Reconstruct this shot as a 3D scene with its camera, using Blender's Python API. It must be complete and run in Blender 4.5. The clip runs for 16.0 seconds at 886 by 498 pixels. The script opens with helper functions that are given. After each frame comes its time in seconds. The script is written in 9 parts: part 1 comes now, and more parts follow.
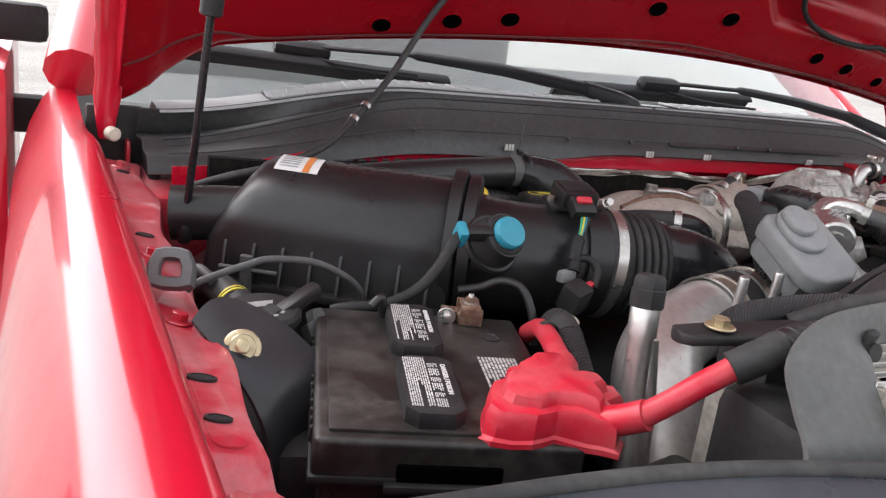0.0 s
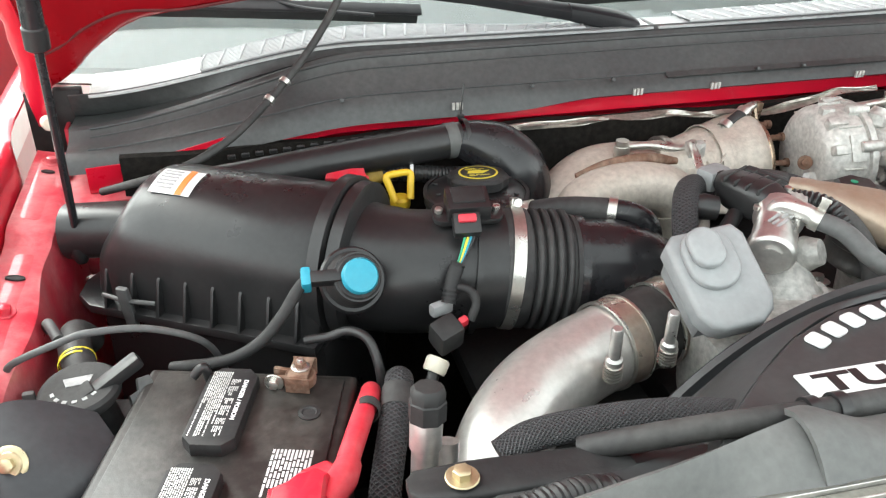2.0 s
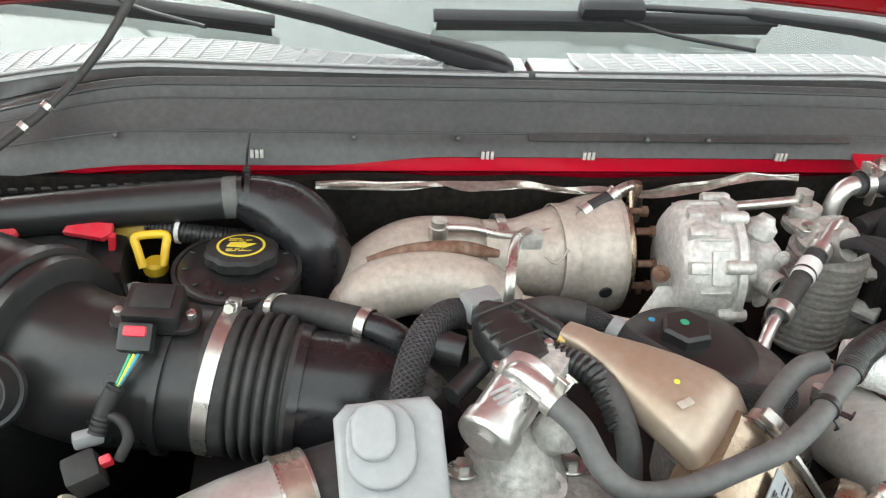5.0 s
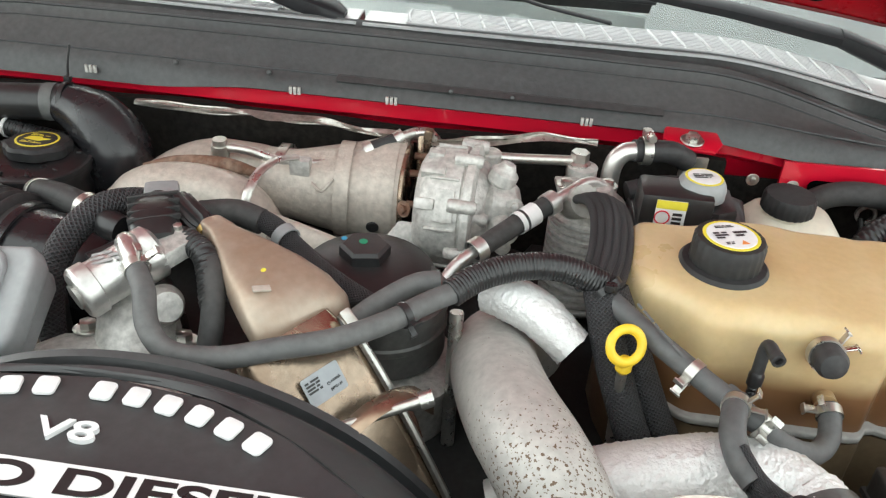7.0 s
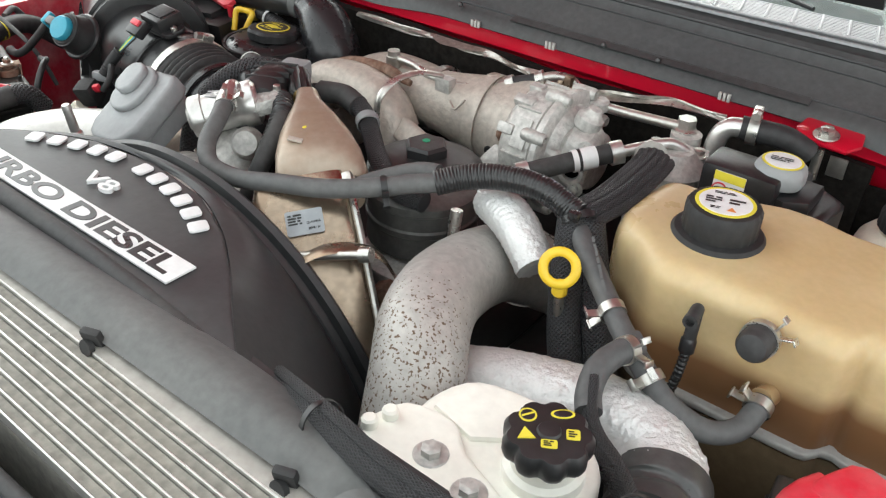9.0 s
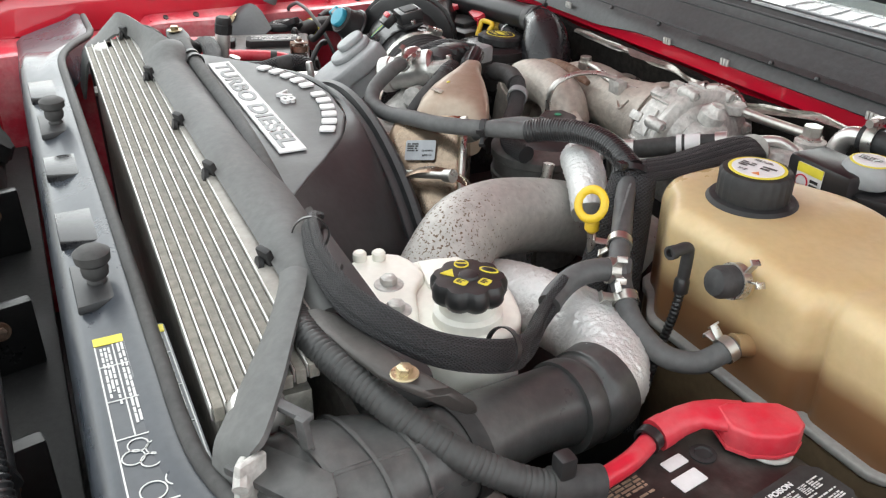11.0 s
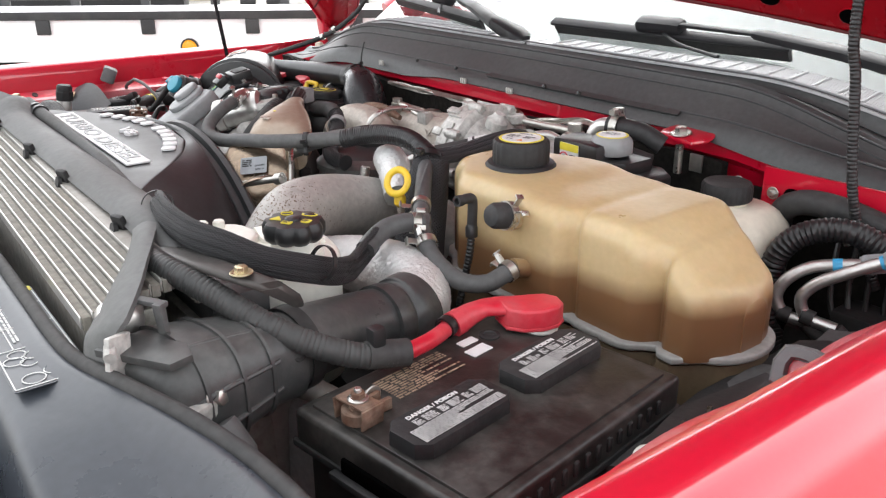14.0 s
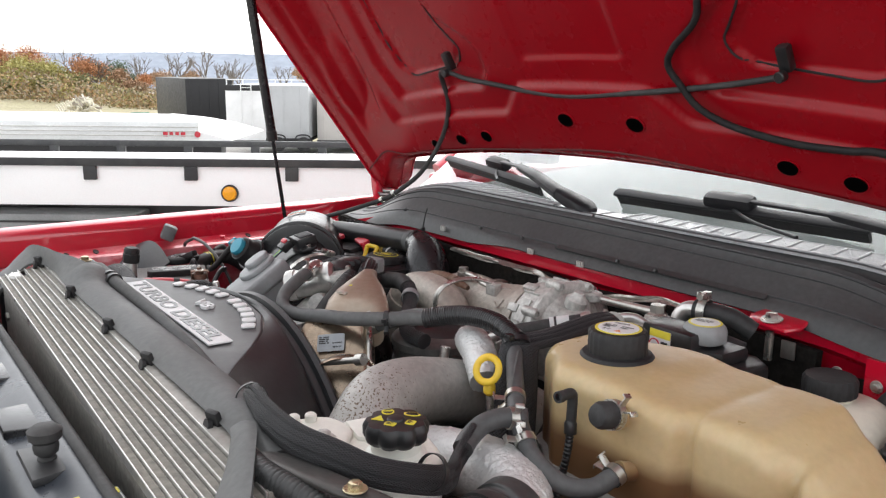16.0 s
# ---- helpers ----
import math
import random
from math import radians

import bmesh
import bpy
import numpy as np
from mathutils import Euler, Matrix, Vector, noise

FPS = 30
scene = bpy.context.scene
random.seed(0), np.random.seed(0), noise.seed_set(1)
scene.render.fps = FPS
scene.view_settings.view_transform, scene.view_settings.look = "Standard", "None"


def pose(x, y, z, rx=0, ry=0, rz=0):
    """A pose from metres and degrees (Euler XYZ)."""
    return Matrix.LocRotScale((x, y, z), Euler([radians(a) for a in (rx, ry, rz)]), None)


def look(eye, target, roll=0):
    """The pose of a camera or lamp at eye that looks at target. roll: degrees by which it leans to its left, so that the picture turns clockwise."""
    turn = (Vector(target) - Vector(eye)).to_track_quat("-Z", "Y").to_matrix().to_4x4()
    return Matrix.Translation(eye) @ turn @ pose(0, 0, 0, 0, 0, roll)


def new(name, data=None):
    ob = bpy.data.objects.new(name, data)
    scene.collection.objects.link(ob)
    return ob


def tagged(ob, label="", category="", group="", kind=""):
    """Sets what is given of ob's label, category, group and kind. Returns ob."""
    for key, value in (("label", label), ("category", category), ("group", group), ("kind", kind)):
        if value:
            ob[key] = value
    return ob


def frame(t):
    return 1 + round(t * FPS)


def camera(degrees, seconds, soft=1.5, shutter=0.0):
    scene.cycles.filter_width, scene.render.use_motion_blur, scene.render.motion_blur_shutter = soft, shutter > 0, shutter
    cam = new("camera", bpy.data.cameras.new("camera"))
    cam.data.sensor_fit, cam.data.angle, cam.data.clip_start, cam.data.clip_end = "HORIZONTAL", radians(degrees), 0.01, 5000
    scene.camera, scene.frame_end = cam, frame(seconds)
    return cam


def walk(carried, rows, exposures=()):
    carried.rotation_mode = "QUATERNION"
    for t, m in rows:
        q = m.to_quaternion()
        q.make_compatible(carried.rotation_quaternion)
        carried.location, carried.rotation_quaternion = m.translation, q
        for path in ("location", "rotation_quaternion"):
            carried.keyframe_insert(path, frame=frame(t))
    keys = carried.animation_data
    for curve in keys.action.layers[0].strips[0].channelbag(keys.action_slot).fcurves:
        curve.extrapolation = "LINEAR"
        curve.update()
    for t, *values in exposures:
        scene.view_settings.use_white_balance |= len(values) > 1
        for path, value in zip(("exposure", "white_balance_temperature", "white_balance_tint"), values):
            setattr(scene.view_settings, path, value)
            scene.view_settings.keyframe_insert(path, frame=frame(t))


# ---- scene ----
cam = camera(55.5, 16.0, soft=1.25)
PATH = [
    (0, (-0.8834, -0.9977, 1.4560), (-0.0145, 0.7202, 0.9138), 7.28),
    (0.5, (-0.7789, -1.0334, 1.4932), (0.0287, 0.6934, 0.8884), 6.82),
    (1, (-0.7185, -1.0504, 1.5184), (-0.0307, 0.7000, 0.8379), 5.53),
    (1.5, (-0.6469, -1.0050, 1.5848), (-0.0982, 0.7431, 0.7828), 2.83),
    (2, (-0.5683, -0.9553, 1.6409), (-0.1218, 0.7305, 0.6618), 0.59),
    (2.5, (-0.5204, -0.9018, 1.6786), (-0.0694, 0.7859, 0.7048), 1.26),
    (3, (-0.4475, -0.8421, 1.6941), (0.0145, 0.8098, 0.6657), 0.88),
    (3.5, (-0.4125, -0.8061, 1.6964), (0.1249, 0.7992, 0.6313), 2.54),
    (3.7, (-0.3986, -0.8001, 1.6966), (0.1371, 0.8033, 0.6278), 3.31),
    (6, (-0.0179, -0.8076, 1.6862), (0.0151, 0.8628, 0.5869), 2.28),
    (6.5, (0.0913, -0.8530, 1.6840), (0.0690, 0.8370, 0.6146), 1.87),
    (7, (0.1884, -0.8918, 1.6693), (0.0707, 0.7856, 0.5864), 4.54),
    (7.5, (0.2620, -0.8745, 1.6607), (-0.0198, 0.7780, 0.5699), 2.88),
    (8, (0.355, -0.816, 1.664), (-0.057, 0.773, 0.521), 3.4),
    (8.5, (0.4444, -0.8341, 1.6521), (-0.3028, 0.6580, 0.5496), 2.55),
    (9, (0.5455, -0.8698, 1.6482), (-0.4391, 0.4657, 0.5315), 2.74),
    (9.2, (0.5623, -0.8587, 1.6408), (-0.4986, 0.4181, 0.5253), 2.24),
    (11.3, (0.8879, -0.7806, 1.5760), (-0.7072, -0.0281, 0.6330), 0.06),
    (11.5, (0.9185, -0.7729, 1.5648), (-0.6833, -0.0027, 0.6479), -0.34),
    (12, (0.9792, -0.7904, 1.5450), (-0.5241, 0.2245, 0.7023), 0.76),
    (12.5, (0.9959, -0.8148, 1.5405), (-0.4668, 0.2694, 0.7128), 0.37),
    (13, (1.0263, -0.8364, 1.5305), (-0.4406, 0.2791, 0.7536), -0.34),
    (13.5, (1.0251, -0.8445, 1.5254), (-0.4390, 0.2840, 0.7619), -0.34),
    (14, (1.0161, -0.8614, 1.5295), (-0.4697, 0.2636, 0.8036), -0.34),
    (14.5, (0.9982, -0.8807, 1.5337), (-0.5307, 0.1968, 0.8255), -0.59),
    (15, (0.9791, -0.8910, 1.5497), (-0.6153, 0.1514, 0.9405), -0.81),
    (15.5, (0.9614, -0.8786, 1.5759), (-0.6476, 0.2055, 1.0905), -0.19),
    (16, (0.9377, -0.8989, 1.5699), (-0.6483, 0.2480, 1.1584), 0.50),
]
EXPOSURES = [(0.0, -0.95, 6500, 13), (0.5, -0.50, 6500, 6), (1.0, -0.18, 6500, 5), (2.0, 0.02, 6500, 1), (3.0, 0.19, 6500, 0), (6.5, -0.12, 6550, 0), (9.0, -0.4, 6500, 3), (12.0, -0.42, 6500, 6), (13.5, -0.44, 6500, 9), (14.5, -0.65, 6500, 10), (16.0, -0.98, 6500, 10)]
walk(cam, [(t, look(eye, target, roll)) for t, eye, target, roll in PATH], EXPOSURES)

# ---- light ----
world = bpy.data.worlds.new("overcast_sky")
scene.world = world
world.use_nodes = True
wn, wl = world.node_tree.nodes, world.node_tree.links
wn.clear()
sky = wn.new("ShaderNodeTexSky")
sky.sky_type, sky.sun_disc = "NISHITA", False
sky.sun_elevation, sky.sun_rotation = radians(50), radians(-40)
sky.air_density, sky.dust_density, sky.ozone_density = 1.0, 2.0, 1.0
pale = wn.new("ShaderNodeHueSaturation")
pale.inputs["Saturation"].default_value = 0.10
pale.inputs["Value"].default_value = 6.0
wbg = wn.new("ShaderNodeBackground")
wbg.inputs["Strength"].default_value = 0.15
wout = wn.new("ShaderNodeOutputWorld")
wl.new(sky.outputs[0], pale.inputs["Color"])
wl.new(pale.outputs[0], wbg.inputs["Color"])
wl.new(wbg.outputs[0], wout.inputs[0])
sun = new("sun", bpy.data.lights.new("sun", "SUN"))
sun.data.energy, sun.data.angle, sun.data.color = 0.6, radians(60), (1.0, 0.98, 0.95)
sun.matrix_world = look((-2.6, 3.0, 6.0), (0, 0, 1.2))

# ---- materials ----


def mat(name, col, rough=0.5, metal=0.0, stain=0.25, stain_scale=9.0, stain_col=None, grain=0.12, grain_scale=140.0,
        bump=0.15, bump_scale=220.0, coat=0.0, spread=0.12, random_tint=0.0):
    """A surface with a base colour, blotches of wear, fine grain in colour and relief."""
    m = bpy.data.materials.new(name)
    m.use_nodes = True
    n, l = m.node_tree.nodes, m.node_tree.links
    b = n["Principled BSDF"]
    tc = n.new("ShaderNodeTexCoord")
    big, fine = n.new("ShaderNodeTexNoise"), n.new("ShaderNodeTexNoise")
    big.inputs["Scale"].default_value, big.inputs["Detail"].default_value = stain_scale, 6
    big.inputs["Roughness"].default_value = 0.65
    fine.inputs["Scale"].default_value, fine.inputs["Detail"].default_value = grain_scale, 4
    l.new(tc.outputs["Object"], big.inputs["Vector"])
    l.new(tc.outputs["Object"], fine.inputs["Vector"])
    ramp = n.new("ShaderNodeMapRange")
    ramp.inputs[1].default_value, ramp.inputs[2].default_value = 0.42, 0.68
    ramp.inputs[3].default_value, ramp.inputs[4].default_value = 0.0, stain
    l.new(big.outputs["Fac"], ramp.inputs[0])
    mix = n.new("ShaderNodeMix")
    mix.data_type = "RGBA"
    mix.inputs[6].default_value = (*col, 1)
    mix.inputs[7].default_value = (*(stain_col or [c * 0.45 for c in col]), 1)
    l.new(ramp.outputs[0], mix.inputs[0])
    g = n.new("ShaderNodeMapRange")
    g.inputs[1].default_value, g.inputs[2].default_value = 0.3, 0.7
    g.inputs[3].default_value, g.inputs[4].default_value = 1 - grain, 1 + grain
    l.new(fine.outputs["Fac"], g.inputs[0])
    hsv = n.new("ShaderNodeHueSaturation")
    l.new(mix.outputs[2], hsv.inputs["Color"])
    if random_tint:
        oi = n.new("ShaderNodeObjectInfo")
        r = n.new("ShaderNodeMapRange")
        r.inputs[3].default_value, r.inputs[4].default_value = 1 - random_tint, 1 + random_tint
        l.new(oi.outputs["Random"], r.inputs[0])
        mul = n.new("ShaderNodeMath")
        mul.operation = "MULTIPLY"
        l.new(g.outputs[0], mul.inputs[0])
        l.new(r.outputs[0], mul.inputs[1])
        l.new(mul.outputs[0], hsv.inputs["Value"])
    else:
        l.new(g.outputs[0], hsv.inputs["Value"])
    l.new(hsv.outputs[0], b.inputs["Base Color"])
    rr = n.new("ShaderNodeMapRange")
    rr.inputs[1].default_value, rr.inputs[2].default_value = 0.3, 0.7
    rr.inputs[3].default_value, rr.inputs[4].default_value = max(0.03, rough - spread), min(1, rough + spread)
    l.new(big.outputs["Fac"], rr.inputs[0])
    l.new(rr.outputs[0], b.inputs["Roughness"])
    b.inputs["Metallic"].default_value = metal
    if coat:
        b.inputs["Coat Weight"].default_value, b.inputs["Coat Roughness"].default_value = coat, 0.06
        b.inputs["Coat IOR"].default_value = 1.8
    if bump:
        bn = n.new("ShaderNodeTexNoise")
        bn.inputs["Scale"].default_value, bn.inputs["Detail"].default_value = bump_scale, 5
        l.new(tc.outputs["Object"], bn.inputs["Vector"])
        bp = n.new("ShaderNodeBump")
        bp.inputs["Strength"].default_value, bp.inputs["Distance"].default_value = bump, 0.002
        l.new(bn.outputs["Fac"], bp.inputs["Height"])
        l.new(bp.outputs[0], b.inputs["Normal"])
    return m


def woven(name, col, around, along, rough=0.6, twist=6.0, strength=0.8):
    """A sleeve woven of strands: crossing relief round and along a tube, its ridges coloured as if lit."""
    m = mat(name, col, rough, bump=0)
    n, l = m.node_tree.nodes, m.node_tree.links
    uv = n.new("ShaderNodeUVMap")
    waves = []
    for s in (1, -1):
        mp = n.new("ShaderNodeMapping")
        mp.inputs["Scale"].default_value = (around, s * along, 1)
        l.new(uv.outputs[0], mp.inputs[0])
        w = n.new("ShaderNodeTexWave")
        w.bands_direction = "DIAGONAL"
        w.inputs["Scale"].default_value, w.inputs["Distortion"].default_value = 1.0, 0.6
        l.new(mp.outputs[0], w.inputs[0])
        waves.append(w)
    mx = n.new("ShaderNodeMath")
    mx.operation = "MAXIMUM"
    l.new(waves[0].outputs["Fac"], mx.inputs[0])
    l.new(waves[1].outputs["Fac"], mx.inputs[1])
    bp = n.new("ShaderNodeBump")
    bp.inputs["Strength"].default_value, bp.inputs["Distance"].default_value = strength, 0.003
    l.new(mx.outputs[0], bp.inputs["Height"])
    l.new(bp.outputs[0], n["Principled BSDF"].inputs["Normal"])
    # strand ridges get a lighter colour, in place of light catching them
    ridge = n.new("ShaderNodeMapRange")
    ridge.inputs[1].default_value, ridge.inputs[2].default_value = 0.72, 1.0
    l.new(mx.outputs[0], ridge.inputs[0])
    tone = n.new("ShaderNodeMix")
    tone.data_type = "RGBA"
    tone.inputs[7].default_value = (*[c * 2.3 for c in col], 1)
    base = n["Principled BSDF"].inputs["Base Color"]
    l.new(base.links[0].from_socket, tone.inputs[6])
    l.new(ridge.outputs[0], tone.inputs[0])
    l.new(tone.outputs[2], base)
    return m


RED = mat("red_paint", (0.56, 0.004, 0.026), 0.30, stain=0.08, grain=0.02, bump=0.02, coat=0.7, spread=0.04)
RED_DUSTY = mat("dusty_red_paint", (0.52, 0.022, 0.046), 0.38, stain=0.75, stain_scale=14, stain_col=(0.60, 0.25, 0.26), grain=0.08, bump=0.08, coat=0.5)
LOOP_GREY = mat("mid_grey_rubber", (0.115, 0.117, 0.12), 0.55, stain=0.3, stain_col=(0.17, 0.17, 0.17), grain=0.08, bump=0.06)
# the body red darkened: shade under the bonnet is put into this colour
RED_UNDER = mat("shaded_red_paint", (0.29, 0.003, 0.009), 0.27, stain=0.2, stain_col=(0.22, 0.004, 0.010), grain=0.04, bump=0.03, coat=0.0, spread=0.06)
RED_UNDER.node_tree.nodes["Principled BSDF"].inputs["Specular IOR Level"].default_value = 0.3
# near black without gloss, painted shade for holes and recesses
HOLE_SHADE = mat("near_black_hole_shade", (0.002, 0.002, 0.002), 1.0, stain=0.2, grain=0.1, bump=0)
HOLE_SHADE.node_tree.nodes["Principled BSDF"].inputs["Specular IOR Level"].default_value = 0.0
RED_DARK_SEAM = mat("dull_red_sealer", (0.11, 0.012, 0.014), 0.7, stain=0.5, stain_col=(0.05, 0.02, 0.02), stain_scale=40)
HARNESS_TAPE = mat("black_cloth_tape", (0.011, 0.011, 0.012), 0.7, stain=0.4, stain_col=(0.045, 0.043, 0.04), grain=0.25, bump=0.3, stain_scale=60)
CONDUIT = mat("dusty_black_conduit", (0.034, 0.035, 0.035), 0.5, stain=0.4, stain_col=(0.075, 0.075, 0.072), grain=0.15, bump=0.08)
HARNESS_TAPE.node_tree.nodes["Principled BSDF"].inputs["Specular IOR Level"].default_value = 0.3
WIPER = mat("satin_black_paint", (0.014, 0.014, 0.016), 0.5, stain=0.35, stain_col=(0.035, 0.035, 0.037), grain=0.12, bump=0.06)
WIPER.node_tree.nodes["Principled BSDF"].inputs["Specular IOR Level"].default_value = 0.25
# black plastic tinted blue-grey: the reflected sky is put into its colour
CORE_PANEL = mat("sky_tinted_black_plastic", (0.034, 0.040, 0.050), 0.30, stain=0.45, stain_col=(0.075, 0.080, 0.088), grain=0.1, bump=0.03)
BLACK = mat("black_plastic", (0.016, 0.016, 0.017), 0.36, stain=0.25, stain_col=(0.036, 0.035, 0.034), grain=0.15, bump=0.06)
BLACK_MATT = mat("matt_black_plastic", (0.018, 0.018, 0.019), 0.6, stain=0.4, stain_col=(0.060, 0.058, 0.055), grain=0.2, bump=0.15)
BLACK_GLOSS = mat("glossy_black_plastic", (0.013, 0.013, 0.015), 0.24, stain=0.4, stain_col=(0.032, 0.032, 0.034), grain=0.1, bump=0.03)
RUBBER = mat("rubber", (0.030, 0.030, 0.031), 0.62, stain=0.5, stain_col=(0.10, 0.097, 0.092), grain=0.2, bump=0.12)
TANK = mat("dusty_grey_black_plastic", (0.052, 0.053, 0.053), 0.38, stain=0.6, stain_col=(0.12, 0.12, 0.115), grain=0.15, bump=0.1, stain_scale=18)
HOSE = mat("grey_rubber_hose", (0.078, 0.079, 0.080), 0.58, stain=0.4, stain_col=(0.16, 0.158, 0.152), grain=0.15, bump=0.1)
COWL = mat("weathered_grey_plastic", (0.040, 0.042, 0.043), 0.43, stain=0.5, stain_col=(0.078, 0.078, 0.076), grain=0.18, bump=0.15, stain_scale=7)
# weathered plastic, made pale to include the sky's sheen in its colour
COWL_TOP = mat("weathered_sheen_cowl_top", (0.36, 0.365, 0.375), 0.34, stain=0.5, stain_col=(0.46, 0.46, 0.46), grain=0.1, bump=0.08, stain_scale=7)
SHROUD = mat("grey_black_moulded_plastic", (0.032, 0.033, 0.035), 0.46, stain=0.35, stain_col=(0.070, 0.069, 0.067), grain=0.12, bump=0.05)
BAFFLE = mat("dusty_rubber_sheet", (0.085, 0.087, 0.086), 0.62, stain=0.5, stain_col=(0.16, 0.16, 0.155), grain=0.12, bump=0.1)
CAST = mat("cast_aluminium", (0.50, 0.49, 0.465), 0.46, metal=0.30, stain=0.30, stain_col=(0.33, 0.32, 0.30), grain=0.22, grain_scale=170, bump=0.8, bump_scale=150, stain_scale=30)
ALU = mat("bright_aluminium", (0.62, 0.61, 0.59), 0.36, metal=0.85, stain=0.4, stain_col=(0.36, 0.35, 0.33), grain=0.1, bump=0.08, stain_scale=20)
IRON = mat("heat_tanned_steel", (0.50, 0.455, 0.40), 0.46, metal=0.22, stain=0.30, stain_col=(0.34, 0.28, 0.225), grain=0.14, bump=0.6, bump_scale=170, stain_scale=9)
BRONZE = mat("tarnished_steel", (0.36, 0.285, 0.215), 0.28, metal=0.85, stain=0.8, stain_col=(0.20, 0.115, 0.065), grain=0.12, bump=0.06, stain_scale=11)
# base raised in place of light that would fall on the deep panel
PALE_PANEL = mat("brightened_splash_panel", (0.58, 0.60, 0.59), 0.6, stain=0.4, stain_col=(0.44, 0.45, 0.44), bump=0.1)
PIPE_GREY = mat("oxidised_grey_pipe", (0.33, 0.315, 0.29), 0.55, metal=0.3, stain=0.35, stain_col=(0.24, 0.22, 0.195), grain=0.12, bump=0.1, stain_scale=10)
DULL_FOIL = mat("dull_foil", (0.52, 0.50, 0.46), 0.36, metal=0.75, stain=0.6, stain_scale=50, stain_col=(0.22, 0.19, 0.15), grain=0.2, bump=0.8, bump_scale=120)
FOIL = mat("crinkled_foil", (0.70, 0.70, 0.69), 0.52, metal=0.45, stain=0.2, grain=0.06, bump=0.7, bump_scale=320)
STEEL = mat("zinc_steel", (0.55, 0.54, 0.51), 0.32, metal=0.9, stain=0.4, stain_col=(0.35, 0.31, 0.25), grain=0.1, bump=0.05, stain_scale=40)
RUST = mat("rusty_steel", (0.16, 0.085, 0.055), 0.75, metal=0.3, stain=0.8, stain_col=(0.30, 0.22, 0.17), grain=0.3, bump=0.5, stain_scale=60)
GREY_PLASTIC = mat("grey_rubber_cover", (0.27, 0.28, 0.285), 0.5, stain=0.4, stain_col=(0.20, 0.205, 0.21), grain=0.06, bump=0.05, stain_scale=20)
WHITE_PLASTIC = mat("ivory_plastic", (0.78, 0.74, 0.62), 0.42, stain=0.3, stain_col=(0.47, 0.42, 0.32), grain=0.05, bump=0.04)
MILK = mat("milky_plastic", (0.86, 0.85, 0.78), 0.38, stain=0.3, stain_col=(0.70, 0.67, 0.57), grain=0.04, bump=0.03)
WHITE_INK = mat("white_ink", (0.72, 0.72, 0.72), 0.5, stain=0.2, grain=0.05, bump=0)
PRINT = mat("worn_white_print", (0.62, 0.62, 0.61), 0.6, stain=0.65, stain_col=(0.18, 0.175, 0.17), grain=0.25, bump=0, stain_scale=70)
DIM_LABEL = mat("faded_label", (0.34, 0.36, 0.38), 0.4, stain=0.3, grain=0.06, bump=0)
STICKER_INK = mat("pale_sticker_print", (0.62, 0.63, 0.62), 0.5, stain=0.2, grain=0.1, bump=0)
TAN_INK = mat("worn_tan_print", (0.33, 0.24, 0.17), 0.6, stain=0.7, stain_col=(0.07, 0.055, 0.045), grain=0.25, bump=0, stain_scale=60)
GREY_INK = mat("worn_grey_ink", (0.38, 0.38, 0.38), 0.6, stain=0.5, grain=0.2, bump=0, stain_scale=60)
GUARD = mat("blue_black_plastic", (0.026, 0.027, 0.031), 0.45, stain=0.4, stain_col=(0.060, 0.061, 0.063), grain=0.12, bump=0.06)
WHITE_PAINT = mat("white_paint", (0.88, 0.88, 0.88), 0.4, stain=0.3, stain_col=(0.6, 0.6, 0.58), grain=0.03, bump=0.03, stain_scale=2)
YELLOW = mat("yellow_plastic", (0.75, 0.50, 0.03), 0.42, stain=0.25, grain=0.06, bump=0.05, stain_scale=30)
YELLOW_LABEL = mat("yellow_print", (0.70, 0.60, 0.05), 0.5, stain=0.15, grain=0.05, bump=0)
ORANGE_LABEL = mat("orange_print", (0.65, 0.22, 0.06), 0.5, stain=0.15, grain=0.05, bump=0)
RED_PLASTIC = mat("red_plastic", (0.58, 0.018, 0.040), 0.40, stain=0.55, stain_col=(0.58, 0.13, 0.14), grain=0.06, bump=0.08, stain_scale=30)
TEAL = mat("teal_plastic", (0.022, 0.27, 0.38), 0.4, stain=0.25, stain_col=(0.10, 0.36, 0.44), grain=0.06, bump=0.03, stain_scale=40)
BLUE = mat("blue_paint_mark", (0.05, 0.35, 0.62), 0.5, stain=0.1, grain=0.05, bump=0)
GREEN = mat("green_paint_mark", (0.03, 0.30, 0.16), 0.5, stain=0.1, grain=0.05, bump=0)
CAN = mat("dull_painted_can", (0.085, 0.085, 0.082), 0.42, metal=0.3, stain=0.5, stain_col=(0.17, 0.165, 0.155), grain=0.15, bump=0.1, stain_scale=25)
AMBER = mat("amber_lens", (0.85, 0.36, 0.01), 0.25, stain=0.1, grain=0.05, bump=0)
BRASS = mat("brass", (0.55, 0.38, 0.14), 0.35, metal=0.9, stain=0.4, bump=0.05)
LOOM = woven("braided_sleeve", (0.021, 0.021, 0.023), 14, 180)
STRANDS = woven("ribbed_fabric_sleeve", (0.021, 0.021, 0.023), 8, 160)
FUNNEL = mat("copper_stained_steel", (0.385, 0.32, 0.255), 0.38, metal=0.4, stain=0.6, stain_col=(0.28, 0.17, 0.10), grain=0.06, bump=0.06, stain_scale=11)
DULL_CAST = mat("dull_cast_aluminium", (0.56, 0.545, 0.52), 0.36, metal=0.6, stain=0.35, stain_col=(0.40, 0.38, 0.35), grain=0.1, bump=0.10, stain_scale=14)
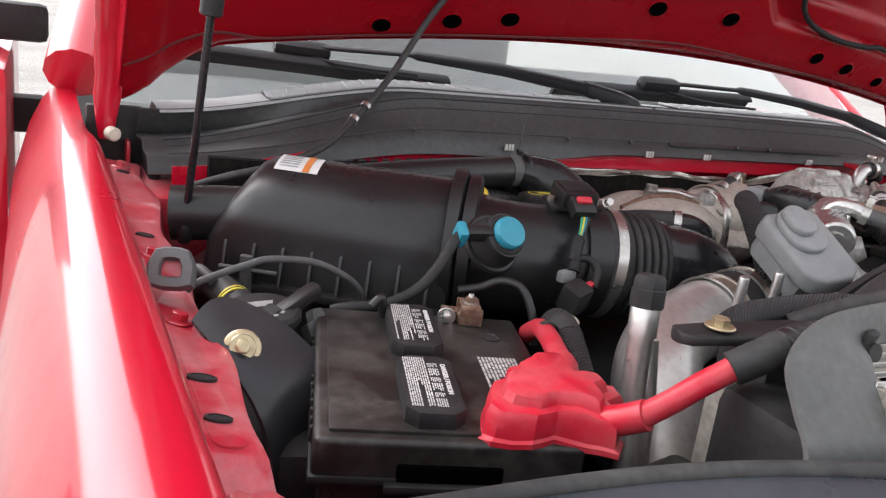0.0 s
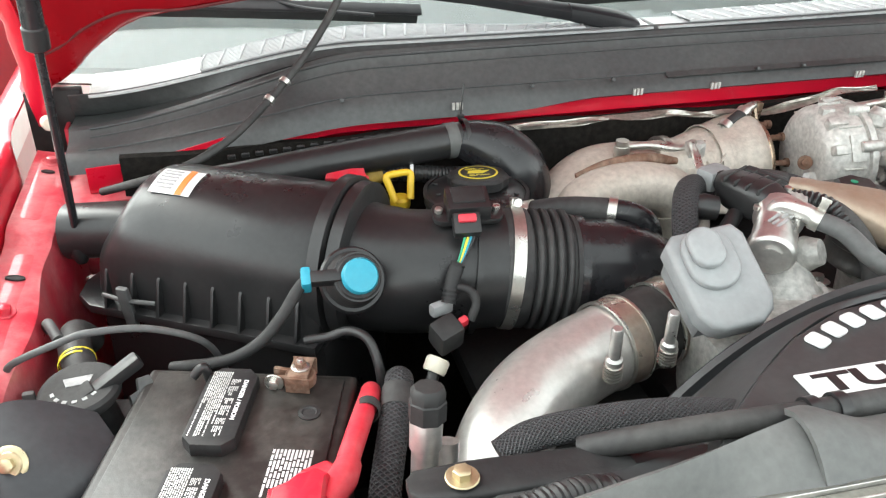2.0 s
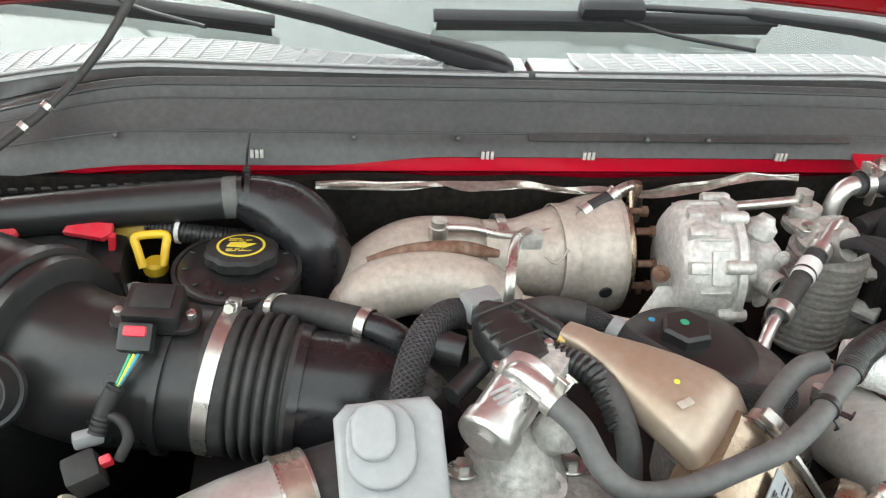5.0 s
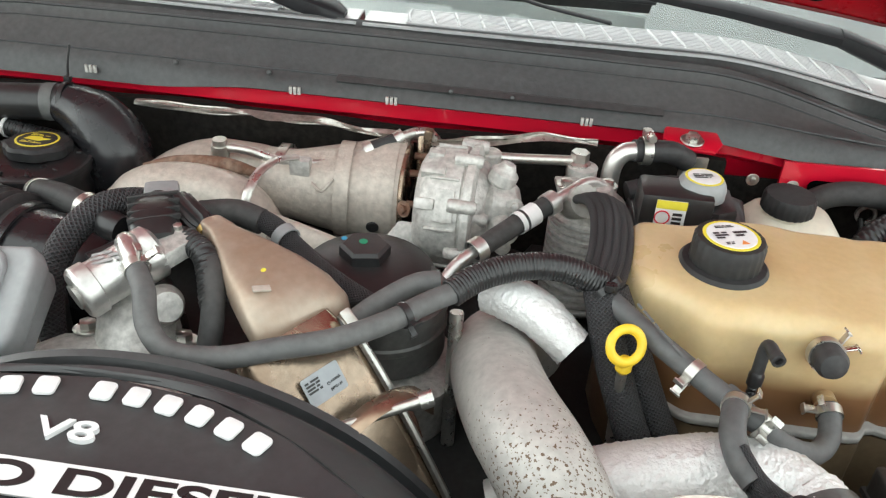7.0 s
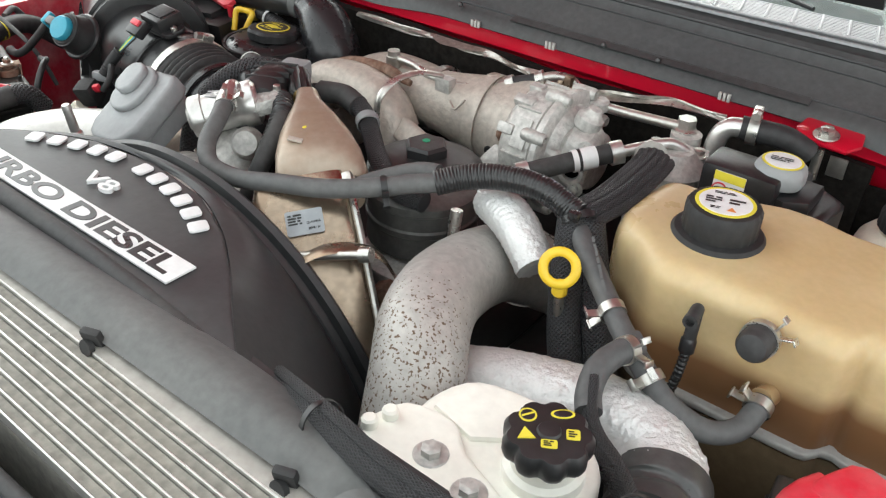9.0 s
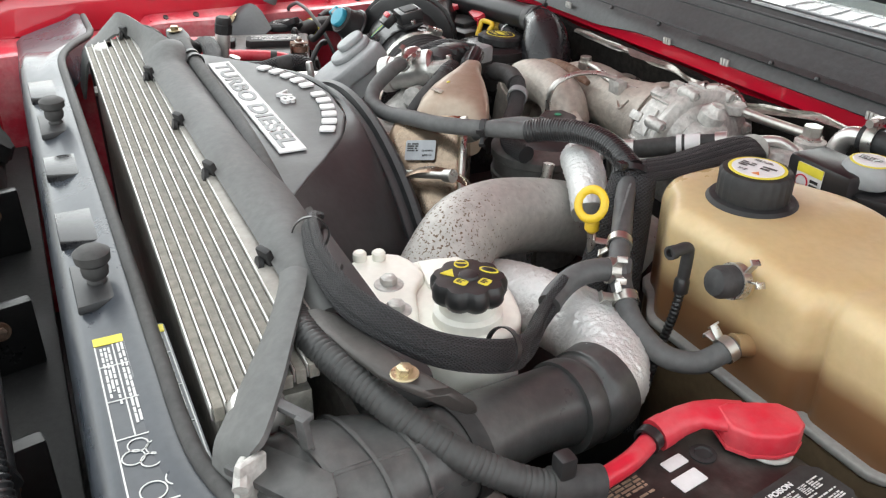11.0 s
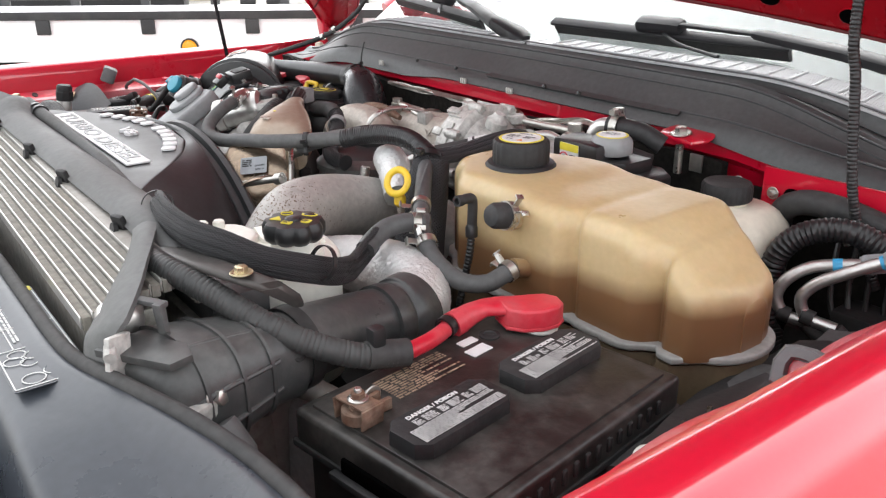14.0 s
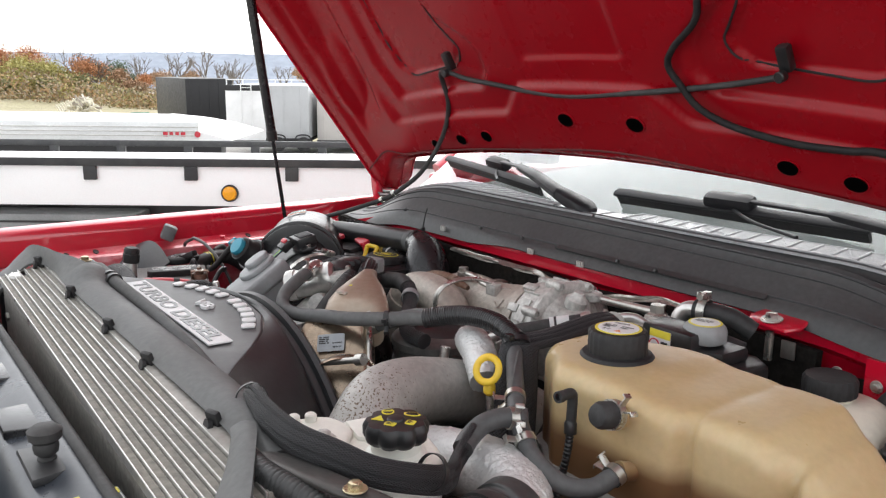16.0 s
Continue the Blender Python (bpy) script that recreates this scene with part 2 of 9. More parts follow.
# tan steel; the reddish blotches are painted reflection
BAND = mat("red_reflection_band", (0.46, 0.40, 0.34), 0.34, metal=0.7, stain=0.6, stain_col=(0.34, 0.22, 0.16), grain=0.1, bump=0.05, stain_scale=30)
YELLOW_ZINC = mat("yellow_zinc_steel", (0.52, 0.44, 0.28), 0.36, metal=0.7, stain=0.5, stain_col=(0.34, 0.26, 0.15), grain=0.1, bump=0.08, stain_scale=40)
CORE_DUST = mat("dust_filled_core", (0.20, 0.19, 0.165), 0.75, stain=0.5, stain_col=(0.27, 0.25, 0.21), grain=0.25, bump=0.3)
SPECK = mat("speckled_grey_pipe", (0.42, 0.405, 0.38), 0.55, metal=0.25, stain=0.35, stain_col=(0.32, 0.30, 0.275), grain=0.12, bump=0.1, stain_scale=10)
FINS = mat("dusty_radiator_fins", (0.36, 0.345, 0.31), 0.55, metal=0.5, stain=0.5, stain_col=(0.23, 0.21, 0.18), grain=0.2, bump=0.3)
# insulation black deepened to include the shade of the crevices
PAD = mat("dark_insulation", (0.012, 0.011, 0.010), 0.95, stain=0.4, stain_col=(0.030, 0.025, 0.020), grain=0.4, bump=0.8, bump_scale=120)
INTERIOR = mat("grey_cab_trim", (0.13, 0.135, 0.135), 0.8, bump=0.1)
GRAVEL = mat("gravel", (0.36, 0.345, 0.32), 0.9, stain=0.5, stain_col=(0.24, 0.23, 0.21), grain=0.35, grain_scale=30, bump=0.5, bump_scale=25, stain_scale=0.6)


# flakes of lost paint, densest where the pipe bends down to the front
n, l = SPECK.node_tree.nodes, SPECK.node_tree.links
tc, sep, vor = n.new("ShaderNodeTexCoord"), n.new("ShaderNodeSeparateXYZ"), n.new("ShaderNodeTexNoise")
vor.inputs["Scale"].default_value, vor.inputs["Detail"].default_value = 380, 2
l.new(tc.outputs["Object"], sep.inputs[0])
l.new(tc.outputs["Object"], vor.inputs["Vector"])
wear, edge, spot = n.new("ShaderNodeMapRange"), n.new("ShaderNodeMath"), n.new("ShaderNodeMapRange")
wear.inputs[1].default_value, wear.inputs[2].default_value, wear.inputs[3].default_value, wear.inputs[4].default_value = -0.50, -0.42, 0.075, -0.06
l.new(sep.outputs["Y"], wear.inputs[0])
edge.operation = "ADD"
l.new(vor.outputs["Fac"], edge.inputs[0])
l.new(wear.outputs[0], edge.inputs[1])
spot.inputs[1].default_value, spot.inputs[2].default_value = 0.655, 0.69
l.new(edge.outputs[0], spot.inputs[0])
mx = n.new("ShaderNodeMix")
mx.data_type = "RGBA"
mx.inputs[7].default_value = (0.13, 0.085, 0.055, 1)
pb = n["Principled BSDF"]
l.new(pb.inputs["Base Color"].links[0].from_socket, mx.inputs[6])
l.new(spot.outputs[0], mx.inputs[0])
l.new(mx.outputs[2], pb.inputs["Base Color"])


def clear(name, col, ior=1.45, rough=0.03):
    m = bpy.data.materials.new(name)
    m.use_nodes = True
    b = m.node_tree.nodes["Principled BSDF"]
    b.inputs["Base Color"].default_value = (*col, 1)
    b.inputs["Transmission Weight"].default_value, b.inputs["Roughness"].default_value, b.inputs["IOR"].default_value = 1.0, rough, ior
    return m


for dull, gloss in ((BLACK_MATT, 0.36), (RUBBER, 0.36), (PAD, 0.12)):
    dull.node_tree.nodes["Principled BSDF"].inputs["Specular IOR Level"].default_value = gloss

GLASS = clear("windscreen_glass", (0.80, 0.86, 0.85), 1.5)

# ---- building tools ----


def part(name, bm, material, parent=None, label="", angle=38):
    me = bpy.data.meshes.new(name)
    bmesh.ops.recalc_face_normals(bm, faces=bm.faces)
    bm.to_mesh(me)
    bm.free()
    me.polygons.foreach_set("use_smooth", [True] * len(me.polygons))
    me.set_sharp_from_angle(angle=radians(angle))
    for k in (material if isinstance(material, (list, tuple)) else [material]):
        me.materials.append(k)
    ob = new(name, me)
    if parent:
        ob.parent = parent
        ob.matrix_parent_inverse = parent.matrix_world.inverted()
    if label:
        ob["label"] = label
    return ob


def thing(name, at, label, category, group=""):
    ob = new(name)
    ob.location = at
    ob.empty_display_size = 0.05
    ob.matrix_world = Matrix.Translation(at)
    return tagged(ob, label, category, group)


def put(bm, tmp, m=None):
    """Adds the mesh tmp, at the pose m, to bm."""
    me = bpy.data.meshes.new("tmp")
    if m is not None:
        tmp.transform(m)
    tmp.to_mesh(me)
    tmp.free()
    bm.from_mesh(me)
    bpy.data.meshes.remove(me)
    return bm


def box(size, m=None, bevel=0.003, seg=2, bm=None):
    t = bmesh.new()
    bmesh.ops.create_cube(t, size=1)
    bmesh.ops.scale(t, vec=size, verts=t.verts)
    if bevel:
        bmesh.ops.bevel(t, geom=t.edges[:], offset=min(bevel, min(size) * 0.45), segments=seg, affect="EDGES", profile=0.6)
    return put(bm or bmesh.new(), t, m)


def lathe(profile, m=None, seg=32, bm=None, lobes=0, depth=0.0):
    """A turned body: (radius, height) pairs from bottom to top; lobes: grips round the rim."""
    t = bmesh.new()
    rings = []
    for r, z in profile:
        ring = []
        for i in range(seg):
            a = 2 * math.pi * i / seg
            k = r * (1 - depth * (0.5 + 0.5 * math.cos(lobes * a)) ** 2) if lobes and r > 1e-5 else r
            ring.append(t.verts.new((k * math.cos(a), k * math.sin(a), z)))
        rings.append(ring)
    for a, b in zip(rings, rings[1:]):
        for i in range(seg):
            t.faces.new((a[i], a[(i + 1) % seg], b[(i + 1) % seg], b[i]))
    t.faces.new(rings[0][::-1])
    t.faces.new(rings[-1])
    return put(bm or bmesh.new(), t, m)


def disc(r, h, m=None, seg=24, bevel=0.0015, bm=None):
    b = min(bevel, h * 0.4, r * 0.4)
    return lathe([(r - b, 0), (r, b), (r, h - b), (r - b, h)], m, seg, bm)


def curve(points, n=10):
    """Points along a smooth line through the given ones, which may carry a radius as a fourth number."""
    p = [np.array(q, float) for q in points]
    p = [2 * p[0] - p[1]] + p + [2 * p[-1] - p[-2]]
    out = []
    for i in range(1, len(p) - 2):
        for k in range(n):
            t = k / n
            a, b, c, d = p[i - 1:i + 3]
            out.append(0.5 * (2 * b + (c - a) * t + (2 * a - 5 * b + 4 * c - d) * t * t + (3 * b - a - 3 * c + d) * t ** 3))
    out.append(p[-2])
    return out


def tube(points, r, seg=14, n=10, ripple=0.0, pitch=0.005, bm=None, cap=True, flat=1.0, wall=0.0):
    """A hose through the points. ripple: the depth of its rings, pitch: their spacing; flat: height over width."""
    pts = curve(points, n)
    if ripple:
        fine = []
        for a, b in zip(pts, pts[1:]):
            k = max(1, int(np.linalg.norm(b[:3] - a[:3]) / (pitch / 4)))
            fine += [a + (b - a) * j / k for j in range(k)]
        pts = fine + [pts[-1]]
    bm = bm or bmesh.new()
    uv = bm.loops.layers.uv.verify()
    pos = [Vector(q[:3]) for q in pts]
    tan = [(pos[min(i + 1, len(pos) - 1)] - pos[max(i - 1, 0)]).normalized() for i in range(len(pos))]
    side = tan[0].cross(Vector((0, 0, 1)))
    if side.length < 0.05:
        side = tan[0].cross(Vector((0, 1, 0)))
    side.normalize()
    rings, s = [], 0.0
    run = []
    for i, q in enumerate(pos):
        side = (side - tan[i] * side.dot(tan[i])).normalized()
        up = side.cross(tan[i])
        if i:
            s += (q - pos[i - 1]).length
        rad = pts[i][3] if len(pts[i]) > 3 else r
        if ripple:
            rad += ripple * (abs(math.sin(math.pi * s / pitch)) - 0.5)
        rings.append([bm.verts.new(q + side * rad * math.cos(2 * math.pi * k / seg) + up * rad * flat * math.sin(2 * math.pi * k / seg)) for k in range(seg)])
        run.append(s)
    for i in range(len(rings) - 1):
        a, b = rings[i], rings[i + 1]
        for k in range(seg):
            f = bm.faces.new((a[k], a[(k + 1) % seg], b[(k + 1) % seg], b[k]))
            for loop, w in zip(f.loops, ((k, i), (k + 1, i), (k + 1, i + 1), (k, i + 1))):
                loop[uv].uv = (w[0] / seg, run[w[1]])
    if cap:
        bm.faces.new(rings[0][::-1])
        bm.faces.new(rings[-1])
    return bm


def crumple(bm, amp, fine):
    """Creases in foil: two scales of ridged noise pushed along the normals."""
    bm.normal_update()
    for v in bm.verts:
        p = v.co * fine
        q = p * 2.7
        v.co += v.normal * amp * (0.5 - abs(noise.noise(p)) * 2.2 - 0.5 * abs(noise.noise(q)))
    return bm


def ring_band(at, axis, r, width, thick=0.0015, seg=32, bm=None):
    """A band clamped round a tube."""
    z = Vector(axis).normalized()
    m = Matrix.Translation(at) @ z.to_track_quat("Z", "Y").to_matrix().to_4x4()
    w = width / 2
    t = bmesh.new()
    prof = [(r, -w), (r + thick, -w), (r + thick, w), (r, w)]
    rings = [[t.verts.new((q * math.cos(2 * math.pi * k / seg), q * math.sin(2 * math.pi * k / seg), h)) for k in range(seg)] for q, h in prof]
    for i in range(4):
        a, b = rings[i], rings[(i + 1) % 4]
        for k in range(seg):
            t.faces.new((a[k], a[(k + 1) % seg], b[(k + 1) % seg], b[k]))
    return put(bm or bmesh.new(), t, m)


def aim(at, axis, spin=0.0):
    """A pose at a place whose z axis points along axis."""
    return Matrix.Translation(at) @ Vector(axis).normalized().to_track_quat("Z", "Y").to_matrix().to_4x4() @ Matrix.Rotation(radians(spin), 4, "Z")


def slab(outline, z0, z1, m=None, bevel=0.003, seg=2, bm=None):
    """A plate cut to an outline (x, y) between two heights, with rounded rims."""
    t = bmesh.new()
    vs = [t.verts.new((x, y, z0)) for x, y in outline]
    f = t.faces.new(vs)
    r = bmesh.ops.extrude_face_region(t, geom=[f])
    bmesh.ops.translate(t, vec=(0, 0, z1 - z0), verts=[v for v in r["geom"] if isinstance(v, bmesh.types.BMVert)])
    bmesh.ops.recalc_face_normals(t, faces=t.faces)
    if bevel:
        bmesh.ops.bevel(t, geom=[e for e in t.edges if abs(e.verts[0].co.z - e.verts[1].co.z) < 1e-6], offset=bevel, segments=seg, affect="EDGES", profile=0.6)
    return put(bm or bmesh.new(), t, m)


def rounded(w, h, r, n=5, x=0.0, y=0.0):
    out = []
    for cx, cy, a0 in ((w / 2 - r, h / 2 - r, 0), (-w / 2 + r, h / 2 - r, 90), (-w / 2 + r, -h / 2 + r, 180), (w / 2 - r, -h / 2 + r, 270)):
        for k in range(n + 1):
            a = radians(a0 + 90 * k / n)
            out.append((x + cx + r * math.cos(a), y + cy + r * math.sin(a)))
    return out


def skin(sections, m=None, closed=True, ends=True, bm=None):
    """A hull through rings of equally many points."""
    t = bmesh.new()
    rings = [[t.verts.new(p) for p in s] for s in sections]
    n = len(rings[0])
    for a, b in zip(rings, rings[1:]):
        for i in range(n if closed else n - 1):
            t.faces.new((a[i], a[(i + 1) % n], b[(i + 1) % n], b[i]))
    if ends and closed:
        t.faces.new(rings[0][::-1])
        t.faces.new(rings[-1])
    return put(bm or bmesh.new(), t, m)


def oval(c, u, v, a, b, power=2.0, n=28):
    """A ring of points round c in the plane of u and v; power over 2 squares it off."""
    c, u, v = Vector(c), Vector(u), Vector(v)
    out = []
    for i in range(n):
        t = 2 * math.pi * i / n
        cs, sn = math.cos(t), math.sin(t)
        out.append(c + u * a * math.copysign(abs(cs) ** (2 / power), cs) + v * b * math.copysign(abs(sn) ** (2 / power), sn))
    return out


def sheet(f, us, vs, thick=0.0, bm=None):
    """A grid of points f(u, v), with a thickness along its normals if asked."""
    t = bmesh.new()
    g = [[t.verts.new(f(u, v)) for v in vs] for u in us]
    for i in range(len(us) - 1):
        for j in range(len(vs) - 1):
            t.faces.new((g[i][j], g[i + 1][j], g[i + 1][j + 1], g[i][j + 1]))
    if thick:
        bmesh.ops.recalc_face_normals(t, faces=t.faces)
        bmesh.ops.solidify(t, geom=t.faces[:], thickness=thick)
    return put(bm or bmesh.new(), t)


def steps(a, b, n):
    return [a + (b - a) * i / n for i in range(n + 1)]


def smooth(a, b, x):
    t = min(1.0, max(0.0, (x - a) / (b - a)))
    return t * t * (3 - 2 * t)


def bolt(at, axis, r, parent, material=None, h=None, washer=True):
    h = h or r * 0.9
    bm = bmesh.new()
    if washer:
        disc(r * 1.75, r * 0.3, aim(at, axis), 20, bm=bm)
    lathe([(r, 0), (r, r * 0.2 + h), (r * 0.85, r * 0.3 + h)], aim(at, axis), 6, bm)
    return part("bolt", bm, material or STEEL, parent)


def lettering(text, size, m, material, parent, name="lettering", depth=0.0012, stretch=1.0, align="CENTER", weight=0.028):
    cu = bpy.data.curves.new("text", "FONT")
    cu.body, cu.size, cu.extrude, cu.align_x, cu.align_y = text, size, depth, align, "CENTER"
    cu.offset = size * weight
    ob = bpy.data.objects.new("text", cu)
    scene.collection.objects.link(ob)
    bpy.context.view_layer.update()
    me = bpy.data.meshes.new_from_object(ob.evaluated_get(bpy.context.evaluated_depsgraph_get()))
    bpy.data.objects.remove(ob)
    bm = bmesh.new()
    bm.from_mesh(me)
    bpy.data.meshes.remove(me)
    bm.transform(m @ Matrix.Diagonal((stretch, 1, 1, 1)))
    return part(name, bm, material, parent, angle=30)


def bars(m, w, h, rows, material, parent, seed=1, name="print", fill=0.9, lift=0.0006):
    """Unreadable print: rows of short bars on a plane of w by h."""
    rng = random.Random(seed)
    bm = bmesh.new()
    rh = h / rows
    for i in range(rows):
        y = h / 2 - rh * (i + 0.5)
        x, end = -w / 2, -w / 2 + w * (fill if rng.random() < 0.7 else rng.uniform(0.45, 0.9))
        while x < end - 0.001:
            l = min(rng.uniform(1.2, 4.5) * rh, end - x)
            t = bmesh.new()
            vs = [t.verts.new(q) for q in ((x, y - rh * 0.32, lift), (x + l, y - rh * 0.32, lift), (x + l, y + rh * 0.32, lift), (x, y + rh * 0.32, lift))]
            t.faces.new(vs)
            put(bm, t)
            x += l + rh * rng.uniform(0.35, 0.7)
    bm.transform(m)
    return part(name, bm, material, parent)


def clamp(at, axis, r, parent, width=0.010, spin=90.0, name="hose_clamp"):
    """A steel band with its screw housing."""
    bm = ring_band(at, axis, r, width, 0.0012)
    m = aim(at, axis, spin)
    box((0.009, 0.016, width * 0.9), m @ pose(r + 0.005, 0, 0), 0.002, bm=bm)
    lathe([(0.0045, 0), (0.0045, 0.008)], m @ pose(r + 0.006, 0.008, 0, -90, 0, 0), 6, bm)
    return part(name, bm, STEEL, parent)


def spring_clip(at, axis, r, parent, spin=90.0, material=None, k=1.0):
    """A squeeze clip: a band and two ears."""
    bm = ring_band(at, axis, r, 0.008 * k, 0.0014)
    m = aim(at, axis, spin)
    for side in (1, -1):
        box((0.011 * k, 0.0016, 0.007 * k), m @ pose(r + 0.005 * k, side * 0.005, 0, 0, 0, side * 24), 0.0006, bm=bm)
        box((0.0016, 0.005, 0.009 * k), m @ pose(r + 0.010 * k, side * 0.0085, 0, 0, 0, side * 10), 0.0005, bm=bm)
    return part("spring_clip", bm, material or STEEL, parent)


# ---- ground and far country ----
SLOPE = math.tan(radians(2.3))


def ground_z(x):
    return max(-60.0, SLOPE * x) if x < 0 else SLOPE * min(x, 40)


bm = sheet(lambda u, v: (u, v, ground_z(u)), [-3000, -900, -300, -120, -60, -40, -30, -20, -12, -6, -3, 0, 3, 10, 40, 200, 2500], [-2500, -500, -100, -30, -10, -3, 0, 3, 10, 30, 100, 500, 2500])
ground = tagged(part("ground", bm, GRAVEL), "pale packed gravel yard", "ground", kind="structure")

# ---- truck body ----
body = thing("truck_body", (0, 0.6, 0.0), "red pickup truck body with its bonnet open", "truck")


def fender_z(y):
    return -0.20 * max(0.0, (-0.80 - y) / 0.2) ** 2 + 0.006 * smooth(0.1, 0.5, y)


for s in (-1, 1):
    o = 0.018 if s < 0 else -0.014
    h = 0.0 if s < 0 else 0.010
    prof = [(0.794, 1.200), (0.796, 1.246), (0.798, 1.260), (0.802, 1.2655), (0.812, 1.268), (0.825, 1.2695), (0.836, 1.2685), (0.846, 1.263), (0.857, 1.248), (0.874, 1.212), (0.897, 1.13), (0.912, 1.0), (0.922, 0.85), (0.91, 0.6)]
    bm = sheet(lambda u, v: (s * (prof[v][0] + o - 0.05 * smooth(-0.70, -1.0, u) * (v > 3) + 0.035 * smooth(0.02, 0.12, u) * max(0, 4 - v) / 4), u, prof[v][1] + h + fender_z(u)), steps(-0.96, 0.42, 46), range(len(prof)), 0.003)
    part("fender", bm, RED, body, "glossy red wing", 50)
    # inner ledge with its drop to the wheel arch
    lp = [(0.796, 1.205), (0.792, 1.218), (0.784, 1.216), (0.768, 1.2125), (0.754, 1.2115), (0.748, 1.208), (0.745, 1.195), (0.738, 1.10), (0.70, 0.85), (0.66, 0.6)]
    bm = sheet(lambda u, v: (s * (lp[v][0] + o + (0.004 * math.sin(u * 31) if v > 3 else 0) - 0.035 * smooth(-0.60, -0.64, u) * (v > 2)), u, lp[v][1] + h - 0.020 * smooth(-0.585, -0.61, u) + (0.010 * smooth(-0.12, -0.09, u))), steps(-0.86, 0.12, 80), range(len(lp)), 0.002)
    part("inner_ledge", bm, RED_DUSTY, body, "dusty red inner wing ledge", 45)
    for y, r in ((-0.50, 0.0052), (-0.555, 0.0044), (-0.18, 0.0046), (0.055, 0.0036)):
        bm = lathe([(r + 0.0014, 0), (r + 0.0014, 0.0022), (r, 0.0026), (r * 0.95, 0.0020), (0.0, 0.0020)], pose(s * (0.772 + o), y, 1.2136 + h + (0.010 if y > -0.09 else 0), 0, -s * 12) @ Matrix.Diagonal((1.5, 0.8, 1, 1)), 20)
        # the slot is a solid black piece in place of its shade
        part("slot", bm, BLACK_MATT, body)
    for y in (-0.615, -0.24, -0.40, 0.085):
        bolt((s * (0.772 + o), y, 1.2135 + h - (0.020 if y < -0.6 else 0) + (0.010 if y > 0 else 0)), (-s * 0.2, 0, 1), 0.0065, body, RED_DUSTY)
    for y0, y1, w0 in ((-0.585, -0.425, 0.022), (-0.33, -0.13, 0.022), (-0.07, 0.10, 0.030)):
        pad = slab(rounded(w0, y1 - y0, 0.008), -0.004, 0.0016, pose(s * (0.770 + o), (y0 + y1) / 2, 1.2120 + h + (0.010 if y1 > 0 else 0), 0, -s * 12), 0.0012)
        part("pressed_pad", pad, RED_DUSTY, body)
    # bump rest for the bonnet: a grey rubber loop
    m = aim((s * (0.772 + o), -0.358, 1.240), (s * 0.25, -0.86, 0.42)) @ Matrix.Scale(0.66, 4)
    bm = skin([[m @ Vector((x * k, y * k, z)) for x, y in ((-0.026, -0.020), (-0.010, -0.024), (0.010, -0.024), (0.026, -0.020), (0.027, 0.004), (0.019, 0.022), (0.008, 0.025), (-0.008, 0.025), (-0.019, 0.022), (-0.027, 0.004))] for k, z in ((0.86, -0.026), (1.0, -0.020), (1.0, 0.008), (0.90, 0.013), (0.50, 0.013), (0.44, 0.008), (0.42, 0.0))])
    part("bump_rest", bm, LOOP_GREY, body, "grey rubber bump rest", 40)
    part("bump_pocket", slab(rounded(0.024, 0.018, 0.005), -0.0005, 0.0004, m, 0.0003), RED_DUSTY, body)
    # inner structure where the hinge sits
    part("hinge_pillar", box((0.10, 0.22, 0.10), pose(s * 0.735, 0.10, 1.16), 0.012), RED_DUSTY, body)
    # black panels close the gap and stand in for the recess's shade
    part("hinge_recess", box((0.070, 0.02, 0.14), pose(s * 0.790, 0.185, 1.215), 0.004), BLACK_MATT, body, "black panel for the shaded hinge recess")
    part("recess_wall", box((0.012, 0.11, 0.06), pose(s * 0.751, 0.135, 1.200), 0.004), BLACK_MATT, body)
    part("hinge_bracket", box((0.005, 0.030, 0.060), pose(s * 0.776, 0.155, 1.215), 0.0015), RED_DUSTY, body)
    part("recess_floor", box((0.070, 0.15, 0.012), pose(s * 0.782, 0.165, 1.180), 0.003), RED_DUSTY, body)
    # door pillar and front door skin
    bm = box((0.09, 0.9, 0.75), pose(s * 0.965, 0.90, 0.92), 0.02)
    part("door", bm, RED, body, "red front door", 50)
    part("windscreen_pillar", tube([(s * 0.83, 0.38, 1.30), (s * 0.78, 0.62, 1.47), (s * 0.72, 0.95, 1.70), (s * 0.68, 1.25, 1.85)], 0.045, 12), RED, body)

# firewall, with the red flange under the cowl lip
bm = sheet(lambda u, v: (u, [0.012, 0.012, 0.030, 0.045, 0.02, 0.02][v] + 0.0 * u, [1.292, 1.262, 1.250, 1.20, 1.0, 0.55][v] - 0.05 * smooth(0.42, 0.74, abs(u)) * (v < 3)), steps(-0.74, 0.74, 30), range(6), 0.002)
part("firewall_flange", bm, RED, body, "red painted firewall flange")
bm = sheet(lambda u, v: (u, 0.008 - 0.045 * smooth(0, 1, v) + 0.006 * noise.noise((u * 9, v * 4, 0)), 1.257 - 0.6 * v - 0.012 * noise.noise((u * 7, 0, 3)) * (v < 0.1)), steps(-0.70, 0.44, 60), steps(0, 1, 14), 0.012)
part("insulation_pad", bm, PAD, body, "dark fibre insulation pad", 60)
bm = sheet(lambda u, v: (u, -0.026 + 0.010 * noise.noise((u * 14, v * 3, 1)), 1.266 - 0.018 * smooth(-0.05, 0.28, u) + 0.030 * smooth(0.10, 0.24, u) - 0.008 * v + 0.004 * noise.noise((u * 17, v, 7))), steps(-0.24, 0.29, 60), steps(0, 1, 5), 0.0015)
part("foil_edge", bm, DULL_FOIL, body, "crinkled foil edge of the insulation", 60)
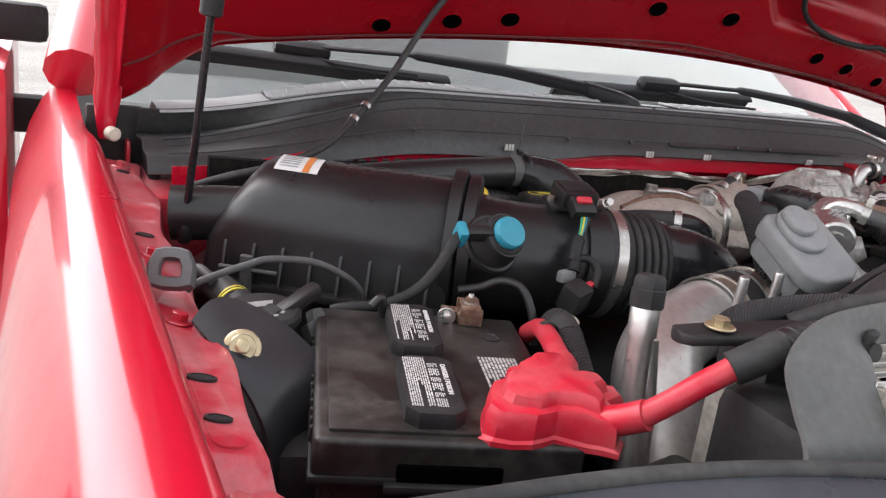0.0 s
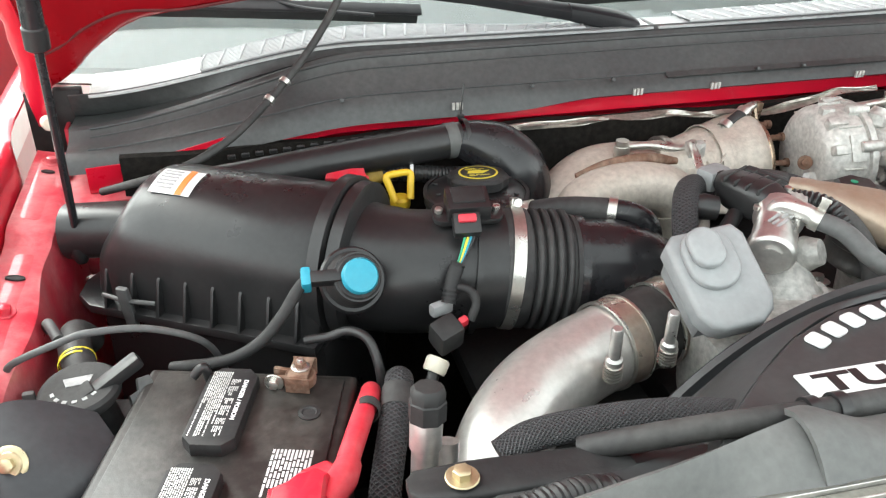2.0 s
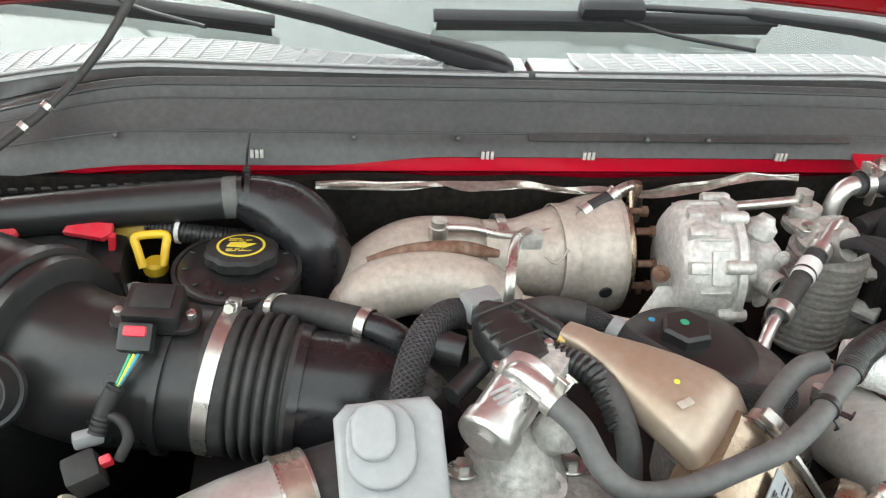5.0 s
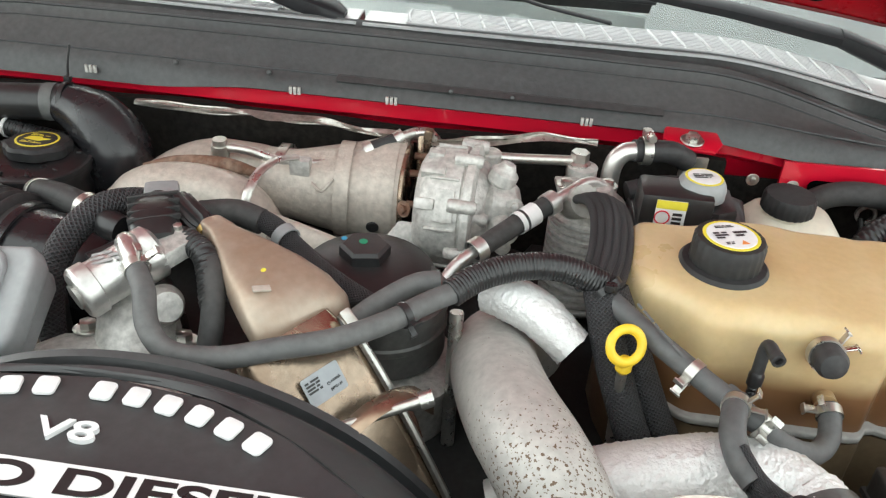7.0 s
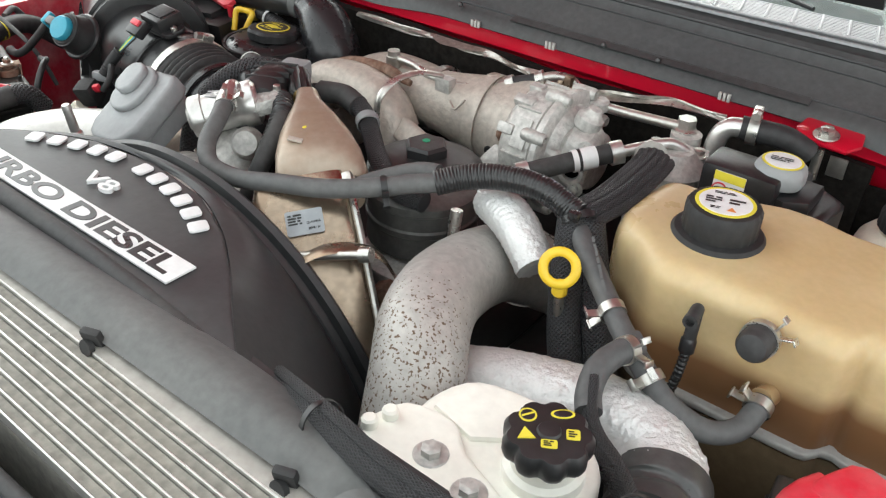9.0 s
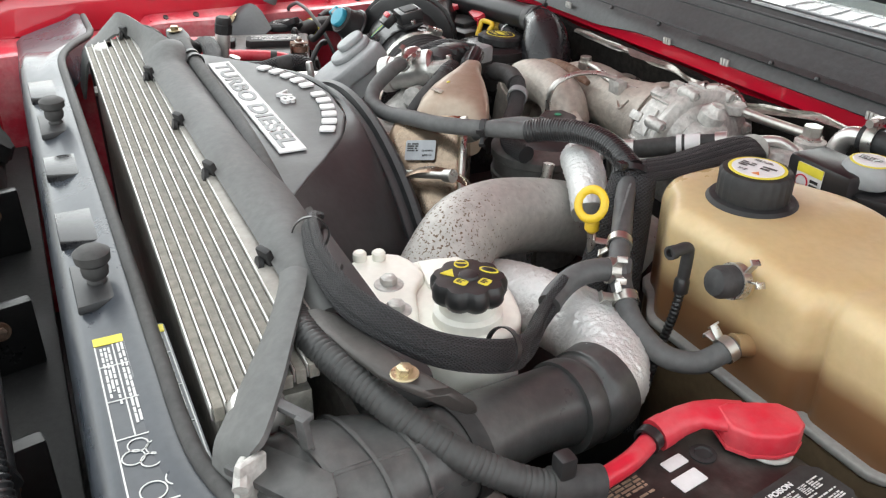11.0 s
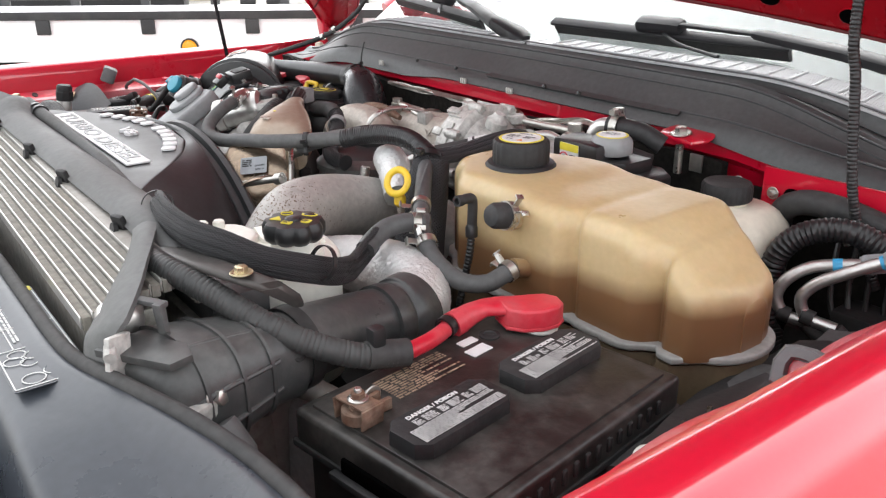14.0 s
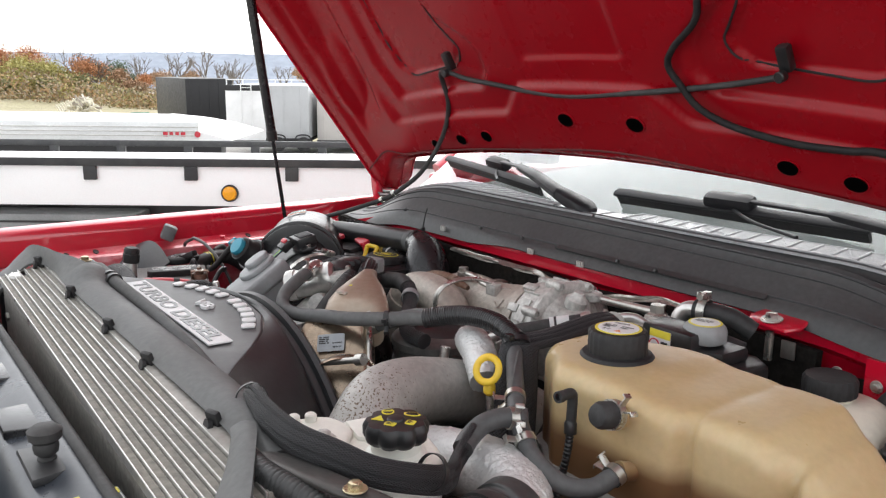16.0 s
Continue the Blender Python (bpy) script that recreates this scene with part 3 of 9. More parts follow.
part("hinge_bracket", slab([(-0.026, -0.016), (0.022, -0.017), (0.032, 0.0), (0.028, 0.026), (-0.030, 0.026), (-0.034, 0.0)], -0.003, 0.003, pose(0.394, -0.020, 1.2835, 8, 2, 0), 0.003), RED, body, "red bracket bolted to the firewall")
bolt((0.391, -0.024, 1.287), (0, -0.15, 1), 0.0075, body)
part("stud", lathe([(0.005, 0), (0.005, 0.035)], pose(0.389, -0.022, 1.237), 10), STEEL, body)
part("tab", box((0.018, 0.003, 0.022), pose(0.408, -0.012, 1.252), 0.001), STEEL, body)
part("side_panel", sheet(lambda u, v: (u, -0.013 + 0.05 * (u - 0.45), 1.268 - 0.23 * v), steps(0.500, 0.735, 4), steps(0, 0.19, 3), 0.004), RED, body, "red inner side panel")
# a flat near-black plate imitates the shade in the slot
part("panel_slot", slab(rounded(0.050, 0.016, 0.008), 0, 0.003, aim((0.555, -0.0125, 1.243), (0.05, -1, 0)), 0.001), HOLE_SHADE, body)
part("inner_splash", sheet(lambda u, v: (u, 0.004 + 0.05 * (u - 0.45), 1.236 - 0.65 * v), steps(0.43, 0.735, 4), steps(0, 1, 3), 0.004), PAD, body)
for x, z in ((0.470, 1.243), (0.515, 1.240), (0.615, 1.236)):
    bolt((x, -0.012, z), (0, -1, 0), 0.0042, body)

# windscreen
GY, GZ, GS = 0.23, 1.338, math.tan(radians(34))


def glass_z(y):
    return GZ + (y - GY) * GS


bm = sheet(lambda u, v: (u, 0.13 + 0.20 * u * u + v, glass_z(0.13 + v)), steps(-0.80, 0.80, 24), steps(0, 0.85, 12), 0.004)
ws = part("windscreen", bm, GLASS, body, "pale reflecting windscreen glass")
ws.visible_shadow = False
bm = sheet(lambda u, v: (u, 0.20 + 0.20 * u * u + v * 0.85, 1.27 + 0.06 * v), steps(-0.80, 0.80, 12), steps(0, 1, 4), 0.01)
part("dashboard", bm, INTERIOR, body, "dark grey dashboard top")
part("roof", box((1.5, 1.3, 0.05), pose(0, 1.95, 1.86), 0.02), RED, body)
part("cab_back", box((1.6, 0.05, 1.2), pose(0, 2.0, 1.25), 0.02), INTERIOR, body)
# frame and splash parts, in black that stands in for under-bay shade
part("crossmember", box((1.36, 1.0, 0.05), pose(0, -0.40, 0.70), 0.01), BLACK_MATT, body)
part("grille_back", box((1.7, 0.05, 0.5), pose(0, -0.93, 0.95), 0.01), BLACK_MATT, body)

# ---- cowl ----
cowl = thing("cowl_panel", (0, 0.07, 1.28), "weathered grey plastic cowl panel below the windscreen", "cowl panel")


def cowl_pt(x, k):
    d = smooth(0.40, 0.76, abs(x))
    c = 1 - (smooth(0.34, 0.50, x) if x > 0 else smooth(0.10, 0.24, -x))
    prof = [(-0.004, 1.274 + 0.011 * c), (0.000, 1.284 + 0.006 * c), (0.008, 1.298 + 0.001 * c), (0.016, 1.303), (0.025, 1.313), (0.043, 1.326), (0.051, 1.338), (0.057, 1.344), (0.066, 1.341), (0.068, 1.333), (0.076, 1.335), (0.082, 1.345), (0.092, 1.347)]
    y, z = prof[k]
    drop = [0.045, 0.045, 0.05, 0.055, 0.06, 0.07, 0.075, 0.078, 0.078, 0.075, 0.065, 0.05, 0.04][k]
    back = [0.03, 0.03, 0.034, 0.036, 0.04, 0.042, 0.044, 0.046, 0.046, 0.04, 0.02, 0.0, 0.0][k]
    if x > 0 and k < 4:
        d *= 0.62
    return (x, y + back * smooth(0.5, 0.75, abs(x)) + 0.10 * x * x * (k > 8), z - drop * d + 0.004 * (1 - 4 * x * x) * (k > 3))


bm = sheet(cowl_pt, steps(-0.765, 0.765, 96), range(7), 0.003)
part("apron", bm, COWL, cowl, "grey plastic apron", 50)
bm = sheet(lambda u, k: cowl_pt(u, k), steps(-0.765, 0.765, 96), [6, 7, 8, 9], 0.004)
part("bulb_seal", bm, COWL, cowl, "grey rubber bonnet seal", 60)
part("gutter", sheet(cowl_pt, steps(-0.765, 0.765, 96), [9, 10, 11], 0.002), COWL, cowl, "grey gutter behind the seal", 50)
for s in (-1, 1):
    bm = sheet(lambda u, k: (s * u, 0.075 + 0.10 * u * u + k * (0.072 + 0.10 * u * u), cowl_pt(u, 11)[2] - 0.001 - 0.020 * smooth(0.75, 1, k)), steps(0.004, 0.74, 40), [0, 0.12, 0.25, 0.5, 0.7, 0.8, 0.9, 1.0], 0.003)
    part("top_panel", bm, COWL_TOP, cowl, "grey cowl top with sky sheen in its colour", 50)
part("rear_lip", sheet(lambda u, k: (u, 0.148 + 0.20 * u * u + 0.02 * k, cowl_pt(u, 11)[2] - 0.023 - 0.05 * k), steps(-0.74, 0.74, 40), [0, 0.5, 1]), BLACK_MATT, cowl)
# moulded beads along the apron
for k, r in ((3, 0.0013), (5, 0.0011), (6, 0.0016)):
    part("bead", tube([Vector(cowl_pt(x, k)) + Vector((0, -0.0004, 0.0006)) for x in steps(-0.74, 0.74, 40)], r, 6, 2), SHROUD, cowl)
# notch plate, clips and the cable tie on the apron
part("overlap", sheet(lambda u, k: tuple(Vector(cowl_pt(u, k)) + Vector((0, -0.003, 0.002))), steps(-0.012, 0.36, 30), [2, 3], 0.0015), COWL, cowl)
for x in (-0.30, -0.058, 0.054, 0.276):
    bm = bmesh.new()
    for k in (-1, 0, 1):
        box((0.0035, 0.003, 0.009), pose(x + 0.005 * k, -0.0045, 1.2875), 0.0005, bm=bm)
    part("clip", bm, CAST, cowl)
for x in (-0.44, -0.20, -0.09, 0.12, 0.19):
    part("peg", disc(0.003, 0.006, aim((x, -0.0045 + 0.012, 1.302), (0, -1, 0.4)), 8), COWL, cowl)
# grilles: ribs and fine louvres
for s in (-1, 1):
    x0, x1 = (0.055, 0.62) if s > 0 else (0.10, 0.60)

    def grille_pt(x, f, up):
        k = (x - x0) / (x1 - x0)
        width = 0.050 + 0.016 * k if s > 0 else 0.018 + 0.046 * smooth(0, 0.55, k)
        return (s * x, 0.083 + 0.10 * x * x + width * f, cowl_pt(x, 11)[2] + up)

    part("grille_bed", sheet(lambda u, k: grille_pt(u, k, 0.0006), steps(x0, x1, 30), [0, 0.5, 1]), COWL, cowl)
    lou = bmesh.new()
    for j in range(11):
        f = (j + 0.5) / 11
        sheet(lambda u, k: grille_pt(u, f + (0.026 if k in (1, 2) else -0.026), 0.0022 if k in (1, 0) else 0.0008), steps(x0 + 0.002, x1 - 0.002, 40), [3, 0, 1, 2], 0, lou)
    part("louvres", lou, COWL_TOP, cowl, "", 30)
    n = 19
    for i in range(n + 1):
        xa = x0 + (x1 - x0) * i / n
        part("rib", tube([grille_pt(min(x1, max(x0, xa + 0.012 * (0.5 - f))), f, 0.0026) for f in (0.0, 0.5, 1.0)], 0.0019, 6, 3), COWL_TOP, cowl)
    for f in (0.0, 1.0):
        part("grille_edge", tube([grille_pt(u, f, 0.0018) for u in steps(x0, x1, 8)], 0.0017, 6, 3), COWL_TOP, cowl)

# ---- wipers ----


def wiper(base, knee, mount, tip_a, tip_b, label):
    w = thing("wiper", base, label, "wiper", "windscreen wipers")
    b, k, q = Vector(base), Vector(knee), Vector(mount)
    bm = skin([oval(b + (k - b) * t, (0, 1, 0.1), (0, 0, 1), a, h, 3, 12) for t, a, h in ((-0.12, 0.010, 0.006), (0, 0.018, 0.011), (0.25, 0.019, 0.013), (0.8, 0.015, 0.012), (1.0, 0.013, 0.011))])
    part("arm_root", bm, WIPER, w)
    bm = skin([oval(k + (q - k) * t + Vector((0, 0, 0.012 * math.sin(t * 3.1))), (0, 1, 0.3), (0, -0.3, 1), a, h, 3, 12) for t, a, h in ((0.0, 0.0135, 0.009), (0.3, 0.012, 0.008), (0.6, 0.009, 0.006), (0.62, 0.005, 0.003), (1.0, 0.005, 0.003))])
    part("arm", bm, WIPER, w, "long black steel arm")
    ta, tb = Vector(tip_a), Vector(tip_b)
    d = (tb - ta)
    bm = skin([oval(ta + d * t, (0, 0.83, 0.55), (0, -0.55, 0.83), 0.010, 0.004, 2.5, 10) for t in steps(0, 1, 8)])
    part("spine", bm, WIPER, w, "black blade spine")
    bm = skin([oval(ta + d * t + Vector((0, 0.004, -0.012)), (0, 0.83, 0.55), (0, -0.55, 0.83), 0.004, 0.012, 3, 8) for t in steps(0.01, 0.99, 4)])
    part("rubber", bm, BLACK_MATT, w)
    part("saddle", box((0.088, 0.028, 0.026), Matrix.Translation(q + Vector((0, 0.0, -0.008))) @ d.to_track_quat("X", "Z").to_matrix().to_4x4() @ pose(0, 0, 0.003, 25, 0, 0), 0.011), WIPER, w)
    part("washer_pipe", tube([q + Vector((0, 0.0, -0.012)), q + (b - q) * 0.12 + Vector((0, -0.03, -0.016)), q + (b - q) * 0.3 + Vector((0, -0.06, -0.010))], 0.0028, 8), WIPER, w)
    return w


wiper((-0.030, 0.096, 1.350), (-0.115, 0.110, 1.366), (-0.512, 0.300, 1.376), (-0.745, 0.330, 1.362), (-0.2915, 0.228, 1.350), "black wiper parked across the passenger side of the glass")
wiper((0.69, 0.175, 1.322), (0.592, 0.200, 1.350), (0.135, 0.240, 1.378), (-0.096, 0.232, 1.362), (0.363, 0.243, 1.364), "black wiper parked across the driver side of the glass")

# ---- bonnet ----
hood = thing("bonnet", (0, 0.20, 1.25), "raised red bonnet showing its pressed underside", "bonnet")
HC, HS = math.cos(radians(58)), math.sin(radians(58))


def hood_pt(x, v, lift=0.0):
    """x across, v up the panel from the middle of its rear edge, lift out of its underside."""
    return Vector((x, 0.128 - v * HC - lift * HS, 1.434 + v * HS - lift * HC))


def hood_edge(x):
    return -0.15 * x * x - 0.075 * smooth(0.66, 0.80, abs(x))


def relief(x, w):
    """How far the pressing stands out: a rear lip, stepped pockets, a groove and a drop along both sides."""
    a = abs(x)
    r = 0.030 * smooth(0.0, 0.03, w)
    wb = 0.146 - 0.052 * smooth(0.13, 0.205, a)
    r -= 0.010 * smooth(wb, wb + 0.016, w) * (1 - smooth(0.555, 0.60, a - 0.04 * smooth(0.09, 0.22, w)))
    r -= 0.005 * smooth(0.195, 0.203, w) * (1 - smooth(0.100, 0.108, a))
    edge = 0.208 + 0.028 * (1 - smooth(0.145, 0.185, w)) + 0.11 * smooth(0.21, 0.34, w)
    r -= 0.011 * smooth(edge, edge + 0.018, a) * (1 - smooth(0.515, 0.545, a - 0.03 * smooth(0.14, 0.25, w))) * smooth(0.143, 0.156, w)
    edge = 0.276 + 0.035 * smooth(0.222, 0.29, w) + 0.024 * (1 - smooth(0.194, 0.216, w))
    r -= 0.008 * smooth(edge, edge + 0.006, a) * (1 - smooth(0.486, 0.492, a - 0.022 * smooth(0.20, 0.32, w) + 0.03 * (1 - smooth(0.19, 0.215, w)))) * smooth(0.189, 0.195, w)
    r -= 0.016 * smooth(0.61, 0.64, a) * (1 - smooth(0.69, 0.72, a)) * smooth(0.10, 0.2, w)
    r += 0.010 * max(0.0, 1 - ((a - 0.69) / 0.045) ** 2 - ((w - 0.25) / 0.09) ** 2) ** 0.6
    r += (0.004 + 0.088 * min(w, 0.6)) * smooth(0.62, 0.79, a) + 0.006 * smooth(0.735, 0.75, a)
    return r


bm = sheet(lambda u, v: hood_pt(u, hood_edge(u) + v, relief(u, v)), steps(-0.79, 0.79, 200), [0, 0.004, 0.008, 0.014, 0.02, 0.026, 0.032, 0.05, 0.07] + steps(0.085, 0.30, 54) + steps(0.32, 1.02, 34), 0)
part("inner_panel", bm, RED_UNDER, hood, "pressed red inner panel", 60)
bm = sheet(lambda u, v: hood_pt(u, hood_edge(u) + v - 0.004, -0.022 - 0.02 * (1 - u * u)), steps(-0.80, 0.80, 40), [0, 0.02, 0.1, 0.3, 0.6, 1.03], 0.002)
part("outer_skin", bm, RED, hood, "red outer skin", 60)
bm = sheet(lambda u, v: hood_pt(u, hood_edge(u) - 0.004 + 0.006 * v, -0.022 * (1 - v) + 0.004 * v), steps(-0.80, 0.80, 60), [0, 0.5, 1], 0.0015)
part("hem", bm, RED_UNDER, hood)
for s in (-1, 1):
    part("side_hem", sheet(lambda u, v: hood_pt(s * (0.79 + 0.01 * v), hood_edge(0.79) + u, (relief(0.79, u) + 0.005) * (1 - v) - 0.025 * v), steps(0, 1.02, 40), [0, 0.5, 1], 0.002), RED, hood)
    for x, r in ((0.072, 0.0128), (0.305, 0.0118), (0.391, 0.0118), (0.490, 0.0108)):
        w = 0.094 if x < 0.1 else 0.076 - 0.06 * x
        q = hood_pt(s * x + 0.025, w + hood_edge(x), relief(x, w))
        m = Matrix.Translation(q) @ Matrix.Rotation(radians(122), 4, "X")
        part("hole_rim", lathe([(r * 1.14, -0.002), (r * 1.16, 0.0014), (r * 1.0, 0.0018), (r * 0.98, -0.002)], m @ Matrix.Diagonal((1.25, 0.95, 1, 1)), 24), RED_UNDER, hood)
        # no opening is cut: a near-black oval is the hole's shade
        part("hole", lathe([(r, 0), (r, 0.0020), (r * 0.9, 0.0021)], m @ Matrix.Diagonal((1.25, 0.95, 1, 1)), 24), HOLE_SHADE, hood)
    # hinge arm
    hx = s * 0.802
    bm = skin([oval((hx - s * k, y, z), (1, 0, 0), (0, c, d), p, q, 4, 16) for k, y, z, c, d, p, q in ((0.0, 0.165, 1.245, 1, 0.1, 0.009, 0.007), (0.0, 0.163, 1.270, 1, 0.1, 0.013, 0.008), (0.001, 0.160, 1.300, 1, 0.15, 0.017, 0.009), (0.003, 0.156, 1.325, 1, 0.2, 0.017, 0.008), (0.004, 0.147, 1.366, 1, 0.4, 0.021, 0.010), (0.003, 0.137, 1.385, 1, 0.5, 0.018, 0.007), (0.005, 0.117, 1.414, 1, 0.8, 0.023, 0.010), (0.004, 0.100, 1.432, 1, 0.9, 0.021, 0.007), (0.006, 0.084, 1.450, 1, 0.9, 0.024, 0.010), (0.004, 0.060, 1.480, 1, 0.9, 0.024, 0.008), (0.006, 0.02, 1.54, 1, 0.9, 0.026, 0.008), (0.008, -0.02, 1.60, 1, 0.9, 0.022, 0.006))])
    part("hinge_arm", bm, RED, hood, "red pressed-steel hinge arm", 50)
    bolt((hx - s * 0.012, 0.117, 1.414), (-s, -0.6, 0), 0.007, hood, RED)
    part("hinge_pivot", disc(0.009, 0.014, aim((hx - s * 0.004, 0.150, 1.254), (-s * 0.4, -1, 0))), WHITE_PLASTIC, hood)
    nz = hood_pt(s * 0.333 + 0.022, 0.180, 0.010)
    part("washer_nozzle", box((0.016, 0.014, 0.034), Matrix.Translation(nz) @ pose(0, -0.012, 0.008, 30, 0, 0), 0.004), BLACK, hood)
    part("nozzle_lock", disc(0.007, 0.012, aim(nz + Vector((0, -0.012, -0.012)), (0, -1, -0.3))), BLACK, hood)
    # lines of sealer round the pockets, black for the shaded gap too
    ln = [(0.315, 0.33), (0.309, 0.287), (0.288, 0.250), (0.274, 0.226), (0.286, 0.203), (0.309, 0.194), (0.343, 0.192), (0.40, 0.190), (0.455, 0.190), (0.484, 0.212), (0.500, 0.26), (0.508, 0.308), (0.512, 0.42)]
    part("sealer_gap_line", tube([hood_pt(s * a, b + hood_edge(a), relief(a, b) + 0.0005) for a, b in ln], 0.0017, 6), BLACK_MATT, hood)
part("rear_bead", tube([hood_pt(x, 0.026 + 0.012 * math.exp(-((x - 0.03) / 0.16) ** 2) + 0.062 * smooth(0.60, 0.80, abs(x)) + hood_edge(x), relief(x, 0.033) + 0.0005 + 0.004 * smooth(0.62, 0.79, abs(x))) for x in steps(-0.785, 0.785, 60)], 0.0020, 6, 2), RED_DARK_SEAM, hood, "dull sealer bead along the rear lip")
A, B = hood_pt(-0.311, 0.176, 0.026), hood_pt(0.355, 0.174, 0.026)
part("washer_hose", tube([A] + [hood_pt(x, w + hood_edge(x), 0.028) for x, w in ((-0.26, 0.174), (-0.193, 0.160), (-0.10, 0.143), (-0.012, 0.137), (0.106, 0.147), (0.189, 0.158), (0.28, 0.175))] + [B], 0.0042, 10), RUBBER, hood)
part("harness", tube([hood_pt(x, w + hood_edge(x), k) for x, w, k in ((0.268, 0.42, 0.015), (0.266, 0.32, 0.018), (0.262, 0.286, 0.022), (0.250, 0.258, 0.025), (0.208, 0.222, 0.028), (0.193, 0.196, 0.030), (0.206, 0.167, 0.032), (0.224, 0.138, 0.034), (0.268, 0.115, 0.034), (0.344, 0.103, 0.034), (0.416, 0.106, 0.034), (0.461, 0.112, 0.034), (0.56, 0.10, 0.037), (0.62, 0.04, 0.04))], 0.0046, 10), HARNESS_TAPE, hood, "black taped wiring harness")

# gas struts and the loom down to the bay
for s in (-1, 1):
    st = thing("gas_strut", (s * 0.735, -0.11, 1.18), "thin black gas strut holding the bonnet up", "gas strut", "bonnet struts")
    lo, hi = Vector((s * 0.742, -0.105, 1.195)), Vector((s * 0.715, -0.19, 1.74))
    d = hi - lo
    part("rod", tube([lo, lo + d * 0.44], 0.0042, 10), BLACK_GLOSS, st)
    part("cylinder", tube([lo + d * 0.43, hi], 0.0098, 14), BLACK_GLOSS, st)
    part("collar", disc(0.0112, 0.022, aim(lo + d * 0.42, d)), BLACK, st)
    part("ball_socket", lathe([(0.006, 0), (0.010, 0.01), (0.010, 0.022), (0.006, 0.028)], aim(lo + Vector((0, 0, -0.01)), d)), BLACK, st)

hl = thing("washer_line", (-0.62, -0.02, 1.25), "thin black washer hose hanging from the bonnet", "hose")
part("hose", tube([A + Vector((0, -0.004, 0.002)), (-0.352, 0.025, 1.565), (-0.368, 0.055, 1.51), (-0.408, 0.069, 1.443), (-0.454, 0.054, 1.375), (-0.490, 0.030, 1.338), (-0.523, 0.004, 1.313), (-0.575, -0.05, 1.287), (-0.63, -0.075, 1.268), (-0.69, -0.06, 1.248), (-0.72, -0.03, 1.23)], 0.0046, 10), RUBBER, hl)
for t in (0.0, 0.02):
    part("joint", ring_band((-0.505 - t, 0.018 - t * 0.8, 1.3265 - t * 0.75), (-0.6, -0.5, -0.5), 0.0052, 0.006), STEEL, hl)
dl = thing("bonnet_loom", (0.626, -0.05, 1.2), "black corrugated loom running up to the bonnet", "wiring loom")
part("loom", tube([(0.60, -0.06, 1.60), (0.600, -0.055, 1.435), (0.606, -0.05, 1.386), (0.618, -0.05, 1.30), (0.624, -0.046, 1.262), (0.632, -0.036, 1.225), (0.65, -0.02, 1.17)], 0.0050, 12, ripple=0.0010, pitch=0.0040), BLACK, dl)

# ---- front of the bay ----
core = thing("core_cover", (0.1, -0.80, 1.24), "black plastic cover on the front core support, with a sticker", "cover panel")


def core_in(x):
    """The rear rim of the cover, which sweeps back to both wings."""
    return -0.758 + 0.060 * smooth(0.42, 0.66, abs(x))


bm = sheet(lambda u, k: (u, [core_in(u) + 0.004, core_in(u), core_in(u) - 0.004, core_in(u) - 0.012, core_in(u) - 0.03, -0.800, -0.810, -0.818][k], [1.20, 1.244, 1.254, 1.255, 1.246, 1.2445 - 0.02 * smooth(0.5, 0.8, abs(u)), 1.236 - 0.02 * smooth(0.5, 0.8, abs(u)), 1.17][k] + -0.014 * smooth(0.50, 0.66, abs(u)) - 0.004), steps(-0.785, 0.785, 90), range(8), 0.003)
part("panel", bm, CORE_PANEL, core, "glossy black plastic panel with reflected sky in its colour", 45)
part("rear_seal", tube([(x, core_in(x) + 0.001, 1.2505 - 0.014 * smooth(0.50, 0.66, abs(x))) for x in steps(-0.76, 0.76, 30)], 0.0055, 10, 3), RUBBER, core, "black rubber seal lip")
for x, y in ((0.212, -0.783), (-0.18, -0.783)):
    part("bumper_base", slab([(-0.035, -0.018), (0.035, -0.018), (0.028, 0.02), (-0.028, 0.02)], 0, 0.008, pose(x, y, 1.241), 0.003), SHROUD, core)
    part("bumper", lathe([(0.010, 0), (0.010, 0.014), (0.008, 0.016), (0.0125, 0.020), (0.0135, 0.026), (0.0125, 0.030), (0.017, 0.034), (0.018, 0.042), (0.012, 0.046)], pose(x, y, 1.238) @ Matrix.Diagonal((0.78, 0.78, 0.88, 1))), RUBBER, core, "black rubber bonnet bumper")
for x, y, w in ((0.10, -0.79, 0.06), (-0.05, -0.79, 0.05), (-0.32, -0.79, 0.07)):
    part("step", slab([(-w / 2, -0.014), (w / 2, -0.014), (w / 2 + 0.012, 0.026), (-w / 2, 0.022)], -0.004, 0.006, pose(x, y, 1.243), 0.002), BLACK_GLOSS, core)
st = Vector((0.382, -0.772, 1.2468))
part("sticker", slab(rounded(0.050, 0.182, 0.003), 0, 0.0005, pose(*st) @ Matrix.Rotation(radians(90), 4, "Z"), 0), CORE_PANEL, core, "information sticker with white print and a yellow head")
part("sticker_head", slab(rounded(0.010, 0.048, 0.001), 0.0007, 0.0011, pose(st.x - 0.084, st.y, st.z), 0), YELLOW_LABEL, core)
for i, (dy, w) in enumerate(((-0.0175, 0.0075), (-0.0035, 0.0130), (0.0140, 0.0150))):
    bars(pose(st.x - (0.030 if i else 0.040), st.y + dy, st.z + 0.0005, 0, 0, 0), 0.096 if i else 0.070, w, (3, 5, 6)[i], STICKER_INK, core, 3 + i, fill=0.97)
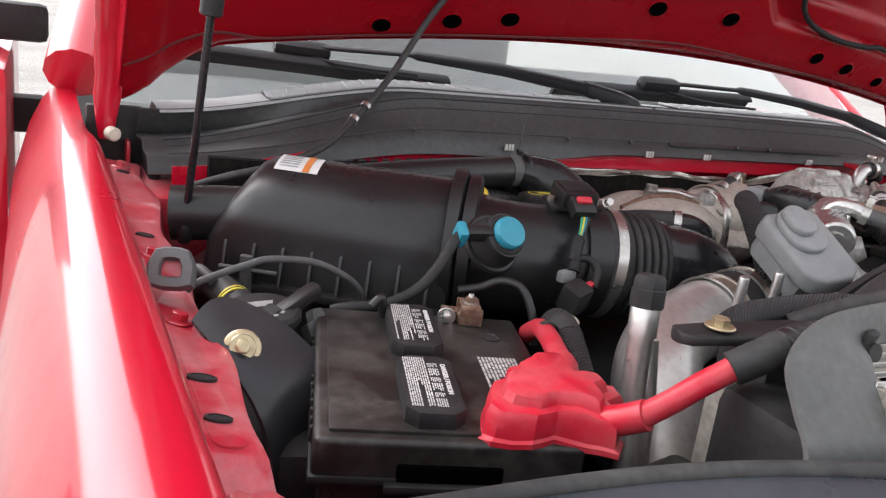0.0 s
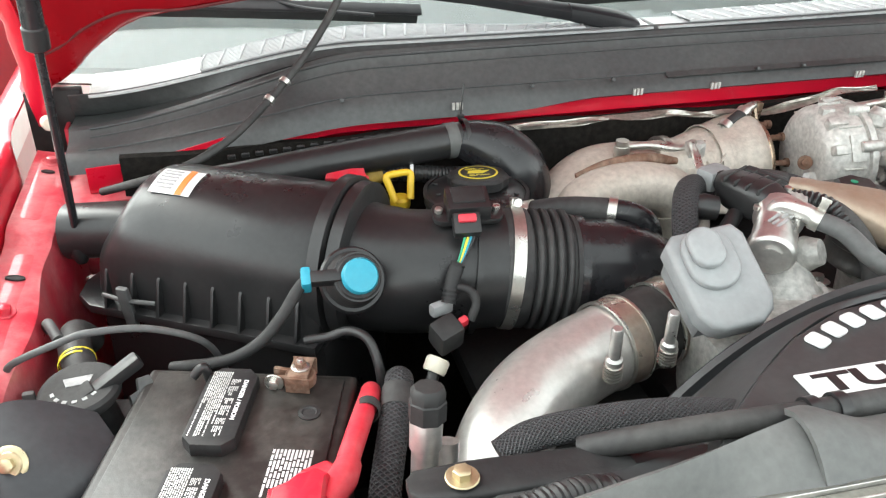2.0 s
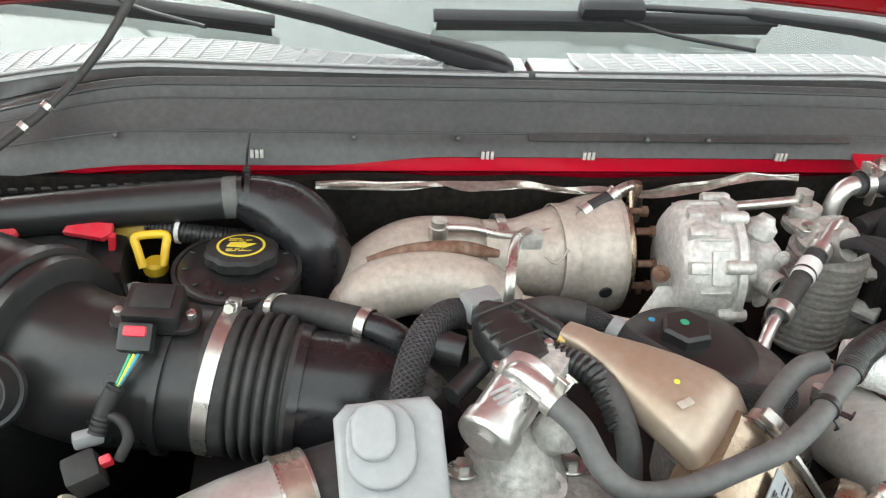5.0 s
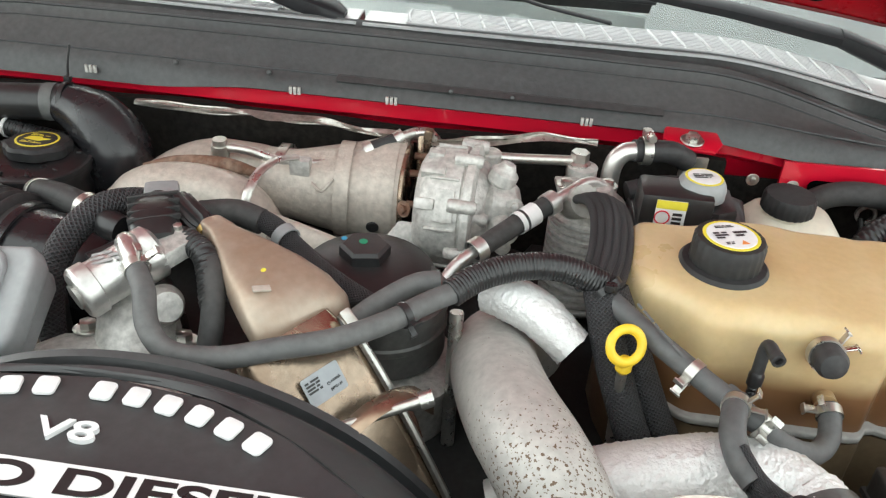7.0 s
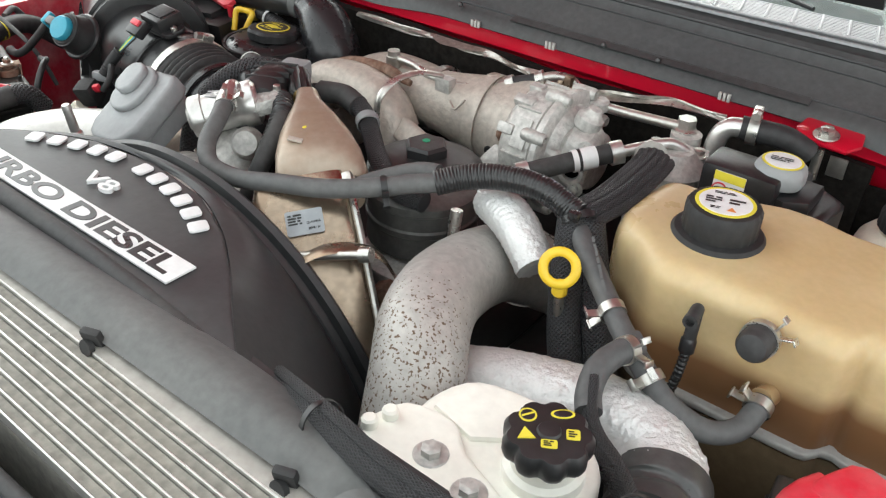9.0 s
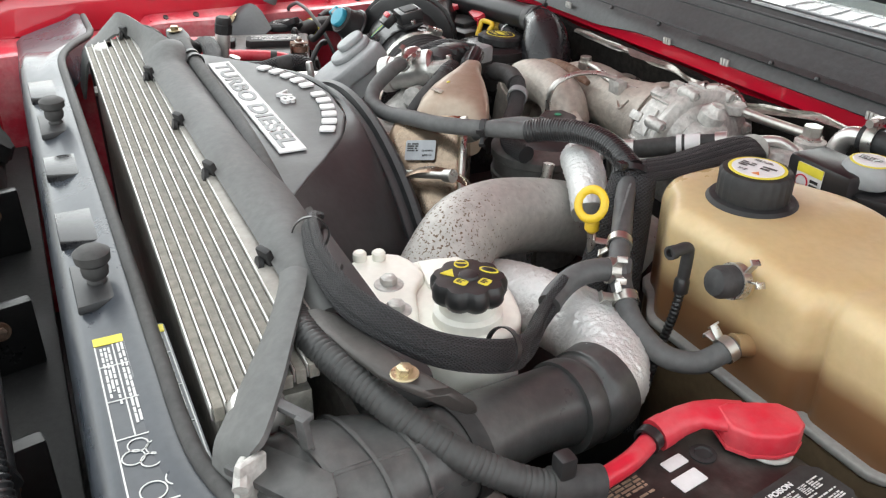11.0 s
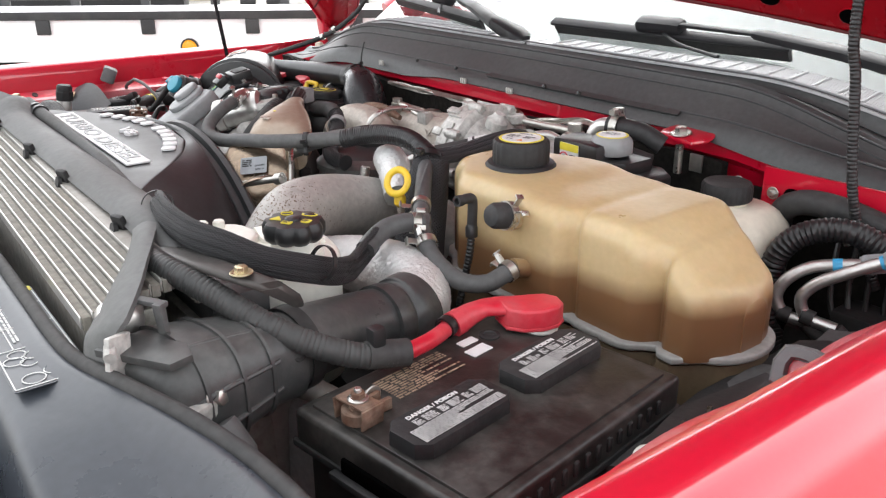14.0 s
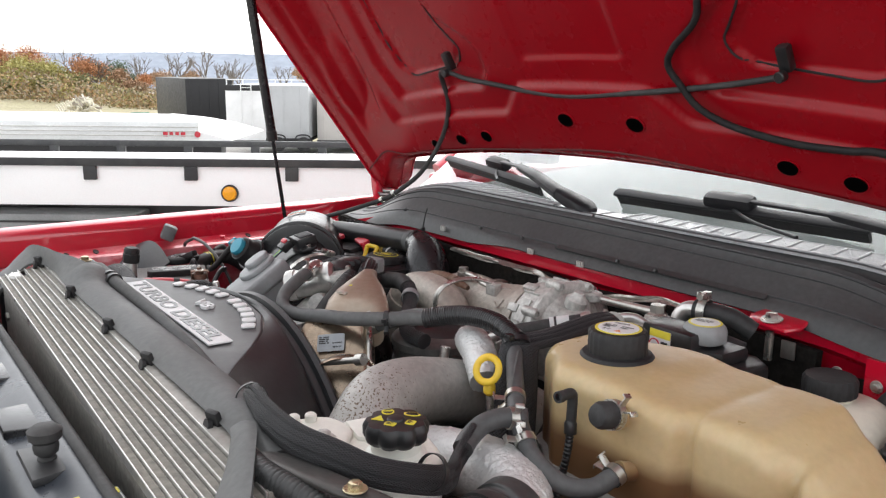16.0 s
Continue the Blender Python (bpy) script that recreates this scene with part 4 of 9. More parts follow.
for y in (-0.0235, -0.0120, 0.0045, 0.0235):
    part("ruled_line", box((0.166 if abs(y) > 0.02 else 0.104, 0.0010, 0.0004), pose(st.x + (0.005 if abs(y) > 0.02 else -0.026), st.y + y, st.z + 0.0009), 0), STICKER_INK, core)
for x in (-0.052, -0.012, 0.027, 0.088):
    part("cross_line", box((0.0010, 0.047, 0.0004), pose(st.x + x, st.y, st.z + 0.0009), 0), STICKER_INK, core)
for dx, dy, r in ((0.036, -0.012, 0.0055), (0.046, -0.016, 0.0060), (0.042, -0.002, 0.0060), (0.052, -0.007, 0.0055), (0.044, 0.010, 0.0040), (0.060, 0.010, 0.0055), (0.068, 0.016, 0.0050), (0.072, 0.004, 0.0060), (0.078, -0.010, 0.0070), (0.080, 0.014, 0.0045)):
    part("diagram_loop", ring_band((st.x + dx, st.y + dy, st.z + 0.0011), (0, 0, 1), r, 0.0004, 0.0008, 20), STICKER_INK, core)

# headlamp backs and wiring ahead of the cover
for s in (-1, 1):
    lamp = thing("headlamp_housing", (s * 0.55, -0.905, 1.12), "black rear housing of a headlamp", "headlamp", "headlamps")
    part("bowl", lathe([(0.115, 0), (0.115, 0.03), (0.10, 0.06), (0.06, 0.09), (0.03, 0.10)], aim((s * 0.55, -0.96, 1.12), (0, 1, 0.35))), BLACK_MATT, lamp)
    part("cap", lathe([(0.05, 0), (0.055, 0.012), (0.045, 0.03)], aim((s * 0.42, -0.89, 1.16), (0, 0.8, 0.6)), 24, lobes=10, depth=0.1), BLACK_MATT, lamp)
    part("shell", box((0.30, 0.10, 0.13), pose(s * 0.52, -0.925, 1.10, 20), 0.03), BLACK_MATT, lamp)
    part("connector", box((0.03, 0.04, 0.05), pose(s * 0.33, -0.885, 1.19, 20, 0, 20), 0.005), BLACK, lamp)
    part("adjuster", tube([(s * 0.36, -0.89, 1.22), (s * 0.38, -0.885, 1.10), (s * 0.40, -0.88, 1.02)], 0.006), STEEL, lamp)
fs = thing("grille_support", (0, -0.90, 1.0), "dark plastic grille support shelf ahead of the core cover", "support panel")
part("shelf", box((1.50, 0.15, 0.012), pose(0, -0.905, 1.030), 0.004), BLACK_MATT, fs)
part("front_lip", box((1.50, 0.010, 0.06), pose(0, -0.982, 1.050), 0.003), BLACK_MATT, fs)
for x, h in ((0.245, 0.10), (-0.02, 0.08), (-0.30, 0.09)):
    part("brace", box((0.016, 0.090, h), pose(x, -0.890, 1.036 + h / 2, 0, 0, 12), 0.004), BLACK, fs)
    bolt((x + 0.009, -0.880, 1.036 + h * 0.7), (1, 0.1, 0.2), 0.006, fs, RUST)
gl = thing("grille_loom", (0.2, -0.89, 1.18), "black wiring loom ahead of the core cover", "wiring loom")
part("loom", tube([(-0.4, -0.885, 1.17), (-0.1, -0.88, 1.20), (0.12, -0.885, 1.19), (0.30, -0.875, 1.205), (0.38, -0.87, 1.17), (0.44, -0.875, 1.10)], 0.010, ripple=0.002), BLACK, gl)
part("tape", tube([(0.05, -0.883, 1.196), (0.16, -0.884, 1.191)], 0.0125), RUBBER, gl)
part("branch", tube([(0.12, -0.885, 1.19), (0.20, -0.87, 1.225), (0.28, -0.865, 1.215), (0.36, -0.868, 1.14)], 0.006), BLACK, gl)

# ---- radiator pack ----
cond = thing("condenser", (0, -0.725, 0.80), "grey finned condenser with bright flat tubes", "condenser")
for i in range(15):
    z = 1.250 - 0.0165 * i
    part("flat_tube", box((0.86, 0.018, 0.0032), pose(0.0, -0.716, z), 0.001, 1), CAST, cond)
part("fins", box((0.85, 0.010, 0.50), pose(0.0, -0.716, 1.0), 0), FINS, cond)
bm = bmesh.new()
for i in range(170):
    box((0.0012, 0.014, 0.24), pose(-0.42 + 0.84 * i / 169, -0.716, 1.128), 0, bm=bm)
tagged(part("fin_rows", bm, FINS, cond), kind="stuff")
for s in (-1, 1):
    hx = 0.437 if s > 0 else 0.408
    part("header", lathe([(0.014, 0), (0.014, 0.20), (0.011, 0.204)], pose(s * hx, -0.716, 1.058)), ALU, cond)
    part("end_cap", lathe([(0.016, 0), (0.017, 0.004), (0.017, 0.014), (0.014, 0.018)], pose(s * hx, -0.716, 1.255)), ALU, cond)
    part("mount", box((0.045, 0.006, 0.05), pose(s * (hx - 0.012), -0.730, 1.21), 0.002), ALU, cond)
    bolt((s * (hx - 0.018), -0.734, 1.215), (0, -1, 0), 0.007, cond)
part("top_pipe", tube([(-0.43, -0.722, 1.266), (-0.36, -0.728, 1.262), (-0.25, -0.728, 1.264), (0.40, -0.728, 1.262)], 0.005), FINS, cond)
ic = thing("intercooler", (0, -0.69, 0.80), "silvery intercooler core with rows of flat tubes", "intercooler")
for i in range(8):
    y = -0.741 + 0.0085 * i
    part("flat_tube", box((0.86, 0.0014, 0.010), pose(0.0, y, 1.2635 + 0.0020 * i), 0.0004, 1), ALU, ic)
    part("core_strip", box((0.86, 0.0066, 0.010), pose(0.0, y + 0.00425, 1.2620 + 0.0020 * i), 0.0004, 1), CORE_DUST, ic)
part("core", box((0.85, 0.060, 0.50), pose(0, -0.708, 1.009), 0.003), FINS, ic)
part("end_tank", box((0.055, 0.10, 0.34), pose(-0.452, -0.69, 1.075), 0.014), BLACK_MATT, ic, "black plastic end tank")
part("top_rail", box((0.84, 0.016, 0.016), pose(0.0, -0.674, 1.275), 0.003), PIPE_GREY, ic, "scuffed aluminium top rail")
part("rail_lip", box((0.80, 0.003, 0.020), pose(0.0, -0.665, 1.278), 0.001), PIPE_GREY, ic)
rad = thing("radiator", (0, -0.64, 0.75), "grey radiator with black plastic tanks", "radiator")
part("core", box((0.92, 0.045, 0.55), pose(0, -0.635, 0.96), 0.004), FINS, rad)
bm = bmesh.new()
for i in range(120):
    box((0.004, 0.012, 0.012), pose(-0.44 + 0.88 * i / 119, -0.6555, 1.268, 0, 0, 25), 0, bm=bm)
tagged(part("comb", bm, FINS, rad), kind="stuff")
part("top_tank", box((0.90, 0.05, 0.03), pose(0, -0.628, 1.250), 0.008), SHROUD, rad)

# the pack stands a little askew, its passenger end further back
ASKEW = Matrix.Translation((0.43, -0.70, 0)) @ Matrix.Rotation(radians(-1.3), 4, "Z") @ Matrix.Translation((-0.43, 0.70, 0))
for pack in (cond, ic, rad):
    pack.matrix_world = ASKEW @ pack.matrix_world

# dusty rubber sheet between rail and shroud, folded down at both ends
bf = thing("air_baffle", (0, -0.64, 1.27), "dusty grey rubber air baffle over the radiator", "air baffle")
for s in (-1, 1):
    prof = lambda u: (smooth(0.30, 0.47, u), smooth(0.36, 0.40, u))
    bm = sheet(lambda u, k: (s * u, -0.668 + k * (0.052 - 0.010 * smooth(0.2, 0.36, u)) - 0.085 * smooth(0.37, 0.50, u) * (1 - 0.4 * k), 1.287 + 0.012 * k * (1 - k) * 4 - 0.004 * k - 0.075 * smooth(0.40, 0.51, u) - 0.010 * smooth(0.3, 0.4, u) + (0.022 * k * smooth(0.20, 0.255, u) if s < 0 else 0)), steps(0.0, 0.385 if s > 0 else 0.262, 50), steps(0, 1, 6), 0.004)
    part("sheet", bm, BAFFLE, bf, "dusty rubber sheet", 60)
    if s < 0:
        hi = curve([(0.248, -0.624, 1.304), (0.300, -0.640, 1.310), (0.350, -0.652, 1.310), (0.448, -0.668, 1.307), (0.489, -0.680, 1.288), (0.499, -0.700, 1.266), (0.506, -0.722, 1.245), (0.510, -0.735, 1.19)], 5)
        lo = curve([(0.248, -0.668, 1.286), (0.300, -0.664, 1.285), (0.350, -0.662, 1.284), (0.405, -0.668, 1.284), (0.422, -0.684, 1.282), (0.431, -0.704, 1.263), (0.437, -0.724, 1.240), (0.442, -0.737, 1.19)], 5)
    else:
        hi = curve([(0.345, -0.652, 1.297), (0.370, -0.662, 1.298), (0.415, -0.684, 1.296), (0.456, -0.705, 1.292), (0.486, -0.724, 1.286), (0.486, -0.736, 1.268), (0.489, -0.744, 1.22)], 5)
        lo = curve([(0.330, -0.668, 1.290), (0.352, -0.676, 1.290), (0.383, -0.693, 1.284), (0.418, -0.718, 1.275), (0.441, -0.737, 1.266), (0.461, -0.749, 1.258), (0.474, -0.756, 1.20)], 5)
    part("ear", sheet(lambda i, k: (s * (hi[i][0] * (1 - k) + lo[i][0] * k), hi[i][1] * (1 - k) + lo[i][1] * k, hi[i][2] * (1 - k) + lo[i][2] * k + 0.004 * math.sin(k * 3.1)), range(len(hi)), steps(0, 1, 5), 0.004), BAFFLE, bf, "rubber ear folded round the core", 60)
for x in (-0.41, -0.20, -0.02, 0.121, 0.30):
    bm = box((0.014, 0.006, 0.020), pose(x, -0.669, 1.286, 15, 0, 20), 0.002)
    lathe([(0.006, 0), (0.006, 0.004)], aim((x, -0.673, 1.283), (0, -1, 0.2)), 12, bm)
    part("clip", bm, BLACK_MATT, bf)

# ---- fan shroud with its raised letters ----
sh = thing("fan_shroud", (0, -0.53, 0.80), "grey-black moulded fan shroud with raised white letters", "fan shroud")
SX = -0.042


def arc(r, y, a):
    """A point of the shroud's round rim."""
    return (SX + r * math.sin(a), y, 1.018 + r * math.cos(a))


# the flat top rolls over smoothly into the round rim that faces the engine
top = [(-0.305, -0.622), (-0.275, -0.592), (-0.235, -0.560), (-0.188, -0.528), (-0.130, -0.503), (-0.055, -0.494), (0.020, -0.503), (0.078, -0.528), (0.125, -0.560), (0.165, -0.592), (0.205, -0.622)]
rim = curve([(*q, 1.2815) for q in top], 6)
angles = steps(radians(-84), radians(84), len(rim) - 1)


def shell(i, k):
    a, b = Vector(rim[i]), Vector(arc(0.262, -0.492, angles[i]))
    p = a.lerp(b, k)
    out = Vector((math.sin(angles[i]), 0.55, math.cos(angles[i])))
    return p + out * 0.014 * math.sin(math.pi * k) * (0.25 + 0.75 * abs(math.sin(angles[i])))


part("shell", sheet(shell, range(len(rim)), steps(0, 1, 10), 0.003), SHROUD, sh, "smooth side of the shroud", 60)
prof = [(-0.494, 0.2615), (-0.491, 0.2655), (-0.486, 0.2660), (-0.484, 0.2605), (-0.481, 0.2605), (-0.4795, 0.268), (-0.4735, 0.2695), (-0.469, 0.2655), (-0.470, 0.250)]
part("drum", sheet(lambda a, k: arc(prof[k][1], prof[k][0], a), steps(radians(-118), radians(118), 72), range(len(prof)), 0.004), SHROUD, sh, "stepped round rim", 40)
part("front_web", sheet(lambda a, k: arc(0.235 * k, -0.600, a), steps(radians(-118), radians(118), 40), steps(0.2, 1, 4), 0.003), SHROUD, sh)
part("badge_plate", slab(top, 1.272, 1.2825, None, 0.003, 3), SHROUD, sh, "smooth raised plate")
part("shelf", slab([(-0.42, -0.648), (0.36, -0.648), (0.30, -0.61), (0.20, -0.600), (-0.30, -0.600), (-0.38, -0.61)], 1.232, 1.270, None, 0.006), SHROUD, sh)
ZT = 1.2832
# a raised white bar with the second line sunk into it
pm = pose(-0.057, -0.5855, ZT, 0, 0, -0.6)
part("name_bar", slab([(-0.160, -0.0135), (0.160, -0.0135), (0.160, 0.0135), (-0.160, 0.0135)], 0, 0.0022, pm, 0.0006), WHITE_INK, sh, "white raised bar")
lettering("TURBO DIESEL", 0.0255, pm @ pose(0, -0.0004, 0.0022), BLACK, sh, "bar_letters", 0.0006, 1.80)
lettering("V8", 0.0225, pose(-0.056, -0.5475, ZT + 0.001), WHITE_INK, sh, "letters", 0.0018, 1.6, weight=0.012)
# an arched row of raised white emblem blocks, in groups of five and six
for i in range(12):
    if i == 5:
        continue
    t = (i - (0.35 if i > 5 else 0) - 5.325) / 5.325
    ang = t * radians(26.5)
    em = pose(-0.057 + 0.262 * math.sin(ang), -0.772 + 0.262 * math.cos(ang), ZT, 0, 0, -math.degrees(ang))
    part("emblem_block", slab(rounded(0.0142, 0.0160, 0.0034), 0, 0.0024, em, 0.0006), WHITE_INK, sh)
# coolant hose across the shroud's front edge
ch = thing("overflow_hose", (-0.2, -0.61, 1.27), "black hose clipped over the front of the shroud", "hose")
part("hose", tube([(-0.375, -0.58, 1.262), (-0.345, -0.598, 1.280), (-0.30, -0.608, 1.289), (-0.24, -0.612, 1.290), (-0.10, -0.614, 1.289), (0.04, -0.617, 1.286), (0.16, -0.622, 1.278), (0.22, -0.62, 1.262)], 0.0085), RUBBER, ch)
for x in (-0.235, -0.215):
    part("clip", ring_band((x, -0.6125, 1.290), (1, 0, 0), 0.0090, 0.008, 0.002), BLACK, ch)

# ---- batteries ----


def battery(at, turn, label, side):
    """A car battery: case, lid, two vent covers, posts. Its long side runs along local y, posts on the side of local +x times side."""
    b = thing("battery", at, label, "battery", "batteries")
    M = pose(*at, 0, 0, turn)
    part("case", box((0.166, 0.220, 0.165), M @ pose(0, 0, -0.105), 0.006), BLACK, b, "black battery case")
    bm = box((0.179, 0.233, 0.030), M @ pose(0, 0, -0.015), 0.005, 3)
    part("lid", bm, mat_batt, b, "dusty black lid")
    part("rim", box((0.183, 0.237, 0.006), M @ pose(0, 0, -0.029), 0.002), BLACK_MATT, b)
    for k in range(14):
        part("rib", box((0.004, 0.005, 0.012), M @ pose(-side * 0.0895, -0.085 + 0.0130 * k, -0.014), 0.001, 1), BLACK_MATT, b)
    part("lid_step", box((0.160, 0.214, 0.004), M @ pose(0, 0, 0.0004), 0.0015), mat_batt, b)
    for k in (-1, 1):
        # near-black box put where the grip hollow would be in shade
        part("handle_recess_shade", box((0.070, 0.006, 0.012), M @ pose(0, k * 0.1165, -0.022), 0.002), HOLE_SHADE, b)
        part("handle_lip", box((0.086, 0.010, 0.006), M @ pose(0, k * 0.1195, -0.031), 0.002), BLACK_MATT, b)
    for k in (-1, 1):
        o = [(-0.0205, -0.038), (-0.012, -0.047), (0.012, -0.047), (0.0205, -0.038), (0.0205, 0.038), (0.012, 0.047), (-0.012, 0.047), (-0.0205, 0.038)]
        vm = M @ pose(-side * 0.010, k * 0.056, 0.0015)
        vc = part("vent_cover", slab(o, -0.002, 0.0125, vm, 0.003), BLACK_MATT, b, "black vent cover with worn warning print")
        pm = vm @ pose(0, 0, 0.0125, 0, 0, 90 if side < 0 else -90)
        lettering("DANGER / POISON", 0.0050, pm @ pose(-0.006, 0.0125, 0.0003), WHITE_INK, vc, "warning_words", 0.0002, 1.15)
        for j in range(3):
            bars(pm @ pose(-0.027 + 0.024 * j, 0.0045, 0), 0.007, 0.0075, 6, PRINT, vc, 51 + 3 * j + k, "hazard_sign", 1.0)
            bars(pm @ pose(-0.015 + 0.024 * j, 0.0045, 0), 0.013, 0.0080, 5, PRINT, vc, 25 + 3 * j + k)
        bars(pm @ pose(0, -0.0085, 0), 0.080, 0.0165, 10, PRINT, vc, 5 + k, "print", 0.98)
    bars(M @ pose(side * 0.054, -0.020, 0.0024, 0, 0, 90 if side < 0 else -90), 0.078, 0.032, 11, TAN_INK if at[0] > 0 else PRINT, b, 9)
    for k, (dx, dy, w, h) in enumerate(((0.047, 0.048, 0.012, 0.022), (0.063, 0.052, 0.009, 0.018))):
        part("white_tag", slab(rounded(w, h, 0.001), 0, 0.0006, M @ pose(side * dx, -0.012 + dy * (1 if side < 0 else -1), 0.0026), 0), WHITE_INK, b)
    part("eye", lathe([(0.009, 0), (0.009, 0.0015), (0.006, 0.002), (0.005, 0.001)], M @ pose(side * 0.058, 0.062, 0.002)), BLACK_MATT, b)
    return b, M


mat_batt = mat("dusty_battery_lid", (0.018, 0.0165, 0.0155), 0.42, stain=0.65, stain_col=(0.085, 0.079, 0.072), grain=0.25, bump=0.10, stain_scale=22)


def post(parent, at, turn):
    """A rusty folded clamp on a battery post."""
    M = pose(*at, 0, 0, turn) @ Matrix.Scale(0.78, 4)
    part("post", lathe([(0.0105, -0.004), (0.0095, 0.016), (0.007, 0.018)], M), RUST, parent)
    bm = lathe([(0.0105, 0.002), (0.0165, 0.002), (0.0170, 0.005), (0.0165, 0.012), (0.0150, 0.0135), (0.0105, 0.0135)], M, 28)
    for k in (-1, 1):
        box((0.020, 0.0055, 0.012), M @ pose(0.021, k * 0.0070, 0.0075, 0, 0, k * 6), 0.0015, bm=bm)
    part("rusty_clamp", bm, RUST, parent, "rusty ring clamp")
    bm = bmesh.new()
    for k in (-1, 1):
        box((0.026, 0.0020, 0.020), M @ pose(-0.001, k * 0.0182, 0.011, -k * 5, 0, 0), 0.0008, bm=bm)
    box((0.022, 0.036, 0.0022), M @ pose(-0.001, 0, 0.0205), 0.0008, bm=bm)
    part("clamp_saddle", bm, RUST, parent, "rusty folded saddle")
    part("saddle_washer", lathe([(0.0095, 0), (0.0098, 0.0012), (0.0085, 0.0022), (0.004, 0.0024)], M @ pose(-0.001, 0, 0.0216), 20), STEEL, parent)
    part("stud", lathe([(0.0035, 0), (0.0035, 0.010), (0.0028, 0.011)], M @ pose(-0.001, 0, 0.022), 12), STEEL, parent)
    part("stud_nut", lathe([(0.0066, 0), (0.0068, 0.0008), (0.0066, 0.0050), (0.0055, 0.0056)], M @ pose(-0.001, 0, 0.0238), 6), RUST, parent)
    bolt(M @ Vector((0.026, 0.0105, 0.0075)), M.to_3x3() @ Vector((0, 1, 0)), 0.0048, parent, STEEL)


batt_p, MP = battery((-0.610, -0.464, 1.192), -17.0, "dusty black battery with worn labels and red terminal boot", 1)
post(batt_p, MP @ Vector((0.044, 0.100, 0.002)), 160)
batt_d, MD = battery((0.604, -0.503, 1.204), 8.7, "dusty black battery with worn labels beside the driver side wing", -1)
post(batt_d, MD @ Vector((-0.040, -0.096, 0.002)), 100)
for bt, Mb in ((batt_p, MP), (batt_d, MD)):
    tr = thing("battery_tray", (Mb.translation.x, Mb.translation.y, 0.98), "black plastic battery tray", "battery tray", "battery trays")
    part("tray", box((0.20, 0.26, 0.03), Mb @ pose(0, 0, -0.205), 0.01), BLACK_MATT, tr)
    part("leg", box((0.15, 0.20, 0.25), Mb @ pose(0, 0, -0.34), 0.01), BLACK_MATT, tr)

# ---- air cleaner ----
ac = thing("air_cleaner", (-0.58, -0.15, 1.05), "large black plastic air cleaner housing", "air filter box")
AM = Matrix.Translation((-0.465, -0.215, 0)) @ Matrix.Rotation(radians(-31), 4, "Z")
AX = [(-0.268, 0.045, 1.200), (-0.265, 0.058, 1.212), (-0.255, 0.068, 1.232), (-0.235, 0.074, 1.2610), (-0.224, 0.077, 1.2750), (-0.214, 0.0785, 1.2810), (-0.19, 0.080, 1.2840), (-0.10, 0.080, 1.2845), (-0.012, 0.080, 1.2850), (-0.006, 0.076, 1.2810)]


def lid_ring(x, a, top):
    """A round-backed section of the lid, its sides flaring to the tray."""
    lo = 1.165
    zc = min(1.212, lo + (top - lo) * 0.5)
    ring = [(x, -math.cos(math.pi * i / 32) * a, zc + (top - zc) * math.sin(math.pi * i / 32)) for i in range(33)]
    ring += [(x, a + 0.0012 * k, zc + (lo - zc) * k / 5) for k in range(1, 6)]
    ring += [(x, (a + 0.006) * (1 - 2 * k / 8), lo - 0.002) for k in range(9)]
    ring += [(x, -a - 0.0012 * (5 - k), zc + (lo - zc) * (5 - k) / 5) for k in range(0, 5)]
    return [AM @ Vector(p) for p in ring]


part("housing", skin([lid_ring(x, a, t) for x, a, t in AX]), BLACK, ac, "black satin housing", 50)
for x, r in ((-0.010, 0.0845), (0.006, 0.080)):
    part("flange", skin([[AM @ p for p in oval((x + d, 0, 1.211), (0, 1, 0), (0, 0, 1), r + e, r + e, 2, 44)] for d, e in ((-0.008, -0.006), (-0.006, 0.001), (0.006, 0.001), (0.008, -0.006))]), BLACK, ac, "", 50)
part("tray_rim", slab([(-0.288, -0.055), (-0.278, -0.082), (-0.255, -0.096), (-0.004, -0.098), (-0.004, 0.088), (-0.26, 0.088), (-0.285, 0.06)], 1.156, 1.1665, AM, 0.003), BLACK, ac)
part("tray", slab([(-0.275, -0.05), (-0.25, -0.082), (0.0, -0.084), (0.0, 0.08), (-0.25, 0.08), (-0.272, 0.05)], 0.98, 1.157, AM, 0.008), BLACK, ac)
for k in range(8):
    part("rib", slab([(0, 0), (-0.013, 0), (-0.003, 0.036), (0, 0.040)], -0.0016, 0.0016, AM @ Matrix.Translation((-0.235 + 0.030 * k, -0.0835, 1.166)) @ Matrix(((0, 0, 1, 0), (1, 0, 0, 0), (0, 1, 0, 0), (0, 0, 0, 1))), 0.0004), BLACK, ac)
part("clip", box((0.013, 0.007, 0.052), AM @ pose(-0.208, -0.096, 1.172, 8), 0.003), HOSE, ac, "grey spring clip")
part("clip_bar", tube([AM @ Vector(q) for q in ((-0.238, -0.092, 1.180), (-0.208, -0.098, 1.182), (-0.178, -0.092, 1.180))], 0.0024, 8), HOSE, ac)


def on_lid(x, a, up):
    return AM @ Vector((x, -math.sin(a) * (0.080 + up), 1.212 + math.cos(a) * (0.0730 + up)))


part("warning_label", sheet(lambda u, v: on_lid(u, v, 0.0006), steps(-0.204, -0.158, 4), steps(0.02, 0.50, 8), 0.0006), WHITE_INK, ac, "white label with an orange stripe")
part("label_stripe", sheet(lambda u, v: on_lid(u, v, 0.0014), steps(-0.174, -0.167, 2), steps(0.02, 0.50, 8), 0.0004), ORANGE_LABEL, ac)
